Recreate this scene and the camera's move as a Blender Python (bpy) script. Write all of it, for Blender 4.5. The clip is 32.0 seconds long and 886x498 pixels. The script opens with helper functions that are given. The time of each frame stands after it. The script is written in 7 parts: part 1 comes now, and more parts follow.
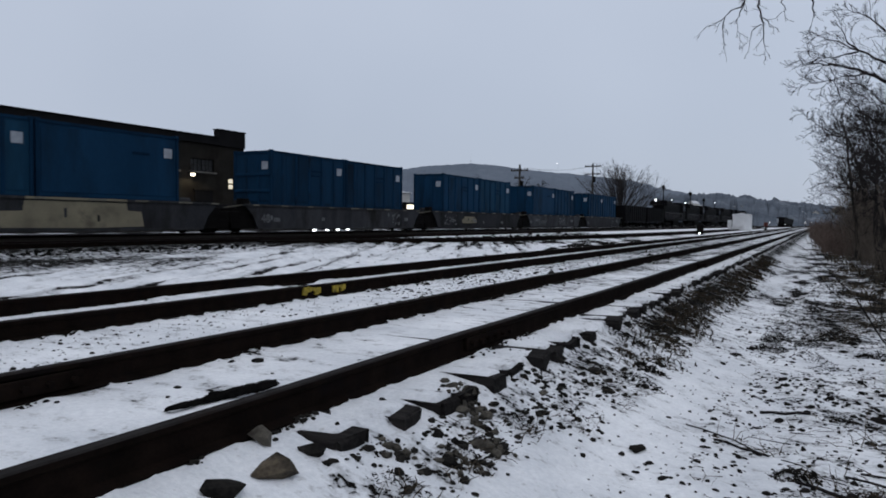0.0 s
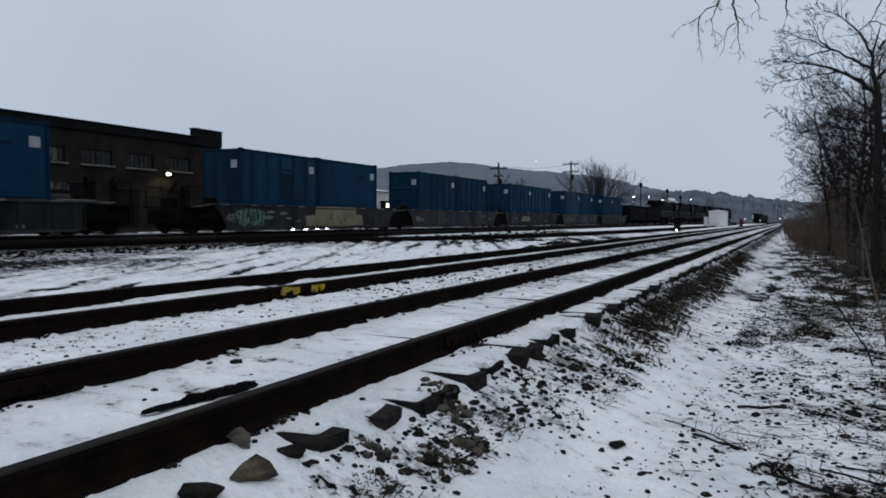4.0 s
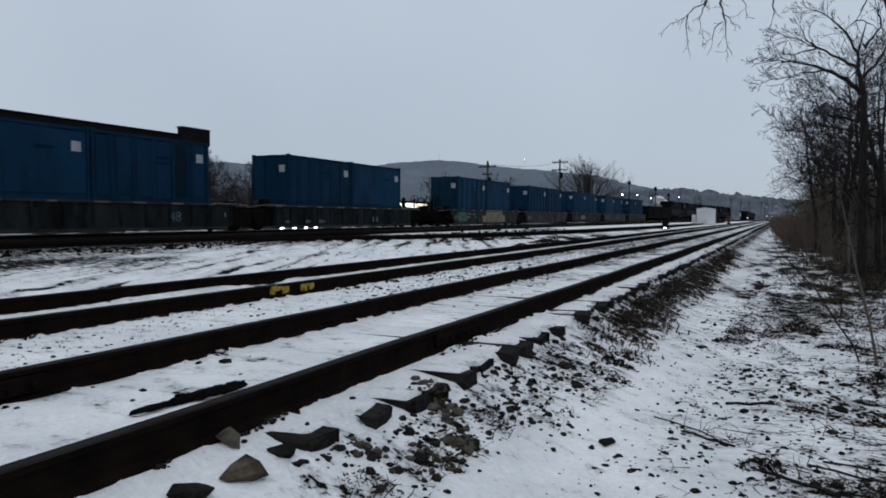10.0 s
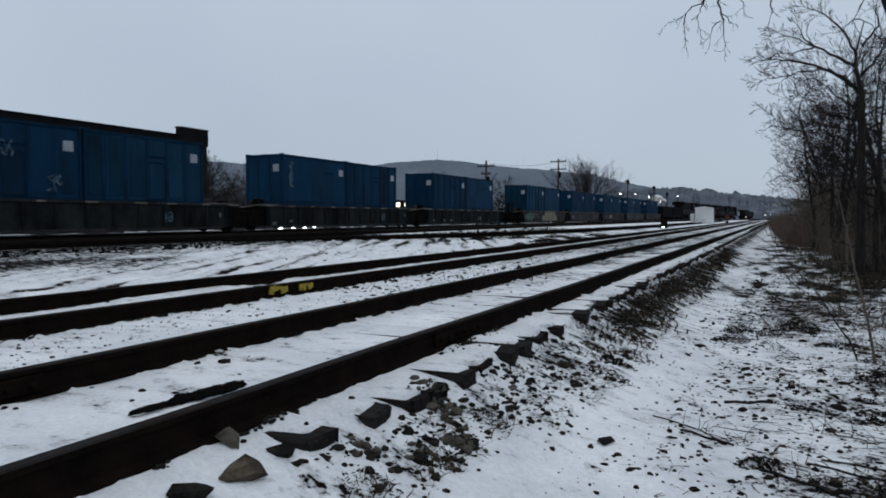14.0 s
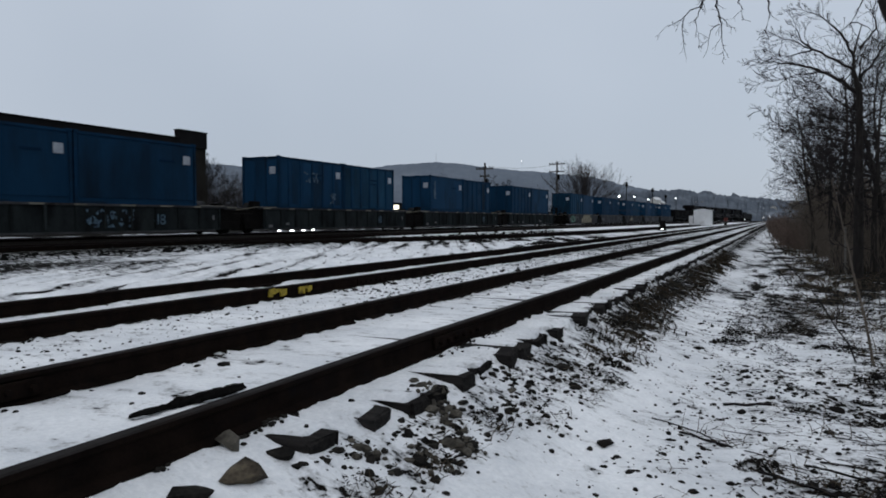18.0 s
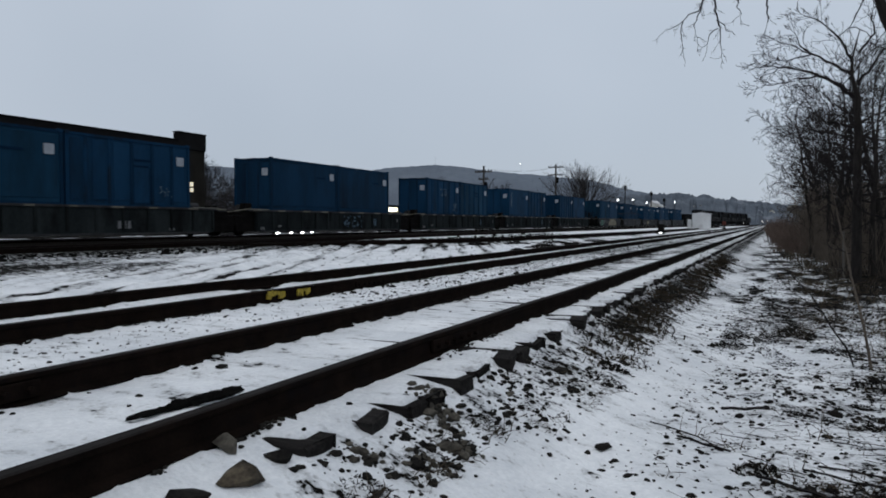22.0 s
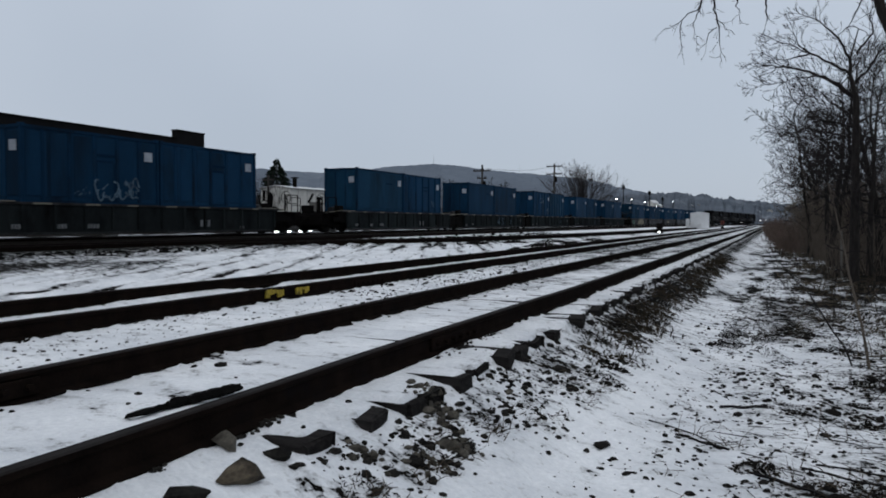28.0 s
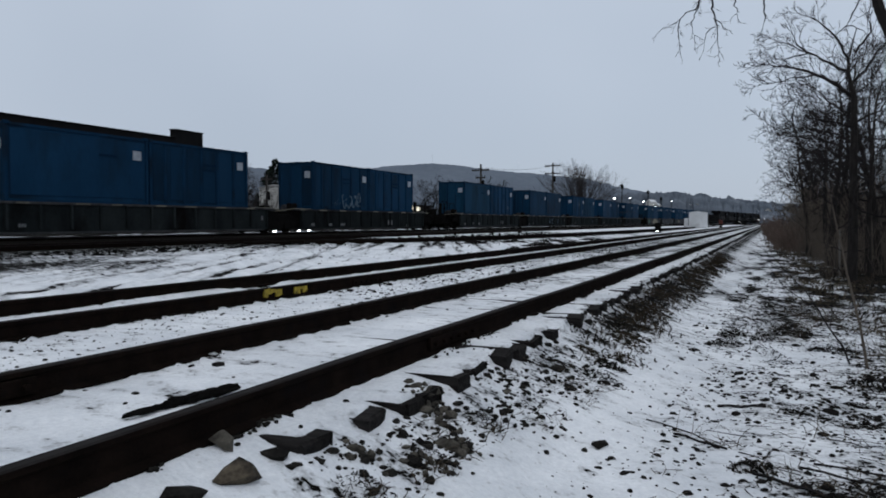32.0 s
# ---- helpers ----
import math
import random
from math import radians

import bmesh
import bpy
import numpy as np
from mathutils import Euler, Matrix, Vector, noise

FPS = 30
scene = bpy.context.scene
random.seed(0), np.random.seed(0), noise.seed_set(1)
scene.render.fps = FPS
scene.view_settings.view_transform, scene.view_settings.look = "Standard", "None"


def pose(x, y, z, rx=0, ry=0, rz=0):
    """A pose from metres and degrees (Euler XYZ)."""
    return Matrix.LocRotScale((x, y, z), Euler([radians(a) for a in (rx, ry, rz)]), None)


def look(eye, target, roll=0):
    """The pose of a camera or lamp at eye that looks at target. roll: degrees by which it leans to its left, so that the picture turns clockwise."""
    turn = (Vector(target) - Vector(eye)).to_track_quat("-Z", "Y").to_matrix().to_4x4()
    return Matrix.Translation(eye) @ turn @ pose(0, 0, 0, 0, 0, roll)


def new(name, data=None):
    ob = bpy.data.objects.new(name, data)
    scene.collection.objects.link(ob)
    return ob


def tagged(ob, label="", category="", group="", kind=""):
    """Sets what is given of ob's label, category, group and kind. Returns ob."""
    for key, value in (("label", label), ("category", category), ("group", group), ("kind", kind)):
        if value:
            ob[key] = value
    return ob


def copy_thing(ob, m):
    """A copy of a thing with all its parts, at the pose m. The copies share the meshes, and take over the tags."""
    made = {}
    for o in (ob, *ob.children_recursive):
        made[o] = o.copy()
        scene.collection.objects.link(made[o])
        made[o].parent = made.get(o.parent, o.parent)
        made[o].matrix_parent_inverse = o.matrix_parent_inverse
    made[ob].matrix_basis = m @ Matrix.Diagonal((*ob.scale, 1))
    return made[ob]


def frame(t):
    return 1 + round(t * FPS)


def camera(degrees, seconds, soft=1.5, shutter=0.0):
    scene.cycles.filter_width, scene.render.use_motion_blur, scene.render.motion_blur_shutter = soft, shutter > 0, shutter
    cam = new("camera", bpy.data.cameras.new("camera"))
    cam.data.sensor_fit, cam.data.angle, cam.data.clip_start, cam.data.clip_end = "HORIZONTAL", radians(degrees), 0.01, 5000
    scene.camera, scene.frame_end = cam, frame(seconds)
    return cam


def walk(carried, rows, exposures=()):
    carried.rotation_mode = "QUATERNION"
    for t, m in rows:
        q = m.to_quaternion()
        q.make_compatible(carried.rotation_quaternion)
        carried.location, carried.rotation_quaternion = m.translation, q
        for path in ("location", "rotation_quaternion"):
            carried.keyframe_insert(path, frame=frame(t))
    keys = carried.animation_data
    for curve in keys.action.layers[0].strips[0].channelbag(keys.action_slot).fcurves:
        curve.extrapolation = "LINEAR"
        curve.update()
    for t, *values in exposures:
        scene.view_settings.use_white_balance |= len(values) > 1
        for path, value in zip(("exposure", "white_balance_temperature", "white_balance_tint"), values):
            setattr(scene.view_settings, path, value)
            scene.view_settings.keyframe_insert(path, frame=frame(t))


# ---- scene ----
# The camera: held by hand beside the track, turning a little.
LENS = math.degrees(2 * math.atan(784 / 1250))
cam = camera(LENS, 32.0, soft=1.8, shutter=0.5)


def view(x, y, z, yaw, pitch, roll):
    return pose(x, y, z) @ pose(0, 0, 0, 0, 0, yaw) @ pose(0, 0, 0, 90 + pitch) @ pose(0, 0, 0, 0, 0, roll)


walk(cam, [
    (0, view(0.003, -0.008, 0.866, 28.031, -2.292, 0.635)),
    (0.5, view(0.006, -0.004, 0.868, 27.698, -2.293, 0.595)),
    (1, view(0.007, 0.001, 0.865, 27.600, -2.345, 0.431)),
    (1.5, view(0.008, 0.001, 0.867, 27.356, -2.383, 0.386)),
    (2, view(0.007, -0.004, 0.867, 26.825, -2.385, 0.377)),
    (2.5, view(0.002, -0.005, 0.868, 26.571, -2.404, 0.368)),
    (3, view(-0.001, -0.004, 0.867, 26.552, -2.393, 0.348)),
    (3.5, view(0.001, 0.001, 0.867, 26.552, -2.400, 0.307)),
    (5.5, view(-0.005, -0.005, 0.866, 25.609, -2.447, 0.253)),
    (6, view(-0.001, -0.003, 0.870, 25.613, -2.469, 0.250)),
    (6.5, view(-0.003, -0.002, 0.869, 25.607, -2.467, 0.248)),
    (7, view(-0.004, 0.001, 0.868, 25.589, -2.474, 0.228)),
    (7.5, view(-0.004, 0.003, 0.867, 25.576, -2.487, 0.198)),
    (8, view(-0.003, 0.000, 0.867, 25.567, -2.496, 0.177)),
    (8.5, view(-0.003, -0.001, 0.868, 25.546, -2.511, 0.189)),
    (9, view(-0.001, 0.001, 0.868, 25.553, -2.523, 0.159)),
    (9.5, view(-0.002, 0.004, 0.868, 25.531, -2.521, 0.135)),
    (10, view(-0.004, 0.002, 0.868, 25.509, -2.541, 0.123)),
    (10.5, view(-0.004, 0.001, 0.867, 25.499, -2.536, 0.078)),
    (11, view(-0.002, -0.001, 0.868, 25.494, -2.557, 0.093)),
    (11.5, view(-0.003, 0.001, 0.867, 25.475, -2.558, 0.103)),
    (12, view(-0.001, 0.003, 0.868, 25.464, -2.571, 0.022)),
    (12.5, view(-0.000, 0.000, 0.868, 25.439, -2.578, 0.000)),
    (13, view(-0.000, 0.000, 0.868, 25.439, -2.578, 0.000)),
    (13.5, view(0.000, -0.000, 0.868, 25.439, -2.578, -0.001)),
    (14, view(-0.002, -0.001, 0.868, 25.405, -2.575, -0.010)),
    (14.5, view(-0.003, -0.002, 0.868, 25.381, -2.579, -0.017)),
    (16.5, view(0.001, -0.011, 0.872, 25.359, -2.610, -0.085)),
    (17, view(-0.001, -0.010, 0.869, 25.330, -2.544, -0.115)),
    (17.5, view(-0.002, -0.012, 0.870, 25.316, -2.439, -0.044)),
    (18, view(-0.001, -0.012, 0.871, 25.305, -2.378, -0.042)),
    (18.5, view(-0.001, -0.013, 0.871, 25.292, -2.306, -0.050)),
    (19, view(-0.000, -0.012, 0.868, 25.268, -2.268, -0.076)),
    (19.5, view(-0.001, -0.013, 0.871, 25.251, -2.276, -0.064)),
    (20, view(0.001, -0.008, 0.871, 25.250, -2.271, -0.089)),
    (20.5, view(0.002, -0.010, 0.871, 25.248, -2.278, -0.110)),
    (21, view(0.003, -0.009, 0.871, 25.241, -2.286, -0.131)),
    (21.5, view(-0.005, -0.005, 0.870, 25.215, -2.233, 0.008)),
    (22, view(-0.000, -0.011, 0.873, 25.196, -2.154, 0.143)),
    (22.5, view(-0.001, -0.009, 0.872, 25.196, -2.149, 0.175)),
    (23, view(-0.000, -0.006, 0.871, 25.178, -2.152, 0.191)),
    (23.5, view(-0.001, -0.005, 0.871, 25.162, -2.152, 0.169)),
    (24, view(-0.003, -0.001, 0.871, 25.160, -2.167, 0.149)),
    (24.5, view(-0.003, 0.002, 0.870, 25.149, -2.171, 0.145)),
    (25, view(-0.005, 0.000, 0.869, 25.154, -2.188, 0.099)),
    (25.5, view(-0.006, -0.005, 0.870, 25.134, -2.187, 0.227)),
    (27.5, view(-0.005, -0.013, 0.867, 25.070, -2.219, 0.219)),
    (28, view(-0.004, -0.016, 0.868, 25.065, -2.232, 0.222)),
    (28.5, view(-0.003, -0.015, 0.868, 25.046, -2.235, 0.221)),
    (29, view(-0.002, -0.016, 0.867, 25.036, -2.240, 0.201)),
    (29.5, view(-0.005, -0.016, 0.869, 25.010, -2.247, 0.272)),
    (30, view(-0.004, -0.014, 0.869, 24.997, -2.249, 0.246)),
    (30.5, view(-0.002, -0.013, 0.869, 24.996, -2.248, 0.265)),
    (31, view(-0.000, -0.011, 0.869, 24.990, -2.258, 0.238)),
    (31.5, view(-0.003, -0.011, 0.866, 24.985, -2.269, 0.206)),
    (32, view(-0.001, -0.009, 0.867, 24.956, -2.274, 0.205)),
], [(0, 0, 6440, 14), (1, 0, 6220, 10), (3, 0, 6500, 11.5), (6, 0, 6530, 11), (9, 0, 6530, 9.5), (13, 0, 6370, 9), (17, 0, 6590, 10.5), (20, 0, 6590, 11.5), (23, 0, 6590, 10), (25, 0, 6500, 12.5), (28, 0, 6570, 11), (31, 0, 6470, 11.2), (32, 0, 6450, 11)])

# Overcast dusk: a grey-blue cloud sheet over a weak sky, and a wide, faint sun.
world = bpy.data.worlds.new("overcast_dusk")
scene.world = world
world.use_nodes = True
wn, wl = world.node_tree.nodes, world.node_tree.links
wn.clear()
w_out = wn.new("ShaderNodeOutputWorld")
w_bg = wn.new("ShaderNodeBackground")
w_sky = wn.new("ShaderNodeTexSky")
w_sky.sky_type, w_sky.sun_disc = "NISHITA", False
w_sky.sun_elevation, w_sky.sun_rotation = radians(12), radians(200)
w_bg2 = wn.new("ShaderNodeBackground")
w_add = wn.new("ShaderNodeAddShader")
w_co = wn.new("ShaderNodeTexCoord")
w_sep = wn.new("ShaderNodeSeparateXYZ")
w_ramp = wn.new("ShaderNodeValToRGB")
w_noise = wn.new("ShaderNodeTexNoise")
w_mix = wn.new("ShaderNodeMix")
w_mix.data_type, w_mix.blend_type = "RGBA", "MULTIPLY"
w_noise.inputs["Scale"].default_value = 1.6
w_noise.inputs["Detail"].default_value = 3
w_nr = wn.new("ShaderNodeValToRGB")
w_nr.color_ramp.elements[0].color, w_nr.color_ramp.elements[1].color = (0.92, 0.93, 0.94, 1), (1.07, 1.06, 1.05, 1)
w_nr.color_ramp.elements[0].position, w_nr.color_ramp.elements[1].position = 0.3, 0.7
w_ramp.color_ramp.elements[0].position, w_ramp.color_ramp.elements[0].color = 0.0, (0.415, 0.482, 0.577, 1)
w_ramp.color_ramp.elements[1].position, w_ramp.color_ramp.elements[1].color = 0.36, (0.484, 0.555, 0.652, 1)
w_top = w_ramp.color_ramp.elements.new(0.85)
w_top.color = (0.68, 0.735, 0.80, 1)
wl.new(w_co.outputs["Generated"], w_sep.inputs[0])
wl.new(w_co.outputs["Generated"], w_noise.inputs["Vector"])
wl.new(w_sep.outputs["Z"], w_ramp.inputs[0])
wl.new(w_noise.outputs["Fac"], w_nr.inputs[0])
w_mix.inputs["Factor"].default_value = 1.0
wl.new(w_ramp.outputs[0], w_mix.inputs["A"])
wl.new(w_nr.outputs[0], w_mix.inputs["B"])
wl.new(w_mix.outputs["Result"], w_bg2.inputs["Color"])
w_bg2.inputs["Strength"].default_value = 1.0
wl.new(w_sky.outputs[0], w_bg.inputs["Color"])
w_bg.inputs["Strength"].default_value = 0.006
wl.new(w_bg.outputs[0], w_add.inputs[0])
wl.new(w_bg2.outputs[0], w_add.inputs[1])
wl.new(w_add.outputs[0], w_out.inputs["Surface"])
sun = new("sun", bpy.data.lights.new("sun", "SUN"))
sun.data.energy, sun.data.angle, sun.data.color = 0.3, radians(40), (1.0, 0.95, 0.9)
sun.matrix_world = look((20, -30, 60), (0, 0, 0))
scene.view_settings.exposure = 0.0


# ---- materials ----
def surface(name, c1, c2, scale=3.0, rough=0.7, metal=0.0, bump=0.15, fine=40.0, dirt=None, dirt_amount=0.0, vary=0.0, spec=0.3, stretch=(1, 1, 1), bump_distance=0.02):
    """Two scales of noise between two colours, an optional dirt layer, and bump; shifted from object to object."""
    m = bpy.data.materials.new(name)
    m.use_nodes = True
    n, l = m.node_tree.nodes, m.node_tree.links
    b = n["Principled BSDF"]
    co, info, add, mp = n.new("ShaderNodeTexCoord"), n.new("ShaderNodeObjectInfo"), n.new("ShaderNodeVectorMath"), n.new("ShaderNodeMapping")
    mul = n.new("ShaderNodeMath")
    mul.operation, mul.inputs[1].default_value = "MULTIPLY", 50.0
    l.new(info.outputs["Random"], mul.inputs[0])
    l.new(co.outputs["Object"], mp.inputs["Vector"])
    mp.inputs["Scale"].default_value = stretch
    l.new(mp.outputs[0], add.inputs[0])
    l.new(mul.outputs[0], add.inputs[1])
    big, small = n.new("ShaderNodeTexNoise"), n.new("ShaderNodeTexNoise")
    big.inputs["Scale"].default_value, big.inputs["Detail"].default_value = scale, 5
    small.inputs["Scale"].default_value, small.inputs["Detail"].default_value = fine, 3
    l.new(add.outputs[0], big.inputs["Vector"])
    l.new(add.outputs[0], small.inputs["Vector"])
    mixn = n.new("ShaderNodeMix")
    mixn.inputs["Factor"].default_value = 0.35
    l.new(big.outputs["Fac"], mixn.inputs["A"])
    l.new(small.outputs["Fac"], mixn.inputs["B"])
    ramp = n.new("ShaderNodeValToRGB")
    ramp.color_ramp.elements[0].position, ramp.color_ramp.elements[0].color = 0.35, (*c1, 1)
    ramp.color_ramp.elements[1].position, ramp.color_ramp.elements[1].color = 0.65, (*c2, 1)
    l.new(mixn.outputs["Result"], ramp.inputs[0])
    colour = ramp.outputs[0]
    if dirt:
        dn = n.new("ShaderNodeTexNoise")
        dn.inputs["Scale"].default_value, dn.inputs["Detail"].default_value = scale * 0.6, 8
        dn.inputs["Roughness"].default_value = 0.65
        l.new(add.outputs[0], dn.inputs["Vector"])
        dr = n.new("ShaderNodeValToRGB")
        dr.color_ramp.elements[0].position, dr.color_ramp.elements[1].position = 0.62 - 0.25 * dirt_amount, 0.75 - 0.15 * dirt_amount
        l.new(dn.outputs["Fac"], dr.inputs[0])
        dm = n.new("ShaderNodeMix")
        dm.data_type = "RGBA"
        l.new(dr.outputs[0], dm.inputs["Factor"])
        l.new(colour, dm.inputs["A"])
        dm.inputs["B"].default_value = (*dirt, 1)
        colour = dm.outputs["Result"]
    if vary:
        hsv, mr = n.new("ShaderNodeHueSaturation"), n.new("ShaderNodeMapRange")
        mr.inputs["To Min"].default_value, mr.inputs["To Max"].default_value = 1 - vary, 1 + vary
        l.new(info.outputs["Random"], mr.inputs["Value"])
        l.new(mr.outputs[0], hsv.inputs["Value"])
        l.new(colour, hsv.inputs["Color"])
        colour = hsv.outputs[0]
    l.new(colour, b.inputs["Base Color"])
    rr = n.new("ShaderNodeMapRange")
    rr.inputs["To Min"].default_value, rr.inputs["To Max"].default_value = max(0.0, rough - 0.12), min(1.0, rough + 0.12)
    l.new(small.outputs["Fac"], rr.inputs["Value"])
    l.new(rr.outputs[0], b.inputs["Roughness"])
    b.inputs["Metallic"].default_value = metal
    b.inputs["Specular IOR Level"].default_value = spec
    if bump:
        bp = n.new("ShaderNodeBump")
        bp.inputs["Strength"].default_value, bp.inputs["Distance"].default_value = bump, bump_distance
        l.new(mixn.outputs["Result"], bp.inputs["Height"])
        l.new(bp.outputs[0], b.inputs["Normal"])
    return m


def glow(name, colour, strength):
    m = bpy.data.materials.new(name)
    m.use_nodes = True
    b = m.node_tree.nodes["Principled BSDF"]
    b.inputs["Base Color"].default_value = (*colour, 1)
    b.inputs["Emission Color"].default_value = (*colour, 1)
    b.inputs["Emission Strength"].default_value = strength
    return m


RUST = surface("rail_rust", (0.004, 0.0031, 0.0027), (0.0115, 0.0077, 0.006), 6, 0.9, 0.0, 0.3, 60, (0.006, 0.005, 0.005), 0.4, spec=0.02)
HEAD = surface("rail_head", (0.0105, 0.0095, 0.0093), (0.025, 0.0225, 0.0218), 5, 0.8, 0.0, 0.15, 50, (0.014, 0.0105, 0.009), 0.6, spec=0.04)
TIE = surface("creosoted_wood", (0.008, 0.0075, 0.0075), (0.024, 0.022, 0.021), 4, 0.9, 0, 0.5, 60, vary=0.35, stretch=(1, 8, 8), spec=0.03)
STONE = surface("ballast_stone", (0.005, 0.005, 0.005), (0.026, 0.024, 0.021), 9, 0.9, 0, 0.4, 60, spec=0.04)
STONE2 = surface("tan_stone", (0.034, 0.027, 0.019), (0.11, 0.09, 0.064), 12, 0.85, 0, 0.9, 60, (0.014, 0.012, 0.010), 0.55, spec=0.15)
GRAVEL = surface("grey_brown_gravel", (0.034, 0.031, 0.026), (0.105, 0.096, 0.08), 12, 0.85, 0, 0.4, 60, (0.012, 0.011, 0.01), 0.5, spec=0.1)
BLUE = surface("container_blue", (0.005, 0.0272, 0.061), (0.0084, 0.038, 0.082), 0.7, 0.65, 0, 0.1, 12, (0.005, 0.016, 0.031), 0.5, vary=0.05, stretch=(1, 1, 0.35), spec=0.03)
BLUED = surface("container_blue_rib", (0.0036, 0.0205, 0.047), (0.006, 0.029, 0.063), 0.9, 0.7, 0, 0.1, 14, (0.006, 0.012, 0.02), 0.5, vary=0.2, spec=0.03)
BLUE2 = surface("container_blue_faded", (0.0062, 0.031, 0.062), (0.0105, 0.044, 0.083), 0.7, 0.65, 0, 0.1, 12, (0.005, 0.018, 0.032), 0.6, vary=0.05, stretch=(1, 1, 0.25), spec=0.03)
BLUE3 = surface("container_blue_dark", (0.004, 0.0225, 0.05), (0.0068, 0.031, 0.066), 0.7, 0.65, 0, 0.1, 12, (0.0045, 0.013, 0.025), 0.6, vary=0.05, stretch=(1, 1, 0.25), spec=0.03)
# container blue darkened to stand for the shade in slots and hatch gaps
BLUESLOT = surface("container_blue_shadowed_slot", (0.003, 0.0145, 0.033), (0.0045, 0.019, 0.043), 2, 0.8, 0, 0.05, 14, spec=0.02)
PLACARD = surface("white_placard", (0.22, 0.245, 0.28), (0.34, 0.37, 0.41), 4, 0.6, 0, 0.05, 30, (0.25, 0.26, 0.28), 0.4)
WELL = surface("well_car_grey", (0.024, 0.025, 0.029), (0.048, 0.05, 0.055), 1.1, 0.75, 0, 0.12, 18, (0.014, 0.0125, 0.012), 0.6, vary=0.3, stretch=(1, 1, 0.4), spec=0.06)
WELLD = surface("well_car_dark", (0.008, 0.0105, 0.0115), (0.0205, 0.025, 0.0262), 1.2, 0.8, 0, 0.12, 18, (0.004, 0.004, 0.004), 0.5, vary=0.3, stretch=(1, 1, 0.4), spec=0.02)
PATCH = surface("tan_paint_patch", (0.14, 0.125, 0.085), (0.21, 0.185, 0.125), 1.5, 0.7, 0, 0.08, 20, (0.08, 0.07, 0.05), 0.4)
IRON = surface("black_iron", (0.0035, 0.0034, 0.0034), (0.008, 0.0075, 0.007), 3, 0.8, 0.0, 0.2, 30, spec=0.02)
WHEEL = surface("wheel_steel", (0.005, 0.0048, 0.0045), (0.012, 0.011, 0.010), 4, 0.7, 0.0, 0.1, 30, spec=0.1)
REFLECT = surface("reflector_tape", (0.06, 0.056, 0.045), (0.13, 0.122, 0.1), 6, 0.6, 0, 0.0, 30, (0.1, 0.09, 0.06), 0.5, vary=0.3)
PAINTW = surface("chalk_white_paint", (0.08, 0.085, 0.09), (0.15, 0.155, 0.16), 8, 0.8, 0, 0.0, 40, (0.1, 0.1, 0.11), 0.5)
PAINTB = surface("pale_blue_spray_paint", (0.045, 0.085, 0.125), (0.085, 0.14, 0.185), 8, 0.8, 0, 0.0, 40, (0.02, 0.035, 0.06), 0.7)
PAINTG = surface("green_spray_paint", (0.06, 0.15, 0.11), (0.12, 0.25, 0.19), 8, 0.8, 0, 0.0, 40, (0.06, 0.12, 0.1), 0.4)
YELLOW = surface("yellow_rail_paint", (0.22, 0.16, 0.016), (0.36, 0.27, 0.03), 14, 0.85, 0, 0.1, 60, (0.02, 0.016, 0.01), 0.5)
LOCO = surface("locomotive_black", (0.0035, 0.0035, 0.004), (0.008, 0.008, 0.009), 1.2, 0.7, 0, 0.05, 14, (0.010, 0.009, 0.008), 0.4, spec=0.02)
GLASSD = surface("dark_window_glass", (0.008, 0.009, 0.011), (0.02, 0.022, 0.026), 2, 0.12, 0, 0.0, 10, spec=0.5)
BRICK = surface("brown_brick", (0.0145, 0.0134, 0.0115), (0.0255, 0.0232, 0.0198), 0.8, 0.9, 0, 0.2, 14, (0.011, 0.009, 0.0075), 0.5, vary=0.15, spec=0.06)
COPING = surface("dark_roof_edge", (0.005, 0.005, 0.0055), (0.010, 0.010, 0.011), 1, 0.85, 0, 0.1, 14, spec=0.08)
SILL = surface("limestone_sill", (0.085, 0.08, 0.07), (0.14, 0.132, 0.12), 3, 0.85, 0, 0.1, 30)
PANE = surface("dusty_window_pane", (0.006, 0.0065, 0.007), (0.02, 0.021, 0.021), 0.9, 0.3, 0, 0.0, 8, (0.006, 0.006, 0.007), 0.5, vary=0.6, spec=0.2)
BOARD = surface("dusty_boarded_pane", (0.06, 0.066, 0.06), (0.12, 0.128, 0.115), 2, 0.8, 0, 0.0, 12, (0.015, 0.016, 0.015), 0.5, vary=0.4, spec=0.1)
WHITE = surface("white_siding", (0.52, 0.51, 0.475), (0.64, 0.625, 0.585), 0.6, 0.75, 0, 0.05, 12, (0.42, 0.41, 0.39), 0.35)
SHED = surface("white_metal_cladding", (0.55, 0.56, 0.57), (0.66, 0.67, 0.68), 0.8, 0.6, 0, 0.03, 12, (0.45, 0.45, 0.45), 0.3)
POLE = surface("weathered_pole_wood", (0.03, 0.027, 0.026), (0.06, 0.055, 0.05), 2, 0.9, 0, 0.3, 30, stretch=(4, 4, 0.5))
BARK = surface("grey_brown_bark", (0.014, 0.0125, 0.012), (0.032, 0.029, 0.027), 5, 0.95, 0, 0.5, 50, stretch=(3, 3, 0.6), spec=0.04)
TWIG = surface("dark_twigs", (0.010, 0.0095, 0.010), (0.023, 0.0205, 0.0205), 3, 0.95, 0, 0, 30, spec=0.04)
# twigs of the trees beyond the train, paler than the near ones
FARTWIG = surface("pale_grey_twigs", (0.03, 0.028, 0.029), (0.06, 0.055, 0.055), 3, 0.95, 0, 0, 30, spec=0.04)
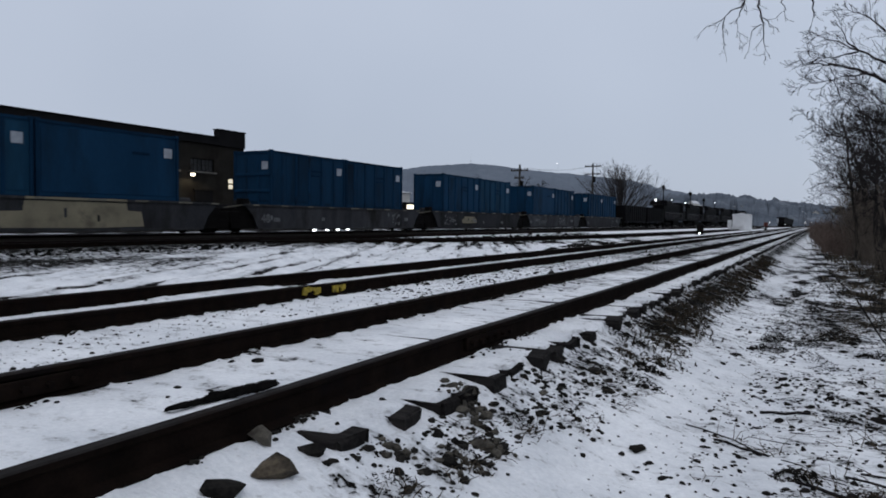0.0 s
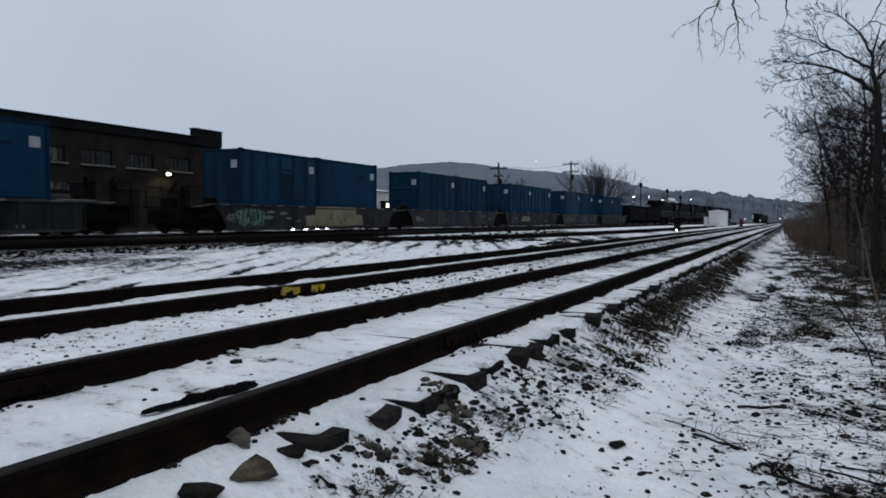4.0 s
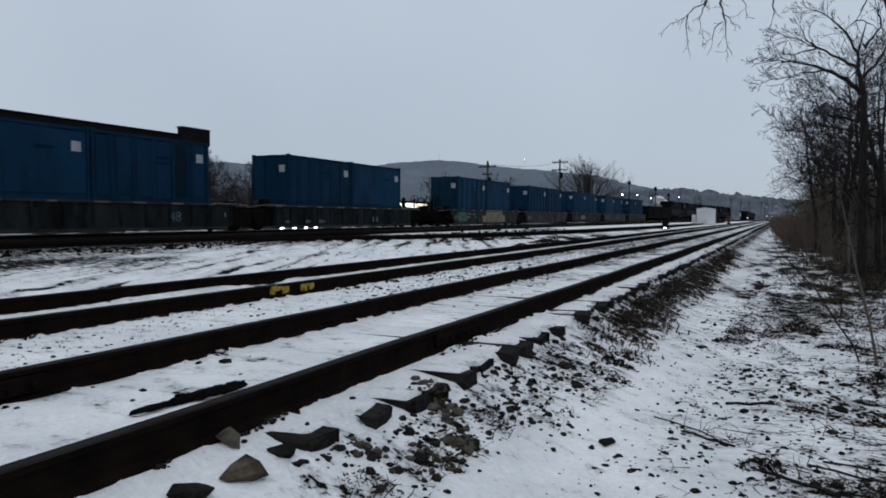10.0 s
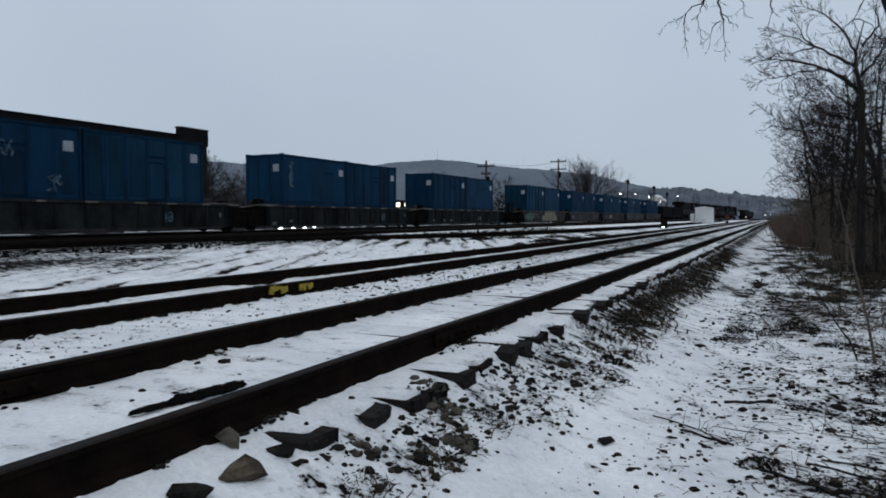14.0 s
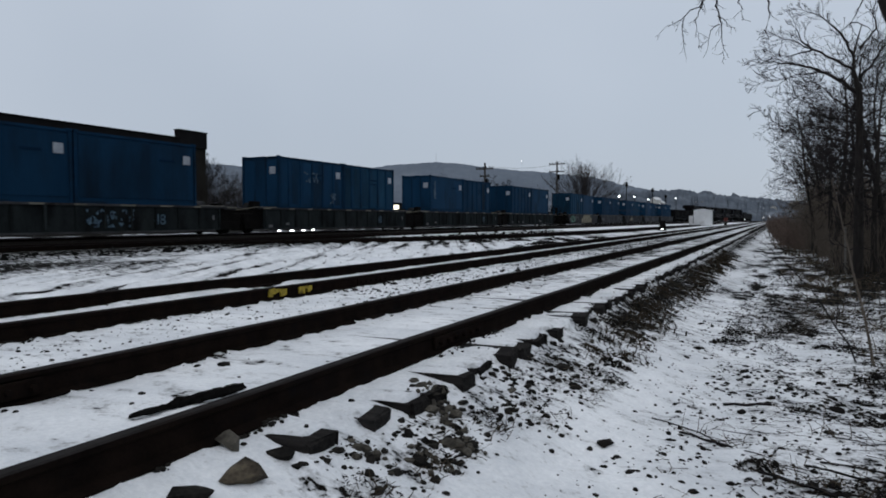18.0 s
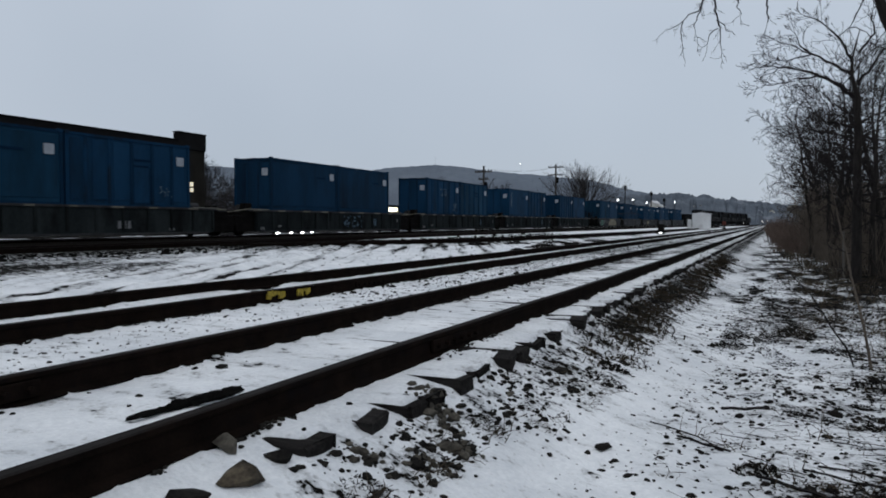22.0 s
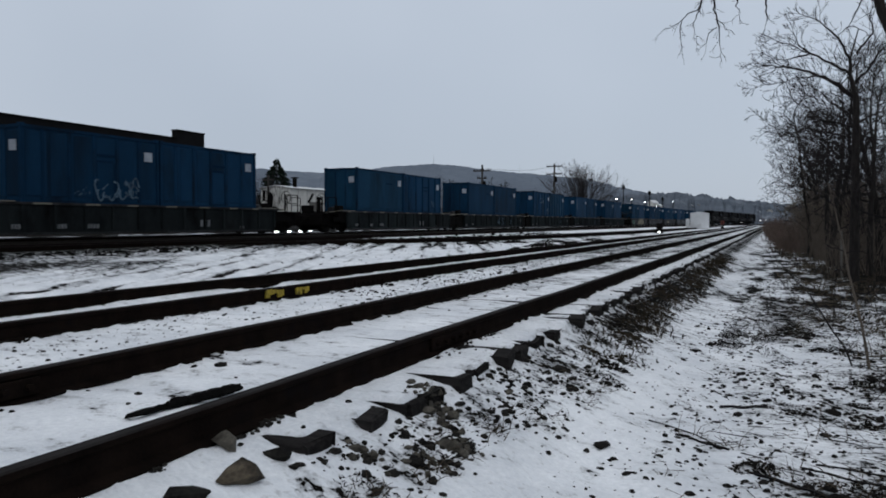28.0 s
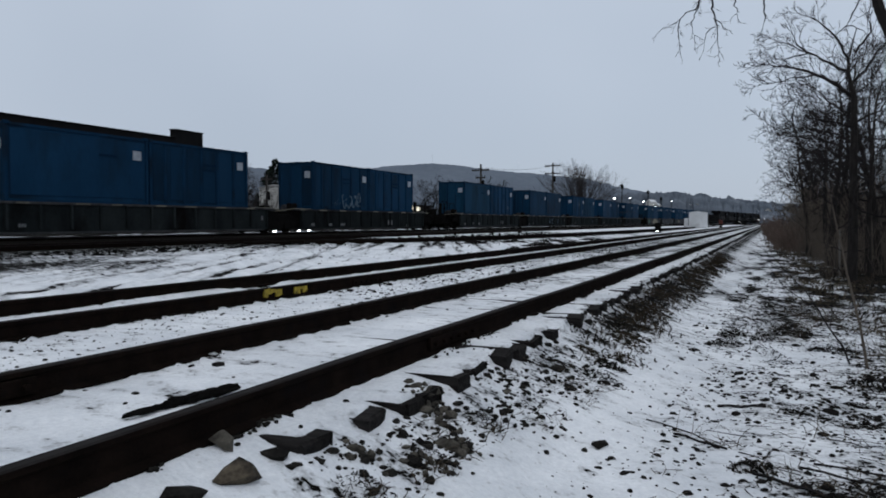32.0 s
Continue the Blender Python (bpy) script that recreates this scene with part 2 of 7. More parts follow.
BRUSH = surface("brown_brush_stems", (0.057, 0.047, 0.039), (0.12, 0.1, 0.081), 2, 0.95, 0, 0, 20, spec=0.1)
REDBRUSH = surface("reddish_brush_stems", (0.062, 0.046, 0.038), (0.13, 0.096, 0.08), 2, 0.95, 0, 0, 20, spec=0.1)
WEED = surface("dead_weeds", (0.028, 0.022, 0.016), (0.08, 0.062, 0.042), 3, 0.95, 0, 0, 30, spec=0.1)
DRYGRASS = surface("tan_dead_grass", (0.045, 0.037, 0.026), (0.12, 0.1, 0.072), 3, 0.95, 0, 0, 30, spec=0.08)
LITTER = surface("wet_leaf_litter", (0.005, 0.0047, 0.0046), (0.019, 0.0168, 0.0148), 3, 0.9, 0, 0.2, 30, spec=0.06)
SHOULDER = surface("matted_brown_weeds", (0.013, 0.0102, 0.0072), (0.055, 0.043, 0.030), 4, 0.95, 0, 0.2, 30, spec=0.08)
FIR = surface("fir_needles", (0.010, 0.018, 0.013), (0.022, 0.034, 0.024), 3, 0.9, 0, 0, 20, spec=0.1)
ROTTEN = surface("charred_broken_timber", (0.0025, 0.0025, 0.0025), (0.008, 0.0075, 0.007), 8, 0.95, 0, 0.6, 60, stretch=(8, 1, 8), spec=0.04)
CONC = surface("grey_concrete", (0.16, 0.16, 0.16), (0.24, 0.24, 0.235), 2, 0.9, 0, 0.2, 30)
# snow between the trees and painted-in haze both pale these two base colours
HILL = surface("hazed_far_hill", (0.11, 0.13, 0.16), (0.15, 0.175, 0.21), 0.012, 1.0, 0, 0, 0.12, (0.19, 0.215, 0.25), 0.3, spec=0.0)
RIDGE = surface("hazed_near_ridge", (0.072, 0.086, 0.105), (0.13, 0.15, 0.178), 0.06, 1.0, 0, 0, 0.5, (0.26, 0.28, 0.31), 0.2, spec=0.0)
BALLAST = surface("near_black_ballast", (0.003, 0.003, 0.003), (0.011, 0.0105, 0.010), 7, 0.95, 0, 0.4, 50, spec=0.0)
# pale base colour stands in for the sky's gleam on the polished head
HEADSHEEN = surface("polished_rail_head_sheen", (0.45, 0.46, 0.48), (0.58, 0.59, 0.62), 2, 0.5, 0.2, 0.0, 20, spec=0.5)
CHORD = surface("grey_deck_edge", (0.020, 0.021, 0.023), (0.042, 0.043, 0.045), 1.5, 0.75, 0, 0.1, 20, (0.012, 0.011, 0.011), 0.5, vary=0.3, spec=0.05)
SNOWCAP = surface("packed_snow", (0.6, 0.63, 0.67), (0.78, 0.8, 0.84), 6, 0.85, 0, 0.3, 40)
RED = surface("faded_red_target", (0.07, 0.018, 0.013), (0.12, 0.032, 0.024), 5, 0.7, 0, 0.05, 30)
WARM = glow("warm_wall_lamp", (1.0, 0.86, 0.62), 6.0)
COOL = glow("cool_yard_lamp", (0.93, 0.97, 1.0), 8.0)
FAINT = glow("faint_far_lamp", (0.95, 0.95, 0.9), 2.0)
LITWIN = glow("lit_window", (1.0, 0.9, 0.66), 0.55)
LITSTRIP = glow("lit_bay", (1.0, 0.93, 0.72), 2.2)


# ---- mesh helpers ----
def box(bm, x0, x1, y0, y1, z0, z1, bevel=0.0):
    v = [bm.verts.new((x, y, z)) for x in (x0, x1) for y in (y0, y1) for z in (z0, z1)]
    fs = [bm.faces.new([v[i] for i in q]) for q in ((0, 1, 3, 2), (4, 6, 7, 5), (0, 4, 5, 1), (2, 3, 7, 6), (0, 2, 6, 4), (1, 5, 7, 3))]
    if bevel:
        es = list({e for f in fs for e in f.edges})
        bmesh.ops.bevel(bm, geom=es, offset=bevel, segments=2, affect="EDGES", profile=0.5)
    return v


def prism(bm, outline, y0, y1, axis="y"):
    """A closed outline of (a, b) pairs drawn out along an axis: y -> (a, y, b); x -> (x, a, b); z -> (a, b, z)."""
    def at(a, b, s):
        return {"y": (a, s, b), "x": (s, a, b), "z": (a, b, s)}[axis]
    r0, r1 = [bm.verts.new(at(a, b, y0)) for a, b in outline], [bm.verts.new(at(a, b, y1)) for a, b in outline]
    k = len(outline)
    bm.faces.new(r0)
    bm.faces.new(r1[::-1])
    for i in range(k):
        bm.faces.new((r0[i], r1[i], r1[(i + 1) % k], r0[(i + 1) % k]))


def rod(bm, p0, p1, r0, r1=None, n=8):
    p0, p1, r1 = Vector(p0), Vector(p1), r0 if r1 is None else r1
    d = (p1 - p0).normalized()
    a = d.orthogonal().normalized()
    b = d.cross(a)
    rings = []
    for p, r in ((p0, r0), (p1, r1)):
        rings.append([bm.verts.new(p + (a * math.cos(2 * math.pi * i / n) + b * math.sin(2 * math.pi * i / n)) * r) for i in range(n)])
    for i in range(n):
        bm.faces.new((rings[0][i], rings[0][(i + 1) % n], rings[1][(i + 1) % n], rings[1][i]))
    bm.faces.new(rings[0][::-1])
    bm.faces.new(rings[1])


def finish(bm, name, material, smooth=False):
    bmesh.ops.recalc_face_normals(bm, faces=bm.faces)
    me = bpy.data.meshes.new(name)
    bm.to_mesh(me)
    bm.free()
    for m in material if isinstance(material, (list, tuple)) else (material,):
        me.materials.append(m)
    if smooth:
        me.polygons.foreach_set("use_smooth", [True] * len(me.polygons))
    return me


def part(name, bm, material, parent=None, label="", smooth=False, at=None):
    ob = new(name, finish(bm, name, material, smooth))
    if parent is not None:
        ob.parent = parent
    if at is not None:
        ob.matrix_basis = at
    return tagged(ob, label) if label else ob


def again(name, mesh, parent, m):
    """One more piece on a shared mesh."""
    ob = new(name, mesh)
    ob.parent, ob.matrix_basis = parent, m
    return ob


def thing(name, label, category, group="", kind="", m=None):
    ob = new(name)
    ob.empty_display_size = 0.2
    if m is not None:
        ob.matrix_basis = m
    return tagged(ob, label, category, group, kind)


def raw(name, verts, faces, material, smooth=False):
    me = bpy.data.meshes.new(name)
    me.from_pydata(np.asarray(verts, float).tolist(), [], faces if isinstance(faces, list) else faces.tolist())
    me.materials.append(material)
    if smooth:
        me.polygons.foreach_set("use_smooth", [True] * len(me.polygons))
    return me


B = bmesh.new
rng = np.random.default_rng(7)


def lattice(x, y, seed):
    i = (np.floor(x).astype(np.int64) * 374761393 + np.floor(y).astype(np.int64) * 668265263 + seed * 1442695041) & 0x7FFFFFFF
    i = ((i ^ (i >> 13)) * 1274126177) & 0x7FFFFFFF
    return ((i ^ (i >> 16)) & 0xFFFF) / 65535.0


def vnoise(x, y, seed=0):
    """Smooth noise in 0..1 on arrays."""
    fx, fy = x - np.floor(x), y - np.floor(y)
    fx, fy = fx * fx * (3 - 2 * fx), fy * fy * (3 - 2 * fy)
    a, b = lattice(x, y, seed), lattice(x + 1, y, seed)
    c, d = lattice(x, y + 1, seed), lattice(x + 1, y + 1, seed)
    return (a * (1 - fx) + b * fx) * (1 - fy) + (c * (1 - fx) + d * fx) * fy


def fractal(x, y, seed=0, octaves=4):
    s, a, t = 0.0, 1.0, 0.0
    for o in range(octaves):
        s, t = s + a * vnoise(x * 2 ** o + 17.3 * o, y * 2 ** o - 9.1 * o, seed + o), t + a
        a *= 0.5
    return s / t


# ---- the plan ----
NEAR, FARR = -2.42, -3.925        # rails of the near track, heads at z = 0
SIDE_N, SIDE_F = -5.9, -7.405     # rails of the second track
YARD_N, YARD_F = -19.65, -21.155  # rails of the empty yard track, heads at z = 0.1
MAIN = -24.72                     # middle of the track that the train runs on
RAILZ = 0.2


# where the near track's ties lie
TIE_Y = np.array([0.9, 1.37, 1.85, 2.33, 2.875, 3.3, 3.7, 3.92, 4.41, 4.79, 5.27, 5.59, 6.2, 6.69, 7.22, 7.66] + [8.14 + 0.475 * k for k in range(110)])


def bend(y):
    """How far the train's track has swung to the right at y."""
    return 2.576e-4 * np.maximum(0.0, np.asarray(y, float) - 102) ** 2


def ground_z(x, y):
    x, y = np.asarray(x, float), np.asarray(y, float)
    xs = np.array([-4000, -60, -28, -26.5, -23.6, -23.2, -21.95, -21.7, -18.7, -17.5, -15.6, -13, -8.4, -7.9, -5.0, -4.4, -2.34, -2.25, -2.1, -2.0, -1.9, -1.8, -1.5, -1.15, -0.8, -0.4, 1.2, 3.0, 8, 40, 4000])
    zs = np.array([2.0, 0.4, 0.05, 0.03, 0.03, 0.14, 0.13, -0.04, -0.05, -0.08, -0.14, -0.16, -0.2, -0.165, -0.17, -0.165, -0.174, -0.196, -0.228, -0.254, -0.285, -0.325, -0.44, -0.56, -0.63, -0.66, -0.66, -0.6, -0.55, 0.2, 2.0])
    z = np.interp(x, xs, zs)
    near = np.exp(-(np.maximum(0, y - 25) / 25) ** 2)
    rough_side = np.interp(x, [-1.9, -1.2, 0.5, 2], [0.02, 0.06, 0.05, 0.12])
    rough_field = np.interp(x, [-17, -15, -9, -8.2], [0.05, 0.1, 0.08, 0.0])
    z = z + (fractal(x * 1.7, y * 1.7, 3) - 0.5) * (rough_side * (x > -2) + rough_field * (x < -8) * (x > -17.5)) * near
    z = z + (fractal(x * 9, y * 9, 5, 3) - 0.5) * 0.03 * (x > -1.9) * near
    # wheel ruts sweeping across the snow field
    for k, (cx, amp) in enumerate(((-7.0, 0.05), (-7.7, 0.06), (-8.4, 0.07), (-9.05, 0.06), (-9.75, 0.07), (-10.4, 0.06), (-11.6, 0.05))):
        line = cx - 0.47 * np.maximum(0, y - 8) + 0.25 * np.sin(y * 0.3 + k)
        z = z - amp * np.exp(-((x - line) / 0.16) ** 2) * (y > 6) * (y < 45) + 0.5 * amp * np.exp(-((x - line - 0.33) / 0.14) ** 2) * (y > 6) * (y < 45)
    # snow lies on the tie tops and slides off short of their ends
    gap = np.abs(np.ravel(y[:, :1] if y.ndim == 2 else y)[:, None] - 0.02 - TIE_Y[None, :])
    away, which = np.min(gap, -1), np.argmin(gap, -1)
    end = -2.0 + 0.1 * lattice(which * 1.0, which * 0.0 + 3, 9) - 0.1 * (which == 5) - 0.13 * (which == 4)
    away = np.where(which > 3, away, 1.0)
    if y.ndim == 2:
        away, end = away[:, None], end[:, None]
    else:
        away, end = away.reshape(y.shape), end.reshape(y.shape)
    cap = np.clip((0.13 - away) / 0.03, 0, 1) * np.clip((x + 2.4) / 0.08, 0, 1) * np.clip((end - x) / 0.05, 0, 1)
    z = z + cap * np.maximum(0, -0.172 + 0.012 * (fractal(x * 7, y * 7, 15) - 0.5) - z)
    z = z + 0.03 * np.exp(-((x + 1.93) / 0.1) ** 2 - ((y - 2.66) / 0.1) ** 2)
    # snow and grit bank up unevenly against the rails
    for rx in (NEAR, FARR, SIDE_N, SIDE_F):
        lump = np.clip(fractal(x * 9 + rx, y * 8, 33) - 0.45, 0, 1) * 0.09 - 0.008
        z = z + lump * np.exp(-((np.abs(x - rx) - 0.09) / 0.07) ** 2) * (np.abs(x - rx) > 0.03) * near
    # trodden hollows along the path
    z = z + (np.clip(vnoise(x * 3.3, y * 2.4, 47), 0.25, 0.8) - 0.5) * 0.055 * np.clip((x + 1.2) / 0.3, 0, 1) * near
    # between the near rails the snow dips a little between the ties
    z = z + (0.006 * np.cos(2 * np.pi * (y - TIE_Y[16]) / 0.475) - 0.008 - 0.014 * np.clip((fractal(x * 2.6, y * 1.1, 71) - 0.55) * 8, 0, 1) * np.clip((y - 6) / 5, 0, 1)) * (x > -3.88) * (x < -2.46)
    return z


def bare_cover(x, y):
    """How much dark ground shows through the snow, 0 to 1."""
    x, y = np.asarray(x, float), np.asarray(y, float)
    b = np.interp(x, [-60, -32, -28.5, -26.6, -23.4, -23.2, -22.0, -21.7, -18.6, -16.6, -15.6, -13.5, -8.6, -7.8, -5.2, -4.6, -2.2, -1.95, -1.75, -1.5, -1.3, -1.05, -0.5, 0.0, 0.6, 2.0, 4.0, 9],
                  [0.85, 0.8, 0.85, 1.0, 1.0, 0.9, 0.9, 1.0, 0.68, 0.48, 0.44, 0.31, 0.23, 0.22, 0.30, 0.26, 0.2, 0.42, 0.54, 0.45, 0.36, 0.32, 0.31, 0.38, 0.41, 0.46, 0.64, 0.8])
    patch = fractal(x * 0.8, y * 0.55, 21)
    b = b + (patch - 0.5) * np.interp(x, [-24, -22, -17, -15, -8, -2, -1.7, 2], [0.1, 0.2, 0.2, 0.35, 0.2, 0.06, 0.3, 0.4])
    # ruts are trodden dark at places
    for k, cx in enumerate((-7.0, -7.7, -8.4, -9.05, -9.75, -10.4, -11.6)):
        line = cx - 0.47 * np.maximum(0, y - 8) + 0.25 * np.sin(y * 0.3 + k)
        b = b + 0.12 * np.exp(-((x - line) / 0.17) ** 2) * (y > 6) * (y < 45)
    b = b + 0.16 * (x < -8.1) * (x > -14.5) * np.clip((y - 24) / 10, 0, 1) * np.clip((140 - y) / 60, 0, 1)
    b = b + 0.15 * (x < -4.2) * (x > -8.1) * np.clip((y - 12) / 15, 0, 1) + 0.11 * (x < -2.4) * (x > -4) * np.clip((y - 8) / 12, 0, 1)
    # a dark cinder strip slants across the far field, with clean snow behind it
    mid = -12.0 - 6.0 * np.exp(-(np.maximum(y, 20) - 24) / 14)
    far = np.clip((y - 26) / 8, 0, 1) * np.clip((170 - y) / 60, 0, 1)
    b = b + 0.6 * np.exp(-((x - mid) / 1.2) ** 4) * far
    b = b - 0.75 * (x > -21.6) * (x < mid - 1.6) * np.clip((y - 30) / 8, 0, 1)
    b = b + 0.2 * np.exp(-((x + 12.6 + 0.25 * (y - 26)) / 2.4) ** 2 - ((y - 26) / 7) ** 2)
    # a muddy, weedy patch by the field's edge and a litter-covered corner
    b = b + 0.29 * np.exp(-((x + 14.4) / 2.2) ** 2 - ((y - 9.5) / 4.5) ** 2) - 0.1 * (x < -8.2) * (x > -15.5) * (y > 13)
    b = b + 0.16 * np.exp(-((x + 1.62) / 0.3) ** 2) * np.clip((y - 6.5) / 4, 0, 1) - 0.05 * np.clip((7 - y) / 2, 0, 1) * (x > -2)
    b = b + 0.22 * np.exp(-((x - 0.4) / 0.45) ** 2 - ((y - 4.45) / 0.22) ** 2)
    b = b + (0.13 + (fractal(x * 2.2, y * 1.1, 91) - 0.5) * 1.1) * np.clip((y - 9) / 7, 0, 1) * np.clip((x + 1.2) / 0.8, 0, 1) * np.clip((60 - y) / 20, 0, 1) + 0.2 * np.clip((x - 0.2) / 0.8, 0, 1) * np.clip((y - 36) / 10, 0, 1)
    b = b - 0.14 * np.clip((5.5 - y) / 3, 0, 1) * (x > -0.9) * (x < 0.45)
    # rank weeds and brush soil along the wood's edge, coming up to the track far off
    edge_x = np.interp(y, [0, 14, 22, 38, 55, 80, 120], [4.0, 1.8, 1.5, 1.3, 0.3, -0.5, -1.0])
    b = b + 0.22 * np.clip((x - edge_x) / 0.7, 0, 1) * (y > 8) + 0.05 * np.clip((x - edge_x + 1.6) / 1.2, 0, 1) * np.clip((y - 12) / 8, 0, 1)
    b = b - 0.07 * np.clip((6.5 - y) / 2, 0, 1) * np.exp(-((x + 1.7) / 0.35) ** 2)
    b = b + (fractal(x * 3.1, y * 0.8, 93) - 0.47) * 0.95 * np.clip((y - 11) / 6, 0, 1) * np.clip((90 - y) / 30, 0, 1) * np.clip((x + 1.25) / 0.4, 0, 1) * np.clip((2.0 - x) / 0.5, 0, 1)
    b = b + (fractal(x * 1.6, y * 0.9, 95) - 0.4) * 0.55 * np.clip((y - 9) / 8, 0, 1) * ((x > -3.85) * (x < -2.5) + (x > -5.8) * (x < -4.1) + (x > -7.3) * (x < -6.0))
    # dark lines of tie edges between the near rails
    edge = np.exp(-(((y - 8.14 + 0.12) % 0.475 - 0.04) / 0.03) ** 2) * (x > -3.9) * (x < -2.45)
    b = b + 0.26 * edge * np.clip((y - 4) / 4, 0.1, 1) * (fractal(x * 1.4, y * 1.9, 61) > 0.5)
    # grey bands paint in the soft shading of the dips between ties
    b = b + 0.13 * (0.5 - 0.5 * np.cos(2 * np.pi * (y - 8.14) / 0.475)) * (x > -3.9) * (x < -2.45) * fractal(x * 1.2, y * 1.3, 66) * 1.6 * (y < 40)
    return np.clip(b, 0, 1)


def spaced(knots):
    """Coordinates from (start, step) stretches."""
    out = []
    for (a, s), (b, _) in zip(knots, knots[1:]):
        out += list(np.arange(a, b - 1e-6, s))
    return np.array(out + [knots[-1][0]])


gx = spaced([(-3000, 400), (-600, 90), (-150, 15), (-60, 4), (-32, 0.6), (-18.2, 0.15), (-8, 0.12), (-6.1, 0.05), (-5.65, 0.12), (-4.05, 0.04), (-3.75, 0.12), (-2.44, 0.022), (-1.7, 0.045), (1.6, 0.09), (4.2, 0.4), (12, 3), (40, 20), (200, 150), (1400, 1)])
gy = spaced([(-200, 40), (-40, 8), (-8, 1.0), (0.4, 0.05), (1.7, 0.03), (8.0, 0.06), (15, 0.14), (30, 0.4), (60, 3), (140, 20), (400, 120), (1200, 500), (4500, 1)])
GX, GY = np.meshgrid(gx, gy)
GZ = ground_z(GX, GY)
gv = np.stack([GX, GY, GZ], -1).reshape(-1, 3)
nx, ny = len(gx), len(gy)
idx = np.arange(nx * ny).reshape(ny, nx)
gf = np.stack([idx[:-1, :-1], idx[:-1, 1:], idx[1:, 1:], idx[1:, :-1]], -1).reshape(-1, 4)

SNOW = bpy.data.materials.new("snow_over_dark_ground")
SNOW.use_nodes = True
sn, sl = SNOW.node_tree.nodes, SNOW.node_tree.links
s_b = sn["Principled BSDF"]
s_co = sn.new("ShaderNodeTexCoord")
s_at = sn.new("ShaderNodeAttribute")
s_at.attribute_name = "bare"


def s_noise(scale, detail, rough=0.55, stretch=None):
    t = sn.new("ShaderNodeTexNoise")
    t.inputs["Scale"].default_value, t.inputs["Detail"].default_value, t.inputs["Roughness"].default_value = scale, detail, rough
    if stretch:
        mp = sn.new("ShaderNodeMapping")
        mp.inputs["Scale"].default_value = stretch
        sl.new(s_co.outputs["Object"], mp.inputs["Vector"])
        sl.new(mp.outputs[0], t.inputs["Vector"])
    else:
        sl.new(s_co.outputs["Object"], t.inputs["Vector"])
    return t.outputs["Fac"]


def s_math(op, a, b):
    m = sn.new("ShaderNodeMath")
    m.operation = op
    for i, v in enumerate((a, b)):
        if isinstance(v, (int, float)):
            m.inputs[i].default_value = v
        else:
            sl.new(v, m.inputs[i])
    return m.outputs[0]


n_big, n_mid, n_fine = s_noise(1.3, 4), s_noise(7.0, 5, 0.64, (0.6, 1.1, 1.0)), s_noise(30.0, 3, 0.6)
# streaks of mud drawn out along the wheel ruts of the open field
s_fa = sn.new("ShaderNodeAttribute")
s_fa.attribute_name = "field"
s_rt = sn.new("ShaderNodeTexNoise")
s_rt.inputs["Scale"].default_value, s_rt.inputs["Detail"].default_value, s_rt.inputs["Roughness"].default_value = 1.0, 4, 0.6
s_rm = sn.new("ShaderNodeMapping")
s_rm.vector_type = "TEXTURE"
s_rm.inputs["Rotation"].default_value, s_rm.inputs["Scale"].default_value = (0, 0, radians(25)), (0.42, 8.0, 1.0)
sl.new(s_co.outputs["Object"], s_rm.inputs["Vector"])
sl.new(s_rm.outputs[0], s_rt.inputs["Vector"])
streak = s_math("MULTIPLY", s_math("MULTIPLY", s_math("SUBTRACT", s_rt.outputs["Fac"], 0.475), 2.1), s_fa.outputs["Fac"])
speck = s_math("MULTIPLY", s_math("SUBTRACT", 1.0, s_math("MULTIPLY", s_fa.outputs["Fac"], 0.55)), s_math("ADD", s_math("MULTIPLY", s_math("SUBTRACT", n_mid, 0.5), 1.3), s_math("MULTIPLY", s_math("SUBTRACT", n_fine, 0.5), 0.75)))
cover = s_math("ADD", s_math("ADD", s_at.outputs["Fac"], streak), speck)
s_step = sn.new("ShaderNodeMapRange")
s_step.interpolation_type = "SMOOTHSTEP"
s_step.inputs["From Min"].default_value, s_step.inputs["From Max"].default_value = 0.515, 0.60
sl.new(cover, s_step.inputs["Value"])
s_soil = sn.new("ShaderNodeValToRGB")
s_soil.color_ramp.elements[0].position, s_soil.color_ramp.elements[0].color = 0.35, (0.002, 0.0018, 0.0017, 1)
s_soil.color_ramp.elements[1].position, s_soil.color_ramp.elements[1].color = 0.7, (0.010, 0.0086, 0.0068, 1)
sl.new(s_noise(9.0, 5, 0.7), s_soil.inputs[0])
# the greyer end also paints in the shade of the snow's hollows
s_white = sn.new("ShaderNodeValToRGB")
s_white.color_ramp.elements[0].position, s_white.color_ramp.elements[0].color = 0.33, (0.565, 0.588, 0.62, 1)
s_white.color_ramp.elements[1].position, s_white.color_ramp.elements[1].color = 0.68, (0.86, 0.873, 0.89, 1)
sl.new(s_math("ADD", s_math("MULTIPLY", n_big, 0.6), s_math("MULTIPLY", n_fine, 0.4)), s_white.inputs[0])
s_mix = sn.new("ShaderNodeMix")
s_mix.data_type = "RGBA"
# greyed colour: thin snow over ground, and the shading of snow lumps painted in
s_thin_shade = sn.new("ShaderNodeMapRange")
s_thin_shade.interpolation_type = "SMOOTHSTEP"
s_thin_shade.inputs["From Min"].default_value, s_thin_shade.inputs["From Max"].default_value = 0.3, 0.56
s_thin_shade.inputs["To Max"].default_value = 0.4
sl.new(cover, s_thin_shade.inputs["Value"])
sl.new(s_math("MAXIMUM", s_step.outputs[0], s_thin_shade.outputs[0]), s_mix.inputs["Factor"])
sl.new(s_white.outputs[0], s_mix.inputs["A"])
sl.new(s_soil.outputs[0], s_mix.inputs["B"])
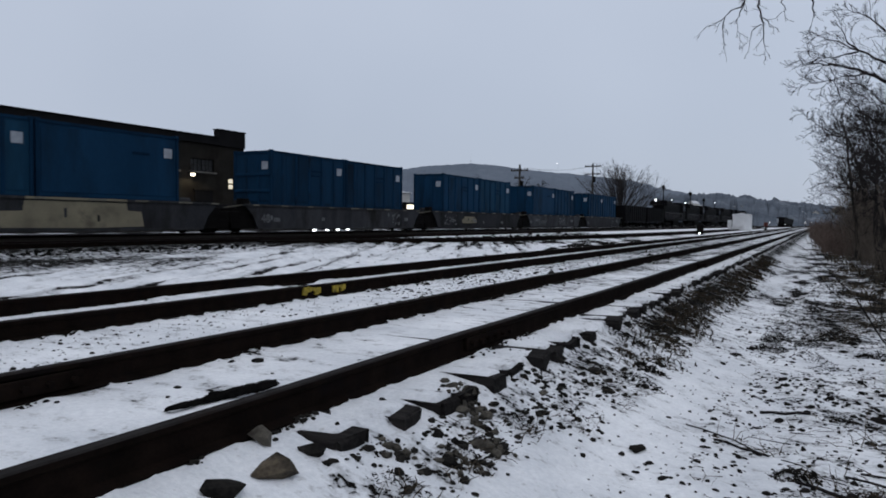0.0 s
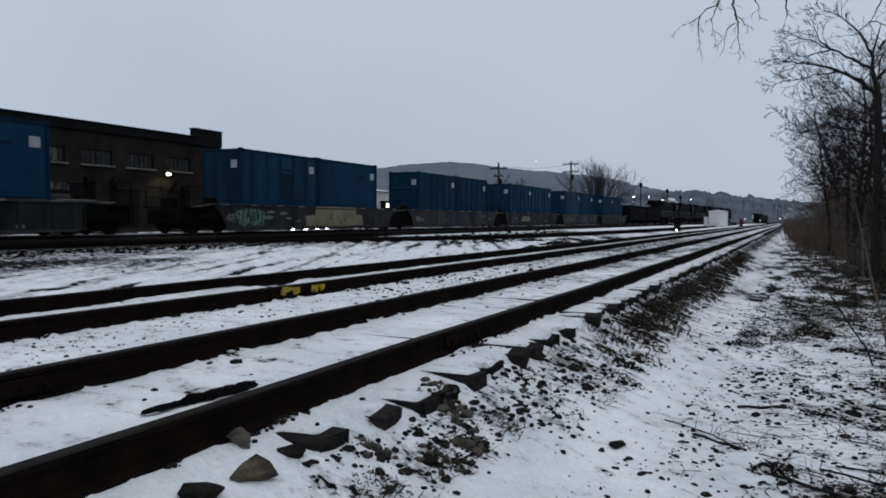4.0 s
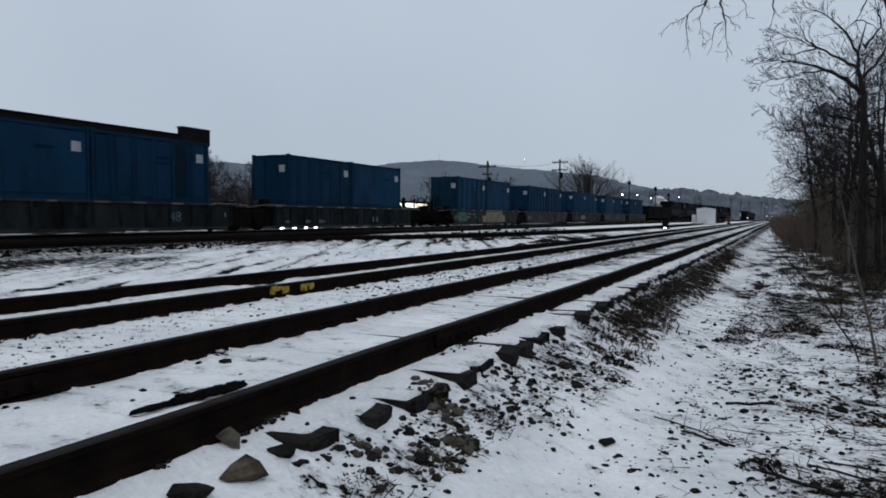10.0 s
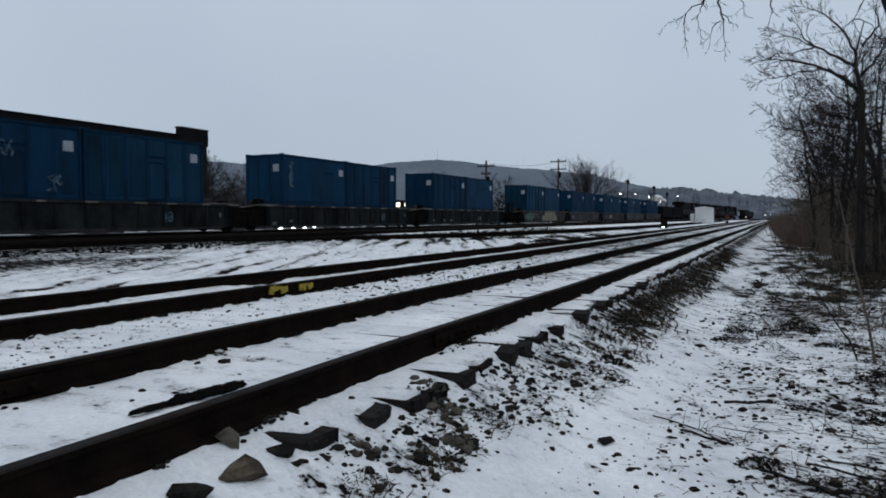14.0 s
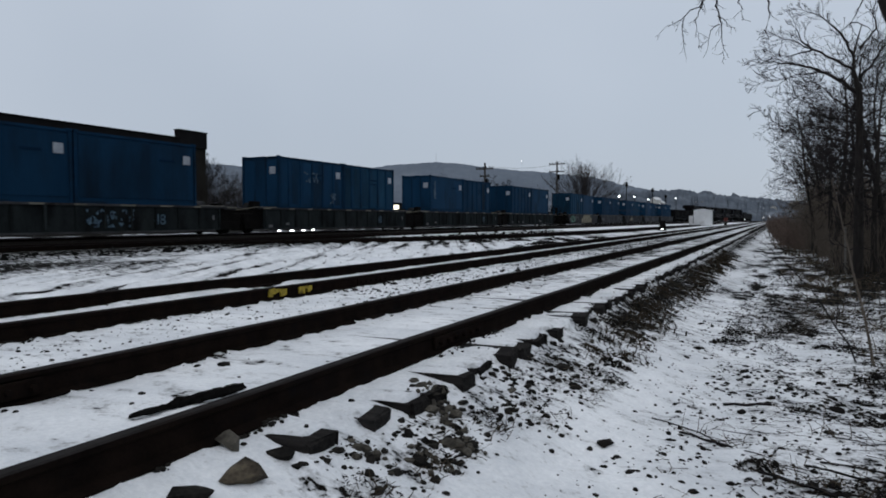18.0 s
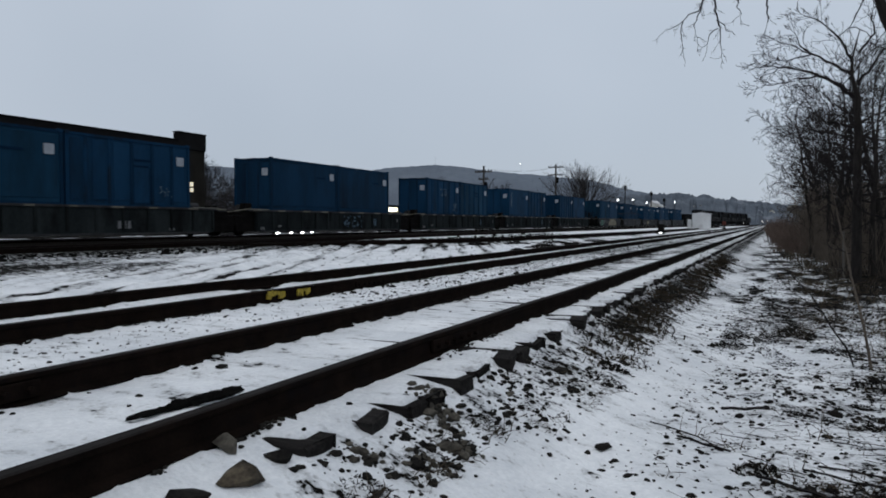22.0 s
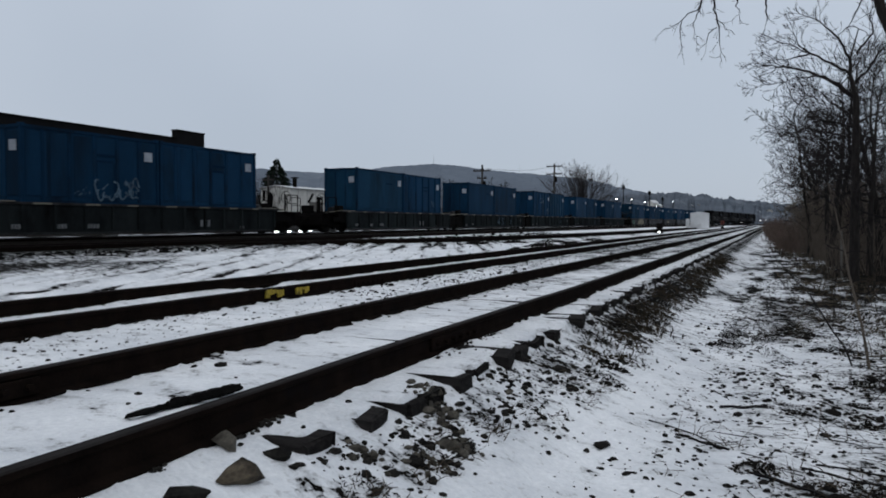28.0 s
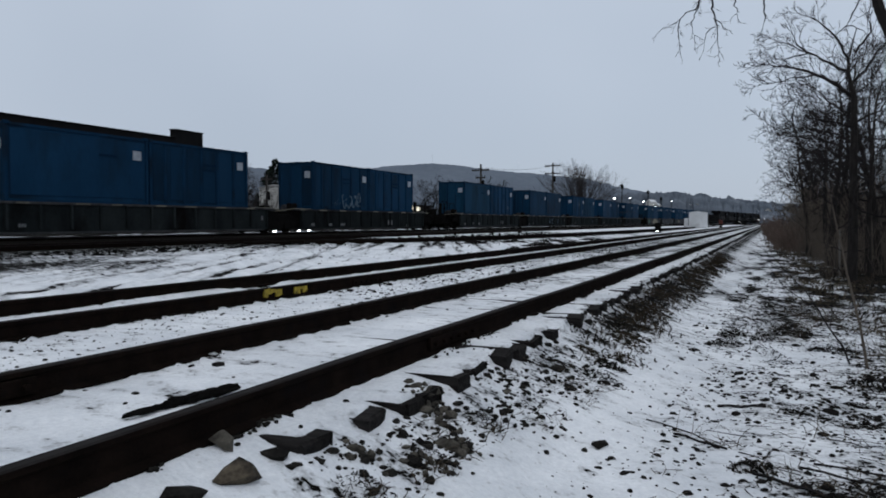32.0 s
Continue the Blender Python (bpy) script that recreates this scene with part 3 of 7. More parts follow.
sl.new(s_mix.outputs["Result"], s_b.inputs["Base Color"])
s_b.inputs["Roughness"].default_value = 0.85
s_b.inputs["Specular IOR Level"].default_value = 0.03
s_bump = sn.new("ShaderNodeBump")
s_bump.inputs["Strength"].default_value, s_bump.inputs["Distance"].default_value = 0.8, 0.07
sl.new(s_math("SUBTRACT", s_math("ADD", s_math("MULTIPLY", n_mid, 0.9), n_big), s_math("MULTIPLY", s_step.outputs[0], 0.5)), s_bump.inputs["Height"])
sl.new(s_bump.outputs[0], s_b.inputs["Normal"])

ground = new("ground", raw("ground", gv, gf, SNOW, True))
attr = ground.data.attributes.new("bare", "FLOAT", "POINT")
attr.data.foreach_set("value", bare_cover(GX, GY).reshape(-1))
attr = ground.data.attributes.new("field", "FLOAT", "POINT")
attr.data.foreach_set("value", (np.interp(GX, [-16.0, -14.2, -8.6, -8.0], [0, 1, 1, 0]) * np.exp(-(np.maximum(0, GY - 50) / 30) ** 2) * (1 - 0.9 * np.exp(-((GX + 14.0) / 2.2) ** 2 - ((GY - 9.5) / 4.5) ** 2))).reshape(-1))
tagged(ground, "thin snow over dark soil, gravel and weeds", "ground", kind="structure")


# ---- railway tracks ----
def rail_mesh(y0, y1, step, swing=None, head=None):
    """A flat-footed rail, 0.18 m high, its head at z = 0, drawn along y; the head's top takes the second material."""
    prof = [(-0.07, -0.18), (0.07, -0.18), (0.07, -0.168), (0.014, -0.148), (0.010, -0.05), (0.034, -0.036), (0.036, -0.008), (0.028, 0.0), (-0.028, 0.0), (-0.036, -0.008), (-0.034, -0.036), (-0.010, -0.05), (-0.014, -0.148), (-0.07, -0.168)]
    ys = np.arange(y0, y1 + step, step)
    k, verts, faces, mats = len(prof), [], [], []
    for j, y in enumerate(ys):
        s = float(swing(y)) if swing else 0.0
        verts += [(a + s, y, b) for a, b in prof]
        if j:
            for i in range(k):
                p, q = (j - 1) * k, j * k
                faces.append((p + i, p + (i + 1) % k, q + (i + 1) % k, q + i))
                mats.append(1 if i in (6, 7, 8) else 0)
    faces += [tuple(range(k))[::-1], tuple(range((len(ys) - 1) * k, len(ys) * k))]
    mats += [0, 0]
    me = raw("rail", verts, faces, RUST)
    me.materials.append(head or HEAD)
    me.polygons.foreach_set("material_index", mats)
    return me


def rail_wave(seed):
    """Old rail does not lie quite straight."""
    return lambda y: 0.012 * math.sin(y * 0.7 + seed) + 0.006 * math.sin(y * 2.1 + 2 * seed)


def tie_mesh(seed, lo, hi):
    """A worn wooden tie along x, with rough ends."""
    r = random.Random(seed)
    bm = B()
    box(bm, lo, hi, -0.115, 0.115, -0.18, 0.0, 0.012)
    for q in bm.verts:
        q.co.x += r.uniform(-0.025, 0.025)
        q.co.z += r.uniform(-0.010, 0.010)
        q.co.y += r.uniform(-0.012, 0.012)
    return finish(bm, "tie", TIE)


track_near = thing("railway_track_near", "rusty rails on snow-covered wooden ties", "railway track", kind="structure")
wave1, wave2 = rail_wave(1), rail_wave(4)
again("rail", rail_mesh(-60, 300, 0.5, wave1), track_near, pose(NEAR, 0, 0))
again("rail", rail_mesh(-60, 300, 0.5, wave2), track_near, pose(FARR, 0, 0))
ties = [tie_mesh(k, -1.30, 1.26) for k in range(5)]
mid1 = (NEAR + FARR) / 2
r = random.Random(3)
for k, y in enumerate(TIE_Y):
    again("tie", ties[k % 5], track_near, pose(mid1 + r.uniform(-0.05, 0.03) - 0.08 * (k == 4), float(y) + r.uniform(-0.015, 0.015) - 0.03 * (k == 4), (-0.190 if k > 3 else -0.31) + r.uniform(-0.008, 0.006), r.uniform(-1.5, 6.5) if k > 8 else 0, r.uniform(-0.4, 0.4), r.uniform(-1.5, 1.5)))
bm = B()
for k in range(390):
    y = TIE_Y[-1] + 0.475 * (k + 1)
    box(bm, -1.3, 1.3, y - 0.11, y + 0.11, -0.36, -0.19)
part("far_ties", bm, TIE, track_near, at=pose(mid1, 0, 0))["kind"] = "stuff"

track_side = thing("railway_track_side", "rusty rails almost buried in snow", "railway track", kind="structure")
again("rail", rail_mesh(-60, 300, 0.5, rail_wave(2)), track_side, pose(SIDE_N, 0, 0))
again("rail", rail_mesh(-60, 300, 0.5, rail_wave(7)), track_side, pose(SIDE_F, 0, 0))
bm = B()
for k in range(-8, 330):
    y = 3.2 + 0.53 * k
    box(bm, -1.3, 1.3, y - 0.11, y + 0.11, -0.36, -0.19)
part("ties", bm, TIE, track_side, at=pose((SIDE_N + SIDE_F) / 2, 0, 0))["kind"] = "stuff"

# yellow paint on the web of the second track's near rail
r = random.Random(19)
for y0, y1 in ((7.17, 7.53), (7.8, 8.09)):
    bm = B()
    n = 9
    for k in range(n):
        a, c = y0 + (y1 - y0) * k / n, y0 + (y1 - y0) * (k + 1) / n
        lo, hi = r.uniform(-0.15, -0.10), r.uniform(-0.03, -0.009)
        if 1 < k < n - 2 and r.random() < 0.4:
            lo = r.uniform(-0.09, -0.06)
        prism(bm, [(0.02, lo), (0.046, lo), (0.044, hi), (0.03, hi)], a, c)
    part("paint_mark", bm, YELLOW, track_side, "worn yellow paint mark", at=pose(SIDE_N + 0.003, 0, 0))


def joint_bar(parent, x, y, side):
    """Two bars bolted over a rail joint."""
    bm = B()
    box(bm, 0.011 * side, 0.042 * side, -0.45, 0.45, -0.145, -0.045, 0.008)
    ob = part("joint_bar", bm, RUST, parent, at=pose(x, y, 0))
    bm = B()
    for k in range(6):
        yy = -0.375 + 0.15 * k
        rod(bm, (0.040 * side, yy, -0.095), (0.075 * side, yy, -0.095), 0.022, n=6)
    part("bolts", bm, RUST, ob)


for y in (5.35, 17.2, 29.1):
    joint_bar(track_near, NEAR + wave1(y), y, 1)
    joint_bar(track_near, FARR + wave2(y), y - 3.1, 1)
    joint_bar(track_side, SIDE_N, y + 4.4, 1)

track_yard = thing("railway_track_yard", "empty yard track on dark ballast", "railway track", kind="structure")
again("rail", rail_mesh(-160, 330, 2.0, bend), track_yard, pose(YARD_N, 0, 0.1))
again("rail", rail_mesh(-160, 330, 2.0, bend), track_yard, pose(YARD_F, 0, 0.1))
track_main = thing("railway_track_main", "running track under the train on dark ballast", "railway track", kind="structure")
again("rail", rail_mesh(-160, 420, 2.0, bend, HEADSHEEN), track_main, pose(MAIN + 0.7525, 0, RAILZ))
again("rail", rail_mesh(-160, 420, 2.0, bend, HEADSHEEN), track_main, pose(MAIN - 0.7525, 0, RAILZ))
# a lead track leaves the yard track and swings over towards the near tracks
track_lead = thing("railway_track_lead", "rusty curved track leaving the yard track", "railway track", kind="structure")
for side in (-0.7525, 0.7525):
    again("rail", rail_mesh(20.5 if side > 0 else 22.5, 190, 1.0, lambda y: -12.0 - 6.0 * np.exp(-(np.asarray(y, float) - 24) / 14)), track_lead, pose(side, 0, 0.03))
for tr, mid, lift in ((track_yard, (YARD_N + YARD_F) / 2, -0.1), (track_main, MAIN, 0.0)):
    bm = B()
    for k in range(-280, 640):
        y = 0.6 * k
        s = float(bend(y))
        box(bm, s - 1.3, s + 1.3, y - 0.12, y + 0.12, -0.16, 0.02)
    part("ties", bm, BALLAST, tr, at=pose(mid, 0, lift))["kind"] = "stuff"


# ---- the train ----
def wheelset():
    bm = B()
    for s in (-1, 1):
        rod(bm, (s * 0.685, 0, 0), (s * 0.72, 0, 0), 0.445, n=20)
        rod(bm, (s * 0.72, 0, 0), (s * 0.815, 0, 0), 0.425, 0.42, n=20)
        rod(bm, (s * 0.815, 0, 0), (s * 0.83, 0, 0), 0.33, 0.31, n=16)
        rod(bm, (s * 0.83, 0, 0), (s * 0.90, 0, 0), 0.13, n=10)
        for k in range(3):
            a = 2.1 * k
            rod(bm, (s * 0.826, 0.22 * math.cos(a), 0.22 * math.sin(a)), (s * 0.84, 0.22 * math.cos(a), 0.22 * math.sin(a)), 0.04, n=6)
    rod(bm, (-0.7, 0, 0), (0.7, 0, 0), 0.085, n=8)
    return finish(bm, "wheelset", WHEEL)


def side_frame(x):
    """A cast truck frame: arch, spring window, journal boxes."""
    bm = B()
    out = [(-1.15, 0.33), (-1.15, 0.56), (-0.95, 0.62), (-0.5, 0.78), (0.5, 0.78), (0.95, 0.62), (1.15, 0.56), (1.15, 0.33), (0.98, 0.30), (0.62, 0.42), (0.45, 0.16), (-0.45, 0.16), (-0.62, 0.42), (-0.98, 0.30)]
    prism(bm, out, x - 0.07, x + 0.07, "x")
    for y in (-0.18, 0, 0.18):
        rod(bm, (x + 0.09, y, 0.2), (x + 0.09, y, 0.55), 0.07, n=8)
    for y in (-0.9, 0.9):
        rod(bm, (x - 0.05, y, 0.42), (x + 0.14, y, 0.42), 0.12, n=10)
    return finish(bm, "side_frame", IRON)


WHEELSET, FRAME_R, FRAME_L = wheelset(), side_frame(1.0), side_frame(-1.0)
wheels = []


def truck(parent, y, reach=0.89):
    bm = B()
    box(bm, -1.05, 1.05, -0.2, 0.2, 0.42, 0.72, 0.03)
    t = part("truck", bm, IRON, parent, "black cast-steel wheel truck", at=pose(0, y, 0))
    again("side_frame", FRAME_R, t, pose(0, 0, 0))
    again("side_frame", FRAME_L, t, pose(0, 0, 0))
    for s in (-1, 1):
        wheels.append(again("wheelset", WHEELSET, t, pose(0, s * reach, 0.425)))
    return t


train = []   # (thing, distance along the train)


def container(style, label, seed, bars_end=False):
    """A 20-foot blue waste container, 2.8 m high; style 0 has smooth sides with a long slot, 1 has ribs."""
    r = random.Random(seed)
    skin = (BLUE, BLUE3, BLUE3, BLUE, BLUE2)[seed % 5]
    c = thing("container", label, "container", "blue containers on the train")
    L, W, H = 6.06, 2.44, 2.8
    bm = B()
    box(bm, -W / 2 + 0.05, W / 2 - 0.05, 0.05, L - 0.05, 0.14, H - 0.06)
    body = part("body", bm, skin, c)
    # raised panel fields on the sides and the near end
    fields = [(0.2, 5.86)] if style == 0 else [(0.2 + k * 0.95, 1.0 + k * 0.95) for k in range(6)]
    for a, b in fields:
        bm = B()
        box(bm, W / 2 - 0.05, W / 2 - 0.028 - 0.006 * r.random(), a, b, 0.3, H - 0.22, 0.01)
        part("side_panel", bm, skin, c)
    for k in range(3):
        bm = B()
        box(bm, -W / 2 + 0.14 + k * 0.74, -W / 2 + 0.80 + k * 0.74, 0.025, 0.05, 0.3, H - 0.25, 0.008)
        part("end_panel", bm, skin, c)
    bm = B()
    for x in (-W / 2 + 0.06, W / 2 - 0.06):
        for y in (0.06, L - 0.06):
            box(bm, x - 0.06, x + 0.06, y - 0.06, y + 0.06, 0.0, H - 0.03, 0.01)
        box(bm, x - 0.05, x + 0.05, 0.12, L - 0.12, 0.0, 0.16)
        box(bm, x - 0.045, x + 0.045, 0.12, L - 0.12, H - 0.13, H - 0.03)
    for y in (0.06, L - 0.06):
        box(bm, -W / 2 + 0.12, W / 2 - 0.12, y - 0.05, y + 0.05, 0.0, 0.16)
        box(bm, -W / 2 + 0.12, W / 2 - 0.12, y - 0.05, y + 0.05, H - 0.15, H - 0.03)
    part("frame", bm, BLUED, c)
    fit = [(-W / 2 + 0.08, 0.09), (W / 2 - 0.08, 0.09), (-W / 2 + 0.08, L - 0.09), (W / 2 - 0.08, L - 0.09)]
    for x, y in fit:
        bm = B()
        box(bm, x - 0.09, x + 0.09, y - 0.09, y + 0.09, H - 0.11, H + 0.012, 0.012)
        part("corner_casting", bm, BLUED, c)
    ribs = [0.85, 1.9, 2.95, 4.0, 5.05] if style == 1 else []
    for y in ribs:
        bm = B()
        prism(bm, [(W / 2 - 0.04, y - 0.09), (W / 2 + 0.012, y - 0.05), (W / 2 + 0.012, y + 0.05), (W / 2 - 0.04, y + 0.09)], 0.16, H - 0.14, "z")
        part("rib", bm, BLUED, c)
    for k in range(2):
        x = -W / 2 + 0.84 + k * 0.74
        bm = B()
        box(bm, x - 0.05, x + 0.05, -0.005, 0.06, 0.16, H - 0.16, 0.012)
        part("end_post", bm, BLUED, c)
    # dark slot high on the side; its recess shade is put into the colour
    bm = B()
    y = 3.08 if style else 4.0 + r.uniform(-0.3, 0.1)
    box(bm, W / 2 - 0.03, W / 2 - 0.012, y, y + 0.8, 1.9, 2.0, 0.004)
    part("slot", bm, BLUESLOT, c, "dark slot")
    if style == 1:
        bm = B()
        box(bm, W / 2 - 0.03, W / 2 - 0.010, y - 0.03, y + 0.73, 0.2, 1.66, 0.02)
        hatch = part("hatch", bm, skin, c)
        bm = B()
        prism(bm, [(y - 0.1, 0.18), (y - 0.1, 1.6), (y, 1.75), (y + 0.7, 1.75), (y + 0.8, 1.6), (y + 0.8, 0.18)], W / 2 - 0.028, W / 2 - 0.018, "x")
        part("hatch_gap", bm, BLUESLOT, hatch)
    bm = B()
    box(bm, W / 2 - 0.03, W / 2 - 0.006, L - 0.75, L - 0.35, 1.86, 2.24, 0.004)
    part("placard", bm, PLACARD, c, "white placard")
    bm = B()
    box(bm, W / 2 - 0.62, W / 2 - 0.24, 0.012, 0.03, 1.86, 2.24, 0.004)
    part("placard", bm, PLACARD, c, "white placard")
    if bars_end:
        for z in (0.75, 1.55):
            bm = B()
            box(bm, -W / 2 + 0.1, W / 2 - 0.1, -0.03, 0.05, z, z + 0.14, 0.02)
            part("end_bar", bm, BLUED, c)
    # roof cover with a shallow ridge
    bm = B()
    prism(bm, [(-W / 2 + 0.1, H - 0.06), (0, H + 0.0), (W / 2 - 0.1, H - 0.06), (W / 2 - 0.1, H - 0.1), (-W / 2 + 0.1, H - 0.1)], 0.12, L - 0.12)
    part("roof", bm, BLUED, c)
    return c


def strokes(bm, r, y0, y1, z0, z1, x, n, w):
    """Loops of spray paint that cannot be read."""
    for k in range(n):
        cy, cz = y0 + (y1 - y0) * (k + 0.5) / n, (z0 + z1) / 2
        ry, rz = (y1 - y0) / n * 0.42, (z1 - z0) * 0.45
        a0 = r.uniform(0, 6)
        turn = r.uniform(3.5, 6.2)
        m, last = 14, None
        for i in range(m + 1):
            a = a0 + turn * i / m
            wob = 1 + 0.25 * math.sin(3 * a + k)
            py, pz = cy + ry * wob * math.cos(a), cz + rz * wob * math.sin(a)
            dy, dz = -math.sin(a) * ry, math.cos(a) * rz
            q = math.hypot(dy, dz) or 1
            oy, oz = -dz / q * w / 2, dy / q * w / 2
            now = (bm.verts.new((x, py + oy, pz + oz)), bm.verts.new((x, py - oy, pz - oz)))
            if last:
                bm.faces.new((last[0], last[1], now[1], now[0]))
            last = now


def sprayed(bm, r, y0, y1, z0, z1, x, n):
    """Faded tags: short fat dabs of paint that overlap."""
    for k in range(n):
        cy, cz = r.uniform(y0, y1), r.uniform(z0, z1)
        a, l, w = r.choice((0.1, 1.3, 1.6, 2.2, 0.8)) + r.gauss(0, 0.2), r.uniform(0.2, 0.45) * (z1 - z0), r.uniform(0.035, 0.08) * (z1 - z0)
        ring = []
        for i in range(8):
            t = 2 * math.pi * i / 8
            u, v = math.cos(t) * l / 2 * r.uniform(0.7, 1.1), math.sin(t) * w * r.uniform(0.5, 1.2)
            ring.append(bm.verts.new((x + 0.0006 * k, cy + u * math.cos(a) - v * math.sin(a), min(z1, max(z0, cz + u * math.sin(a) + v * math.cos(a))))))
        bm.faces.new(ring)


def bars(bm, r, y, z, x, n, h):
    """Lettering that cannot be read, as plain bars."""
    for k in range(n):
        w = h * r.uniform(0.45, 0.7)
        box(bm, x - 0.004, x + 0.004, y, y + w, z, z + h)
        y += w + h * 0.25


def well_unit(dark, label, seed, first, last, marks):
    """One unit of an articulated well car; origin at its middle on the rail's top. Containers fill y -6.1 to 6.1."""
    r = random.Random(seed)
    u = thing("well_car", label, "railway car", "well cars of the train")
    skin = WELLD if dark else WELL
    top = 1.2 if dark else 1.25
    for s in (1, -1):
        bm = B()
        x0, x1 = sorted((s * 1.34, s * 1.42))
        if dark:
            prism(bm, [(-7.55, 0.24), (-7.55, top), (7.35, top), (7.35, 0.24), (7.25, 0.2), (-7.45, 0.2)], x0, x1, "x")
        else:
            prism(bm, [(-8.0, top), (8.0, top), (7.5, 0.75), (7.2, 0.18), (-7.2, 0.18), (-7.5, 0.75)], x0, x1, "x")
        side = part("side_wall", bm, skin, u)
        bm = B()
        x0, x1 = sorted((s * 1.30, s * 1.47))
        box(bm, x0, x1, -8.1, 7.9, top, top + 0.09, 0.01)
        box(bm, x0, x1, -7.0, 7.0, 0.15, 0.23, 0.01)
        part("chord", bm, CHORD, side)
        if s == 1:
            if dark:
                for k in range(13):
                    y = -7.45 + k * 1.225
                    bm = B()
                    box(bm, 1.42, 1.49, y - 0.05, y + 0.05, 0.31, top, 0.01)
                    part("side_post", bm, skin, side)
            for k in range(9):
                y = -7.6 + k * 1.9 + r.uniform(-0.2, 0.2)
                bm = B()
                box(bm, 1.47, 1.476, y, y + r.uniform(0.35, 0.75), top + 0.012, top + 0.078)
                part("reflector", bm, REFLECT, side, "scuffed pale reflector strip")
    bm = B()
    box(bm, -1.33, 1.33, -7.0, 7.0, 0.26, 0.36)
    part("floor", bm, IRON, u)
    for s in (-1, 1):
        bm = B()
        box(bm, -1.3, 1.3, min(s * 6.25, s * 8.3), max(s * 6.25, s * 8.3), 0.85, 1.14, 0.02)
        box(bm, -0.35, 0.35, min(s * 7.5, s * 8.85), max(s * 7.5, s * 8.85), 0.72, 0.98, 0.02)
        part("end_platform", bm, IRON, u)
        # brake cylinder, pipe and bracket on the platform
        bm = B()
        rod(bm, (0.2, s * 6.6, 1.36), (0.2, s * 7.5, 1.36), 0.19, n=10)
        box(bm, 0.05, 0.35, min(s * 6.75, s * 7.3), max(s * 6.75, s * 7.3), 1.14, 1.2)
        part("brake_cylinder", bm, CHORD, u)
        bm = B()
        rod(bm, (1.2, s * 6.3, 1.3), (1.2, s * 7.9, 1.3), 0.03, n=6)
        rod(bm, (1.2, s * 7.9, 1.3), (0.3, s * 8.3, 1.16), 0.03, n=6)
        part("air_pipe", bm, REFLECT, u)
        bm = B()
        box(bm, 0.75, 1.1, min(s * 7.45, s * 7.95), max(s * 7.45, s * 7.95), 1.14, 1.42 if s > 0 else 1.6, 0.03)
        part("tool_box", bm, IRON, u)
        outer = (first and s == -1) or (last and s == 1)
        # added black blocks stand in for the darkness round the trucks
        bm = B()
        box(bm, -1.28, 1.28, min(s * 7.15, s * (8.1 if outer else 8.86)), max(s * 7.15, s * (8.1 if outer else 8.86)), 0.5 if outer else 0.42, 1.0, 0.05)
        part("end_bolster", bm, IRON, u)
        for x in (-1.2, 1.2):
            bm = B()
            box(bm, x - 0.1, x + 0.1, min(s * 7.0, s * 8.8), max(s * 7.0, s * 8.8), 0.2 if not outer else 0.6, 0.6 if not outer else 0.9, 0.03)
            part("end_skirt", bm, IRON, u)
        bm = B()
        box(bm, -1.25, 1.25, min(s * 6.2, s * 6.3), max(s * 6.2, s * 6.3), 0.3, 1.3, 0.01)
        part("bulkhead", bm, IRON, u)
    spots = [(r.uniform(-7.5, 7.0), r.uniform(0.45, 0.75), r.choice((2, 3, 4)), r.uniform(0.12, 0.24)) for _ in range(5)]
    if "smudges" in marks:
        spots = [(-3.0, 0.62, 4, 0.12)]
    if dark:
        spots = [(-6.6, 0.36, 4, 0.16), (-5.0, 0.36, 4, 0.16), (-3.65, 0.36, 4, 0.16), (2.1, 0.4, 3, 0.3), (4.7, 0.3, 3, 0.12)] if first or last else [(-7.2, 0.28, 3, 0.14), (6.85, 0.68, 1, 0.2), (-5.8, 0.4, 3, 0.12)]
    for y, z, n, h in spots:
        bm = B()
        bars(bm, r, y, z, 1.425, n, h)
        part("stencil", bm, PAINTW, u, "faded white stencilling")
    if "48" in marks:
        t = bpy.data.curves.new("length_mark", "FONT")
        t.body, t.size, t.extrude = "48", 0.62, 0.003
        ob = new("length_mark", t)
        t.materials.append(PAINTB if dark else PAINTW)
        ob.parent, ob.matrix_basis = u, pose(1.426, marks["48"], 0.48, 90, 0, 90)
    for y0, y1, mat_, label_, lo, hi in marks.get("patches", ()):
        w, h = y1 - y0, hi - lo
        bm = B()
        prism(bm, [(y0 + w * a, lo + h * b) for a, b in ((0.02, 0.02), (0.0, 0.6), (0.15, 0.63), (0.16, 1.0), (0.86, 1.0), (0.87, 0.7), (0.98, 0.66), (1.0, 0.06), (0.6, 0.0))], 1.42, 1.426, "x")
        p = part("paint_patch", bm, mat_, u, label_)
        for a, b, c in ((0.41, 0.4, 0.75), (0.64, 0.25, 0.5)):
            bm = B()
            box(bm, 1.426, 1.429, y0 + w * a, y0 + w * a + 0.1, lo + h * b, lo + h * c)
            part("worn_slot", bm, WELL, p)
        if hi > 1.15:
            bm = B()
            box(bm, 1.471, 1.4745, y0 + w * 0.16, y0 + w * 0.86, top + 0.004, top + 0.084)
            part("paint_overrun", bm, mat_, p)
    for y0, y1, lo, hi in marks.get("smudges", ()):
        bm = B()
        m = 12
        prism(bm, [((y0 + y1) / 2 + (y1 - y0) / 2 * math.cos(2 * math.pi * i / m) * r.uniform(0.85, 1.1), (lo + hi) / 2 + (hi - lo) / 2 * math.sin(2 * math.pi * i / m) * r.uniform(0.85, 1.1)) for i in range(m)], 1.42, 1.4255, "x")
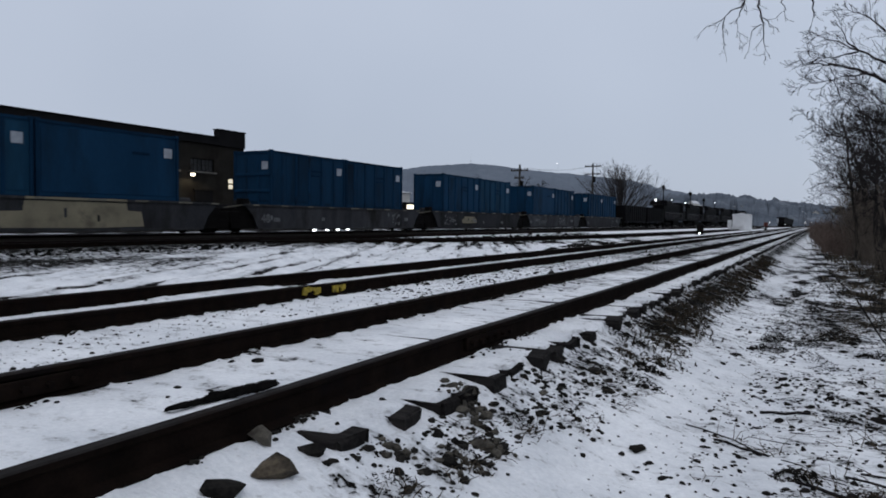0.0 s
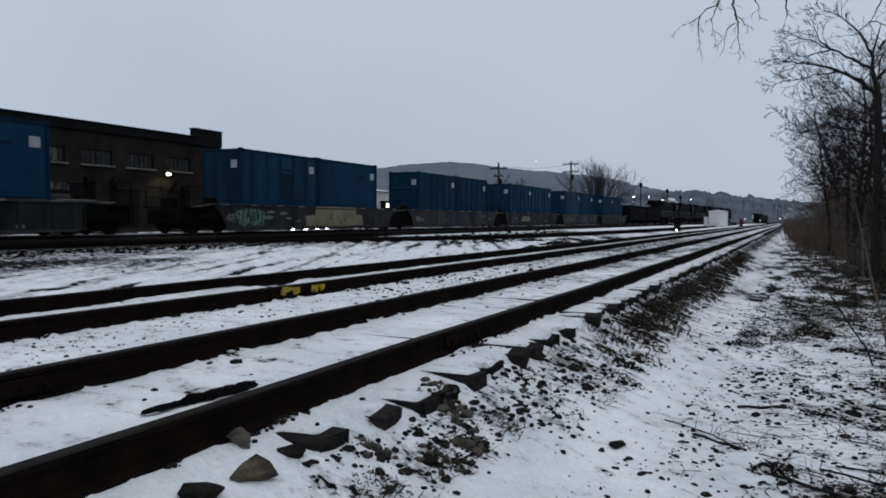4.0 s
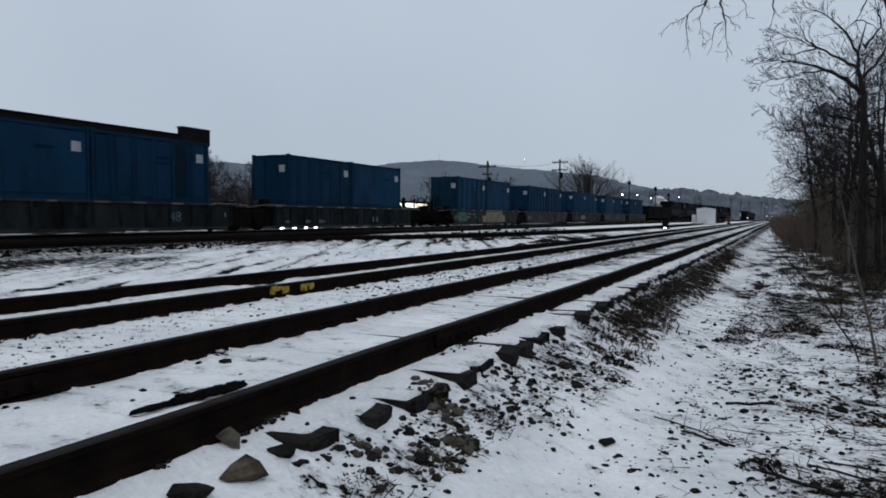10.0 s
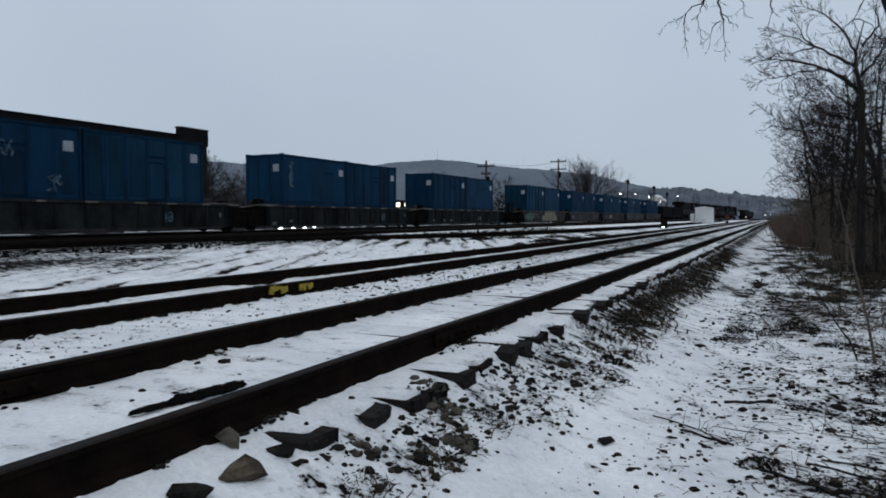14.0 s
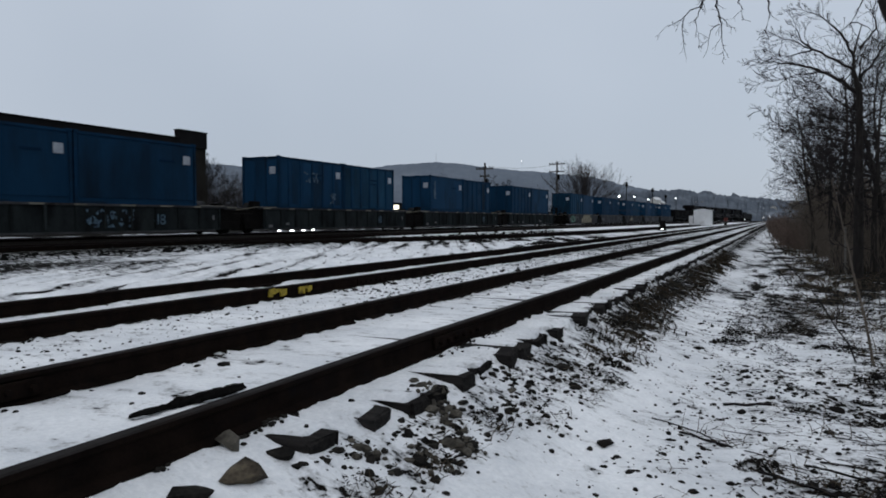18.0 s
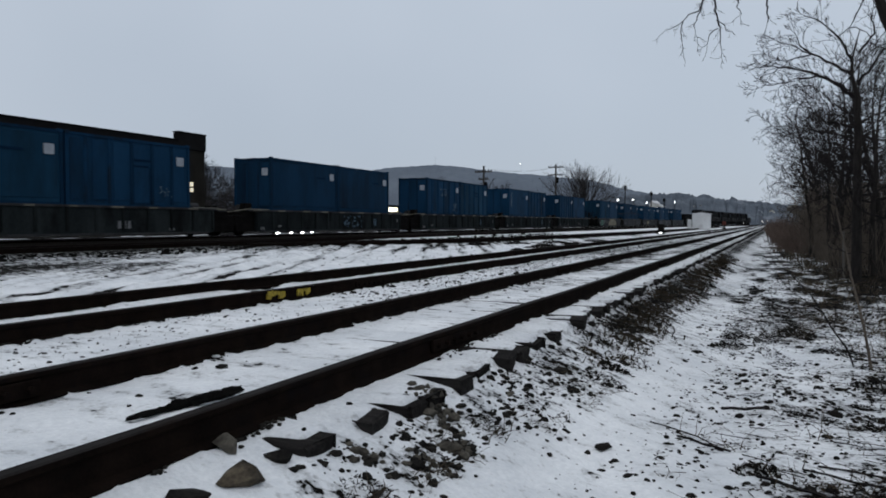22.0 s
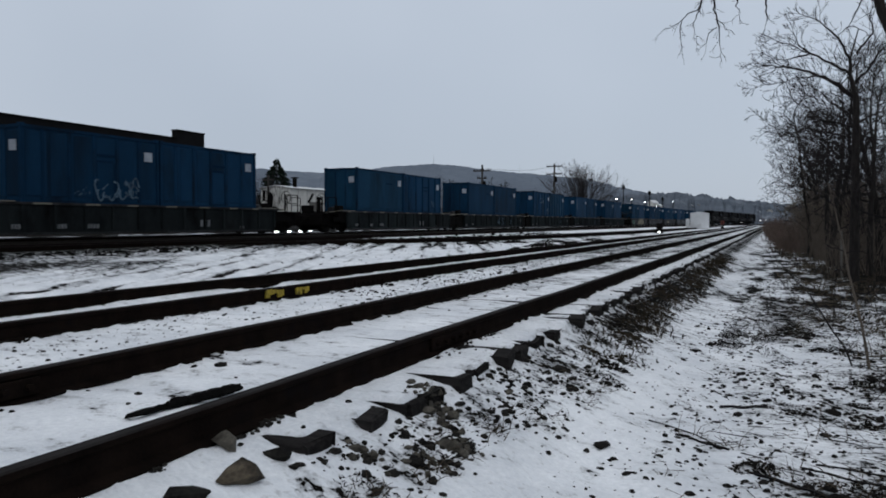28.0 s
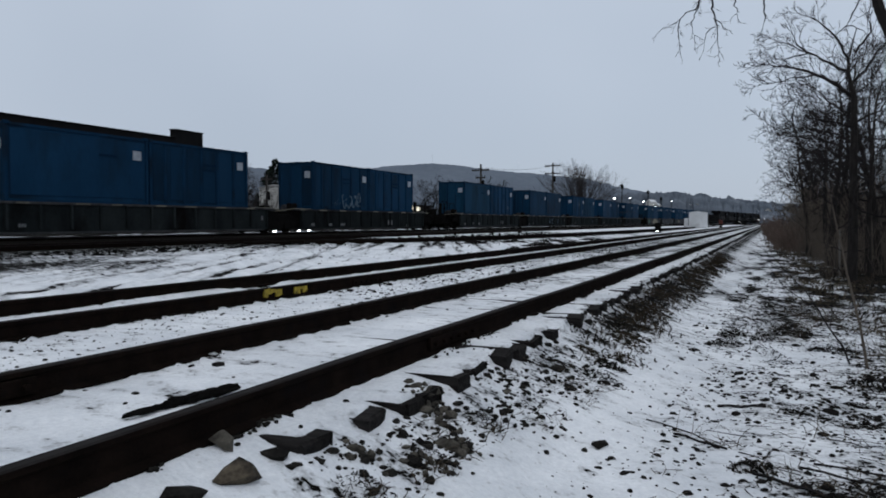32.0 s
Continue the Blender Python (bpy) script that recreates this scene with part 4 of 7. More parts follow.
        part("paint_smudge", bm, PAINTW, u, "pale paint smudge")
    for y0, y1, mat_, label_, n in marks.get("tags", ()):
        bm = B()
        strokes(bm, r, y0, y1, 0.38, 1.08, 1.428, n, 0.085) if mat_ is PAINTG else sprayed(bm, r, y0, y1, 0.38, 1.08, 1.428, 9 * n)
        part("graffiti", bm, mat_, u, label_)["kind"] = "stuff"
    if first or last:
        s = -1 if first else 1
        bm = B()
        rod(bm, (0, s * 8.8, 0.85), (0, s * 10.0, 0.85), 0.09)
        box(bm, -0.16, 0.16, min(s * 9.9, s * 10.35), max(s * 9.9, s * 10.35), 0.7, 1.0, 0.04)
        part("coupler", bm, IRON, u)
        # added block fills the see-through gap at the coupler with dark
        bm = B()
        box(bm, -1.05, 1.05, min(s * 8.1, s * 9.6), max(s * 8.1, s * 9.6), 0.4, 1.1, 0.05)
        part("draft_gear", bm, IRON, u)
        # walkway, rails, hand-brake wheel and ladder on the outer end
        bm = B()
        box(bm, -1.4, 1.4, min(s * 8.3, s * 9.5), max(s * 8.3, s * 9.5), 1.1, 1.16)
        part("walkway", bm, IRON, u)
        for x in (-1.3, 1.3):
            bm = B()
            for y in (8.5, 9.4):
                rod(bm, (x, s * y, 1.1), (x, s * y, 2.05), 0.025, n=6)
            rod(bm, (x, s * 8.5, 2.05), (x, s * 9.4, 2.05), 0.025, n=6)
            rod(bm, (x, s * 8.5, 1.6), (x, s * 9.4, 1.6), 0.02, n=6)
            part("handrail", bm, IRON, u)
        bm = B()
        rod(bm, (0.7, s * 9.1, 1.12), (0.7, s * 9.1, 2.1), 0.05, n=6)
        for k in range(16):
            a, b = 2 * math.pi * k / 16, 2 * math.pi * (k + 1) / 16
            rod(bm, (0.7 + 0.32 * math.cos(a), s * 9.17, 1.95 + 0.32 * math.sin(a)), (0.7 + 0.32 * math.cos(b), s * 9.17, 1.95 + 0.32 * math.sin(b)), 0.024, n=5)
        for k in range(4):
            a = 0.4 + math.pi / 2 * k
            rod(bm, (0.7, s * 9.17, 1.95), (0.7 + 0.32 * math.cos(a), s * 9.17, 1.95 + 0.32 * math.sin(a)), 0.018, n=5)
        part("brake_wheel", bm, IRON, u)
        bm = B()
        box(bm, -0.9, -0.3, min(s * 8.5, s * 9.0), max(s * 8.5, s * 9.0), 1.16, 1.6, 0.05)
        rod(bm, (-0.5, s * 8.8, 1.75), (-0.3, s * 8.6, 2.3), 0.07)
        rod(bm, (0.1, s * 8.6, 1.16), (0.1, s * 8.6, 2.1), 0.13, n=10)
        part("brake_gear", bm, IRON, u)
        bm = B()
        for x in (1.38, 1.05):
            rod(bm, (x, s * 9.45, 0.4), (x, s * 9.45, 1.2), 0.02, n=5)
        for k in range(4):
            rod(bm, (1.05, s * 9.45, 0.45 + 0.22 * k), (1.38, s * 9.45, 0.45 + 0.22 * k), 0.018, n=5)
        part("ladder", bm, IRON, u)
    truck(u, -8.9 if not first else -8.0)
    if last:
        truck(u, 8.0)
    return u


CARS = [("P7", -124.11, 1), ("P6", -106.42, 1), ("P5", -84.74, 1), ("P4", -66.97, 1), ("P3", -48.98, 1), ("P2", -31.15, 1), ("P1", -13.2, 1), ("P0", 8.57, 0), ("A", 26.35, 0), ("A1", 44.1, 0), ("A2", 61.9, 0), ("A3", 79.7, 0)]
MARKS = {
    "P0": {"48": -7.3, "patches": [(-1.4, 4.2, PATCH, "tan repainted patch", 0.26, 1.2)], "smudges": [(-4.7, -4.0, 0.62, 0.82), (-4.5, -3.9, 0.92, 1.05), (-3.6, -2.9, 0.86, 1.0), (-2.25, -1.8, 0.5, 0.58)], "tags": [(-6.6, -4.7, PAINTG, "green graffiti loops", 7), (-6.5, -4.9, PAINTG, "green graffiti outline", 2)]},
    "A": {"48": -7.0, "tags": [(4.1, 5.5, PAINTW, "white graffiti loops", 2)]},
    "A1": {"patches": [(-3.5, -1.0, PATCH, "tan repainted patch", 0.5, 1.0)], "tags": [(-6.3, -4.4, PAINTW, "white graffiti loops", 3)]},
    "A2": {"tags": [(-5.2, -2.8, PAINTW, "white graffiti loops", 3), (0.5, 3.5, PAINTW, "white graffiti loops", 3)]},
    "P2": {"48": 3.6},
    "P3": {"48": 3.5},
    "P4": {"48": 3.5, "tags": [(0.3, 2.7, PAINTB, "white graffiti loops", 5)]},
}
STYLES = {"P0": (1, 0), "P1": (1, 0), "P2": (0, 1), "P4": (0, 0), "P5": (0, 1), "P7": (0, 1), "A2": (0, 1)}   # 0 smooth, 1 ribbed
for k, (code, off, dark) in enumerate(CARS):
    label = "black well car with side posts and reflector strips" if dark else "grey well car side covered with paint patches and graffiti"
    u = well_unit(dark, label, 40 + k, code in ("P0", "P5"), code in ("A3", "P1", "P6"), MARKS.get(code, {}))
    train.append((u, off + 6.1, RAILZ))
    for j in range(2):
        style = STYLES.get(code, (1, 1))[j]
        c = container(int(style), "blue ribbed steel container" if style else "blue smooth-sided steel container", 90 + 2 * k + j, code == "A" and j == 0)
        train.append((c, off + j * 6.14, RAILZ + 1.22))
        r = random.Random(k * 7 + j)
        if code in ("P3", "P6") and j == 0:
            bm = B()
            if code == "P3":
                sprayed(bm, r, 2.2, 3.4, 1.5, 2.1, 1.242, 26)
            else:
                strokes(bm, r, 2.9, 5.1, 0.25, 1.1, 1.244, 4, 0.09)
                sprayed(bm, r, 3.0, 5.0, 0.3, 1.0, 1.240, 16)
                sprayed(bm, r, 2.0, 2.7, 0.35, 0.7, 1.240, 10)
            part("graffiti", bm, PAINTB, c, "pale graffiti loops")["kind"] = "stuff"
        if code == "P3" and j == 0:
            bm = B()
            sprayed(bm, r, 4.6, 5.2, 0.25, 1.0, 1.242, 14)
            part("graffiti", bm, PAINTB, c, "pale graffiti loops")["kind"] = "stuff"
        if code == "P7" and j == 1:
            bm = B()
            bmesh.ops.create_icosphere(bm, subdivisions=2, radius=0.5, matrix=Matrix.Diagonal((0.6, 0.75, 0.28, 1)))
            part("snow_clump", bm, SNOWCAP, c, "clump of snow on the roof edge", smooth=True, at=pose(0.75, 4.6, 2.75))
        if code == "P5" and j == 1 or code == "P6" and j == 0:
            bm = B()
            sprayed(bm, r, 4.3, 5.0, 0.5, 1.0, 1.242, 12)
            part("paint_scrawl", bm, PAINTB, c, "pale paint scrawl")["kind"] = "stuff"
        if code == "P2" and j == 0:
            bm = B()
            sprayed(bm, r, 0.62, 0.78, 1.0, 2.4, 1.242, 16)
            part("chalk_streak", bm, PAINTB, c, "white scrape")


def gondola():
    g = thing("gondola_car", "black empty open-topped freight car", "railway car", "open freight cars of the train")
    for s in (-1, 1):
        bm = B()
        x0, x1 = sorted((s * 1.42, s * 1.5))
        prism(bm, [(-6.6, 1.0), (-6.6, 3.05), (6.6, 3.05), (6.6, 1.0), (5.6, 0.75), (-5.6, 0.75)], x0, x1, "x")
        w = part("side_wall", bm, LOCO, g)
        for k in range(11):
            bm = B()
            y = -6.3 + k * 1.26
            box(bm, min(s * 1.5, s * 1.58), max(s * 1.5, s * 1.58), y - 0.06, y + 0.06, 0.95, 3.05)
            part("side_post", bm, LOCO, w)
        bm = B()
        box(bm, -1.45, 1.45, min(s * 6.5, s * 6.6), max(s * 6.5, s * 6.6), 0.9, 3.0)
        part("end_wall", bm, LOCO, g)
        bm = B()
        rod(bm, (0, s * 6.6, 0.85), (0, s * 7.0, 0.85), 0.12)
        part("coupler", bm, IRON, g)
        truck(g, s * 4.9)
    bm = B()
    box(bm, -1.42, 1.42, -6.5, 6.5, 0.85, 1.0)
    part("floor", bm, IRON, g)
    return g


def locomotive(k):
    """A six-axle freight locomotive, 21 m long, long hood at the rear; origin at its middle."""
    e = thing("locomotive", "dark diesel freight locomotive with a long hood", "locomotive", "locomotives pulling the train")
    bm = B()
    box(bm, -1.5, 1.5, -10.2, 10.2, 1.15, 1.5, 0.05)
    part("deck", bm, LOCO, e)
    bm = B()
    prism(bm, [(-0.95, 1.5), (-0.95, 3.9), (-0.75, 4.2), (0.75, 4.2), (0.95, 3.9), (0.95, 1.5)], -9.2, 5.2)
    hood = part("long_hood", bm, LOCO, e)
    bm = B()
    prism(bm, [(-1.5, 3.7), (-1.5, 4.35), (-1.2, 4.6), (1.2, 4.6), (1.5, 4.35), (1.5, 3.7)], -9.3, -5.2)
    part("radiator", bm, LOCO, hood)
    for y in (-3.5, -1.6, 3.0):
        bm = B()
        rod(bm, (0, y, 4.2), (0, y, 4.45), 0.55, n=14)
        part("roof_fan", bm, LOCO, hood)
    bm = B()
    box(bm, -0.3, 0.3, 0.2, 1.0, 4.2, 4.5, 0.05)
    part("exhaust_stack", bm, LOCO, hood)
    for k2 in range(7):
        bm = B()
        y = -5 + k2 * 1.4
        box(bm, 0.95, 0.975, y, y + 1.2, 1.8, 3.5, 0.01)
        part("hood_door", bm, LOCO, hood)
    bm = B()
    prism(bm, [(-1.5, 1.5), (-1.5, 4.1), (-1.1, 4.55), (1.1, 4.55), (1.5, 4.1), (1.5, 1.5)], 5.2, 7.6)
    cab = part("cab", bm, LOCO, e)
    for y in (5.5, 6.6):
        bm = B()
        box(bm, 1.5, 1.515, y, y + 0.8, 3.0, 3.8, 0.01)
        part("cab_window", bm, GLASSD, cab)
    bm = B()
    prism(bm, [(-0.95, 1.5), (-0.95, 2.8), (-0.7, 3.0), (0.7, 3.0), (0.95, 2.8), (0.95, 1.5)], 7.6, 9.6)
    part("nose", bm, LOCO, e)
    bm = B()
    box(bm, -1.3, 1.3, -2.6, 2.6, 0.35, 1.15, 0.15)
    part("fuel_tank", bm, IRON, e)
    bm = B()
    for x in (-1.45, 1.45):
        for j in range(11):
            y = -9.9 + j * 1.5
            rod(bm, (x, y, 1.5), (x, y, 2.5), 0.025, n=5)
        rod(bm, (x, -9.9, 2.5), (x, 5.1, 2.5), 0.025, n=5)
    part("handrail", bm, PAINTW, e)
    for s in (-1, 1):
        t = truck(e, s * 6.4, 1.7)
        wheels.append(again("wheelset", WHEELSET, t, pose(0, 0, 0.425)))
        bm = B()
        box(bm, 1.0, 1.15, -2.2, 2.2, 0.3, 0.85, 0.06)
        part("truck_frame", bm, IRON, t)
        bm = B()
        rod(bm, (0, s * 10.2, 0.9), (0, s * 10.7, 0.9), 0.12)
        part("coupler", bm, IRON, e)
    return e


for k in range(2):
    train.append((gondola(), 102.4 + 14.0 * k, RAILZ))
for k in range(5):
    train.append((locomotive(k), 134.2 + 21.45 * k, RAILZ))


# ---- trees ----
def grow(r, p, d, length, radius, depth, out, split=3, spread=0.7, lift=0.15, wander=0.25, taper=0.62, shrink=0.68):
    """Limbs as a list of (start, end, radius, radius): wandering segments that fork."""
    steps = max(2, int(3 + depth * 0.6))
    rad = radius
    for k in range(steps):
        q = p + d * (length / steps)
        nr = radius * (1 - (1 - taper) * (k + 1) / steps)
        out.append((p, q, rad, nr))
        p, rad = q, nr
        d = (d + Vector((r.gauss(0, wander), r.gauss(0, wander), r.gauss(0, wander) + lift * 0.3))).normalized()
        if depth > 0 and k >= 1 and r.random() < 0.75:
            a = d.orthogonal().normalized()
            a.rotate(Matrix.Rotation(r.uniform(0, 6.28), 3, d))
            side = (d * (1 - spread * 0.5) + a * spread + Vector((0, 0, lift))).normalized()
            grow(r, p, side, length * shrink * r.uniform(0.7, 1.1), nr * 0.6, depth - 1, out, split, spread, lift, wander, taper, shrink)
    if depth > 0:
        for _ in range(split - 1):
            a = d.orthogonal().normalized()
            a.rotate(Matrix.Rotation(r.uniform(0, 6.28), 3, d))
            side = (d * (1 - spread * 0.4) + a * spread * 0.8 + Vector((0, 0, lift))).normalized()
            grow(r, p, side, length * shrink * r.uniform(0.8, 1.1), rad * 0.8, depth - 1, out, split, spread, lift, wander, taper, shrink)


def limb_mesh(name, segs, material, thin=0.004):
    """Tubes for all limbs; thick ones get more sides."""
    verts, faces = [], []
    for p, q, r0, r1 in segs:
        n = 8 if r0 > 0.06 else 5 if r0 > 0.02 else 3
        d = (q - p).normalized()
        a = d.orthogonal().normalized()
        b = d.cross(a)
        i0 = len(verts)
        q = q + d * r1 * 0.5
        for c, rr in ((p, max(r0, thin)), (q, max(r1, thin * 0.8))):
            for i in range(n):
                t = 2 * math.pi * i / n
                verts.append(c + (a * math.cos(t) + b * math.sin(t)) * rr)
        for i in range(n):
            j = (i + 1) % n
            faces.append((i0 + i, i0 + j, i0 + n + j, i0 + n + i))
    return raw(name, [tuple(v) for v in verts], faces, material)


def bare_tree(seed, height, radius, depth=4, lean=(0, 0), clear=0.3, spread=0.75, label="", thin=0.006, group="bare trees beside the track", name="bare_tree", reach=0.34, m=None):
    r = random.Random(seed)
    t = thing(name, label or "leafless tree with dark bark and fine twigs", "tree", group, m=m)
    trunk, limbs = [], []
    p, d, rad = Vector((0, 0, -0.15)), Vector((lean[0], lean[1], 1)).normalized(), radius
    steps = 9
    for k in range(steps):
        q = p + d * (height * 0.8 / steps)
        nr = radius * (1 - 0.72 * (k + 1) / steps)
        trunk.append((p, q, rad * (1.5 if k == 0 else 1), nr))
        p, rad = q, nr
        d = (d + Vector((r.gauss(0, 0.07), r.gauss(0, 0.07), 0.05))).normalized()
        if k / steps > clear:
            for _ in range(2):
                a = Vector((r.gauss(0, 1) + lean[0] * 3, r.gauss(0, 1) + lean[1] * 3, r.uniform(0.1, 0.8))).normalized()
                grow(r, p, a, height * reach * (1.15 - 0.6 * k / steps) * r.uniform(0.7, 1.1) * 0.5, rad * 0.5, depth - 1, limbs, 3, spread, 0.12, 0.2)
    grow(r, p, d, height * 0.16, rad, depth - 1, limbs, 3, spread, 0.15, 0.2)
    o = new("trunk", limb_mesh("trunk", trunk, BARK, thin))
    o.parent = t
    o = new("crown", limb_mesh("crown", limbs, TWIG, thin))
    o.parent = t
    return t


def bisect(row, value):
    lo, hi = 0, len(row)
    while lo < hi:
        m = (lo + hi) // 2
        if row[m] <= value:
            lo = m + 1
        else:
            hi = m
    return lo


GX_LIST, GY_LIST, GZ_ROWS = gx.tolist(), gy.tolist(), GZ.tolist()


def onground(x, y):
    """The ground sheet's height at a point."""
    i = min(max(bisect(GX_LIST, x) - 1, 0), nx - 2)
    j = min(max(bisect(GY_LIST, y) - 1, 0), ny - 2)
    u, v = (x - GX_LIST[i]) / (GX_LIST[i + 1] - GX_LIST[i]), (y - GY_LIST[j]) / (GY_LIST[j + 1] - GY_LIST[j])
    a, b = GZ_ROWS[j], GZ_ROWS[j + 1]
    return (a[i] * (1 - u) + a[i + 1] * u) * (1 - v) + (b[i] * (1 - u) + b[i + 1] * u) * v


WOODS = [(2.5, 23, 6.2, 0.09, -0.06), (3.35, 18.5, 6.3, 0.10, -0.13), (2.9, 24.5, 6.6, 0.12, -0.06), (1.85, 28, 7.2, 0.11, -0.02), (1.55, 36, 7.4, 0.11, -0.05), (3.3, 31, 7.6, 0.10, -0.05), (2.5, 34, 8.0, 0.12, -0.04), (2.3, 43, 8.6, 0.12, -0.05), (2.0, 31, 7.4, 0.09, -0.1), (4.9, 45, 10.0, 0.17, 0.0)]
kinds = []
for k, (x, y, h, rad, lean) in enumerate(WOODS):
    kinds.append(bare_tree(200 + k, h, rad, 4, (lean, 0), 0.3 if k != 1 else 0.22, reach=0.36 if k == 4 else 0.42, thin=0.0026 + y * 0.00013, m=pose(x, y, onground(x, y))))
r = random.Random(5)
for k, (x, y) in enumerate([(2.6, 54), (5.4, 52), (3.4, 60), (2.9, 69), (6.2, 68), (4.2, 78), (3.6, 88), (7.2, 90), (5.2, 102), (4.4, 112), (8.5, 115), (6.4, 128), (5.4, 140), (9.5, 145), (7.0, 165), (6.4, 180), (10, 185), (5.2, 33), (6.5, 41), (7.5, 36), (9, 44), (8.2, 52), (10.5, 58), (7.4, 60), (12, 66), (9.4, 74), (13, 82), (10.6, 36), (12.6, 46), (14, 54), (6.0, 27)]):
    copy_thing(kinds[1 + k % (len(kinds) - 1)], pose(x, y, onground(x, y), 0, 0, r.uniform(0, 360)))


def thicket(name, label, spots, stems, height, material, seed, thin=0.006, spread=0.7, edge=-9.0):
    """A tangle of thin upright stems with forks."""
    r = random.Random(seed)
    segs = []
    for cx, cy, w in spots:
        tall = r.uniform(0.65, 1.45) if height < 4 else r.uniform(0.5, 1.05)
        for _ in range(stems):
            x, y = cx + r.gauss(0, w), cy + r.gauss(0, w * 1.6)
            if x < edge + 0.03 * y:
                continue
            h = height * r.uniform(0.4, 1.1) * tall
            p = Vector((x, y, onground(x, y) - 0.05))
            d = Vector((r.gauss(0, 0.25), r.gauss(0, 0.25), 1)).normalized()
            for k in range(4):
                q = p + d * h / 4
                segs.append((p, q, thin * (1.6 - 0.3 * k), thin * (1.3 - 0.3 * k)))
                if k > 0:
                    for _ in range(2 if height < 4 else 5):
                        e = (d + Vector((r.gauss(0, spread), r.gauss(0, spread), r.gauss(0.1, 0.3)))).normalized()
                        base = p.lerp(q, r.random())
                        segs.append((base, base + e * min(0.75, h * r.uniform(0.12, 0.3)), thin * 0.8, thin * 0.4))
                p = q
                d = (d + Vector((r.gauss(0, 0.2), r.gauss(0, 0.2), 0))).normalized()
    return tagged(new(name, limb_mesh(name, segs, material, thin * 0.5)), label, "undergrowth", kind="stuff")


thicket("brush_thicket", "dense brown leafless brush under the trees", [(1.7 + 0.03 * (y - 20) + dx, y, 0.55 + 0.012 * y) for y in range(34, 110, 4) for dx in (0.0, 1.5, 3.2)], 66, 3.4, BRUSH, 11, 0.011, 0.7, 0.0)
thicket("red_brush", "reddish-brown low brush at the wood's edge", [(1.0 - 0.022 * (y - 40), y, 0.4) for y in range(40, 116, 3)], 60, 1.5, REDBRUSH, 12, 0.012, 0.8, -4.2)
thicket("young_growth", "dense dark saplings and twigs among the trees", [(2.6 + 0.05 * (y - 20) + dx, y, 0.8 + 0.012 * y) for y in range(29, 95, 5) for dx in (0.0, 2.2, 4.6)], 30, 4.0, TWIG, 15, 0.010, 0.9, 1.2)
thicket("roadside_brush", "thin olive-brown stems at the foot of the trees", [(1.75 + dx, y, 0.35 + 0.1 * dx) for y in range(23, 37, 2) for dx in (0.0, 0.9, 1.8)], 22, 1.8, BRUSH, 13, 0.006, 0.6, 0.55)


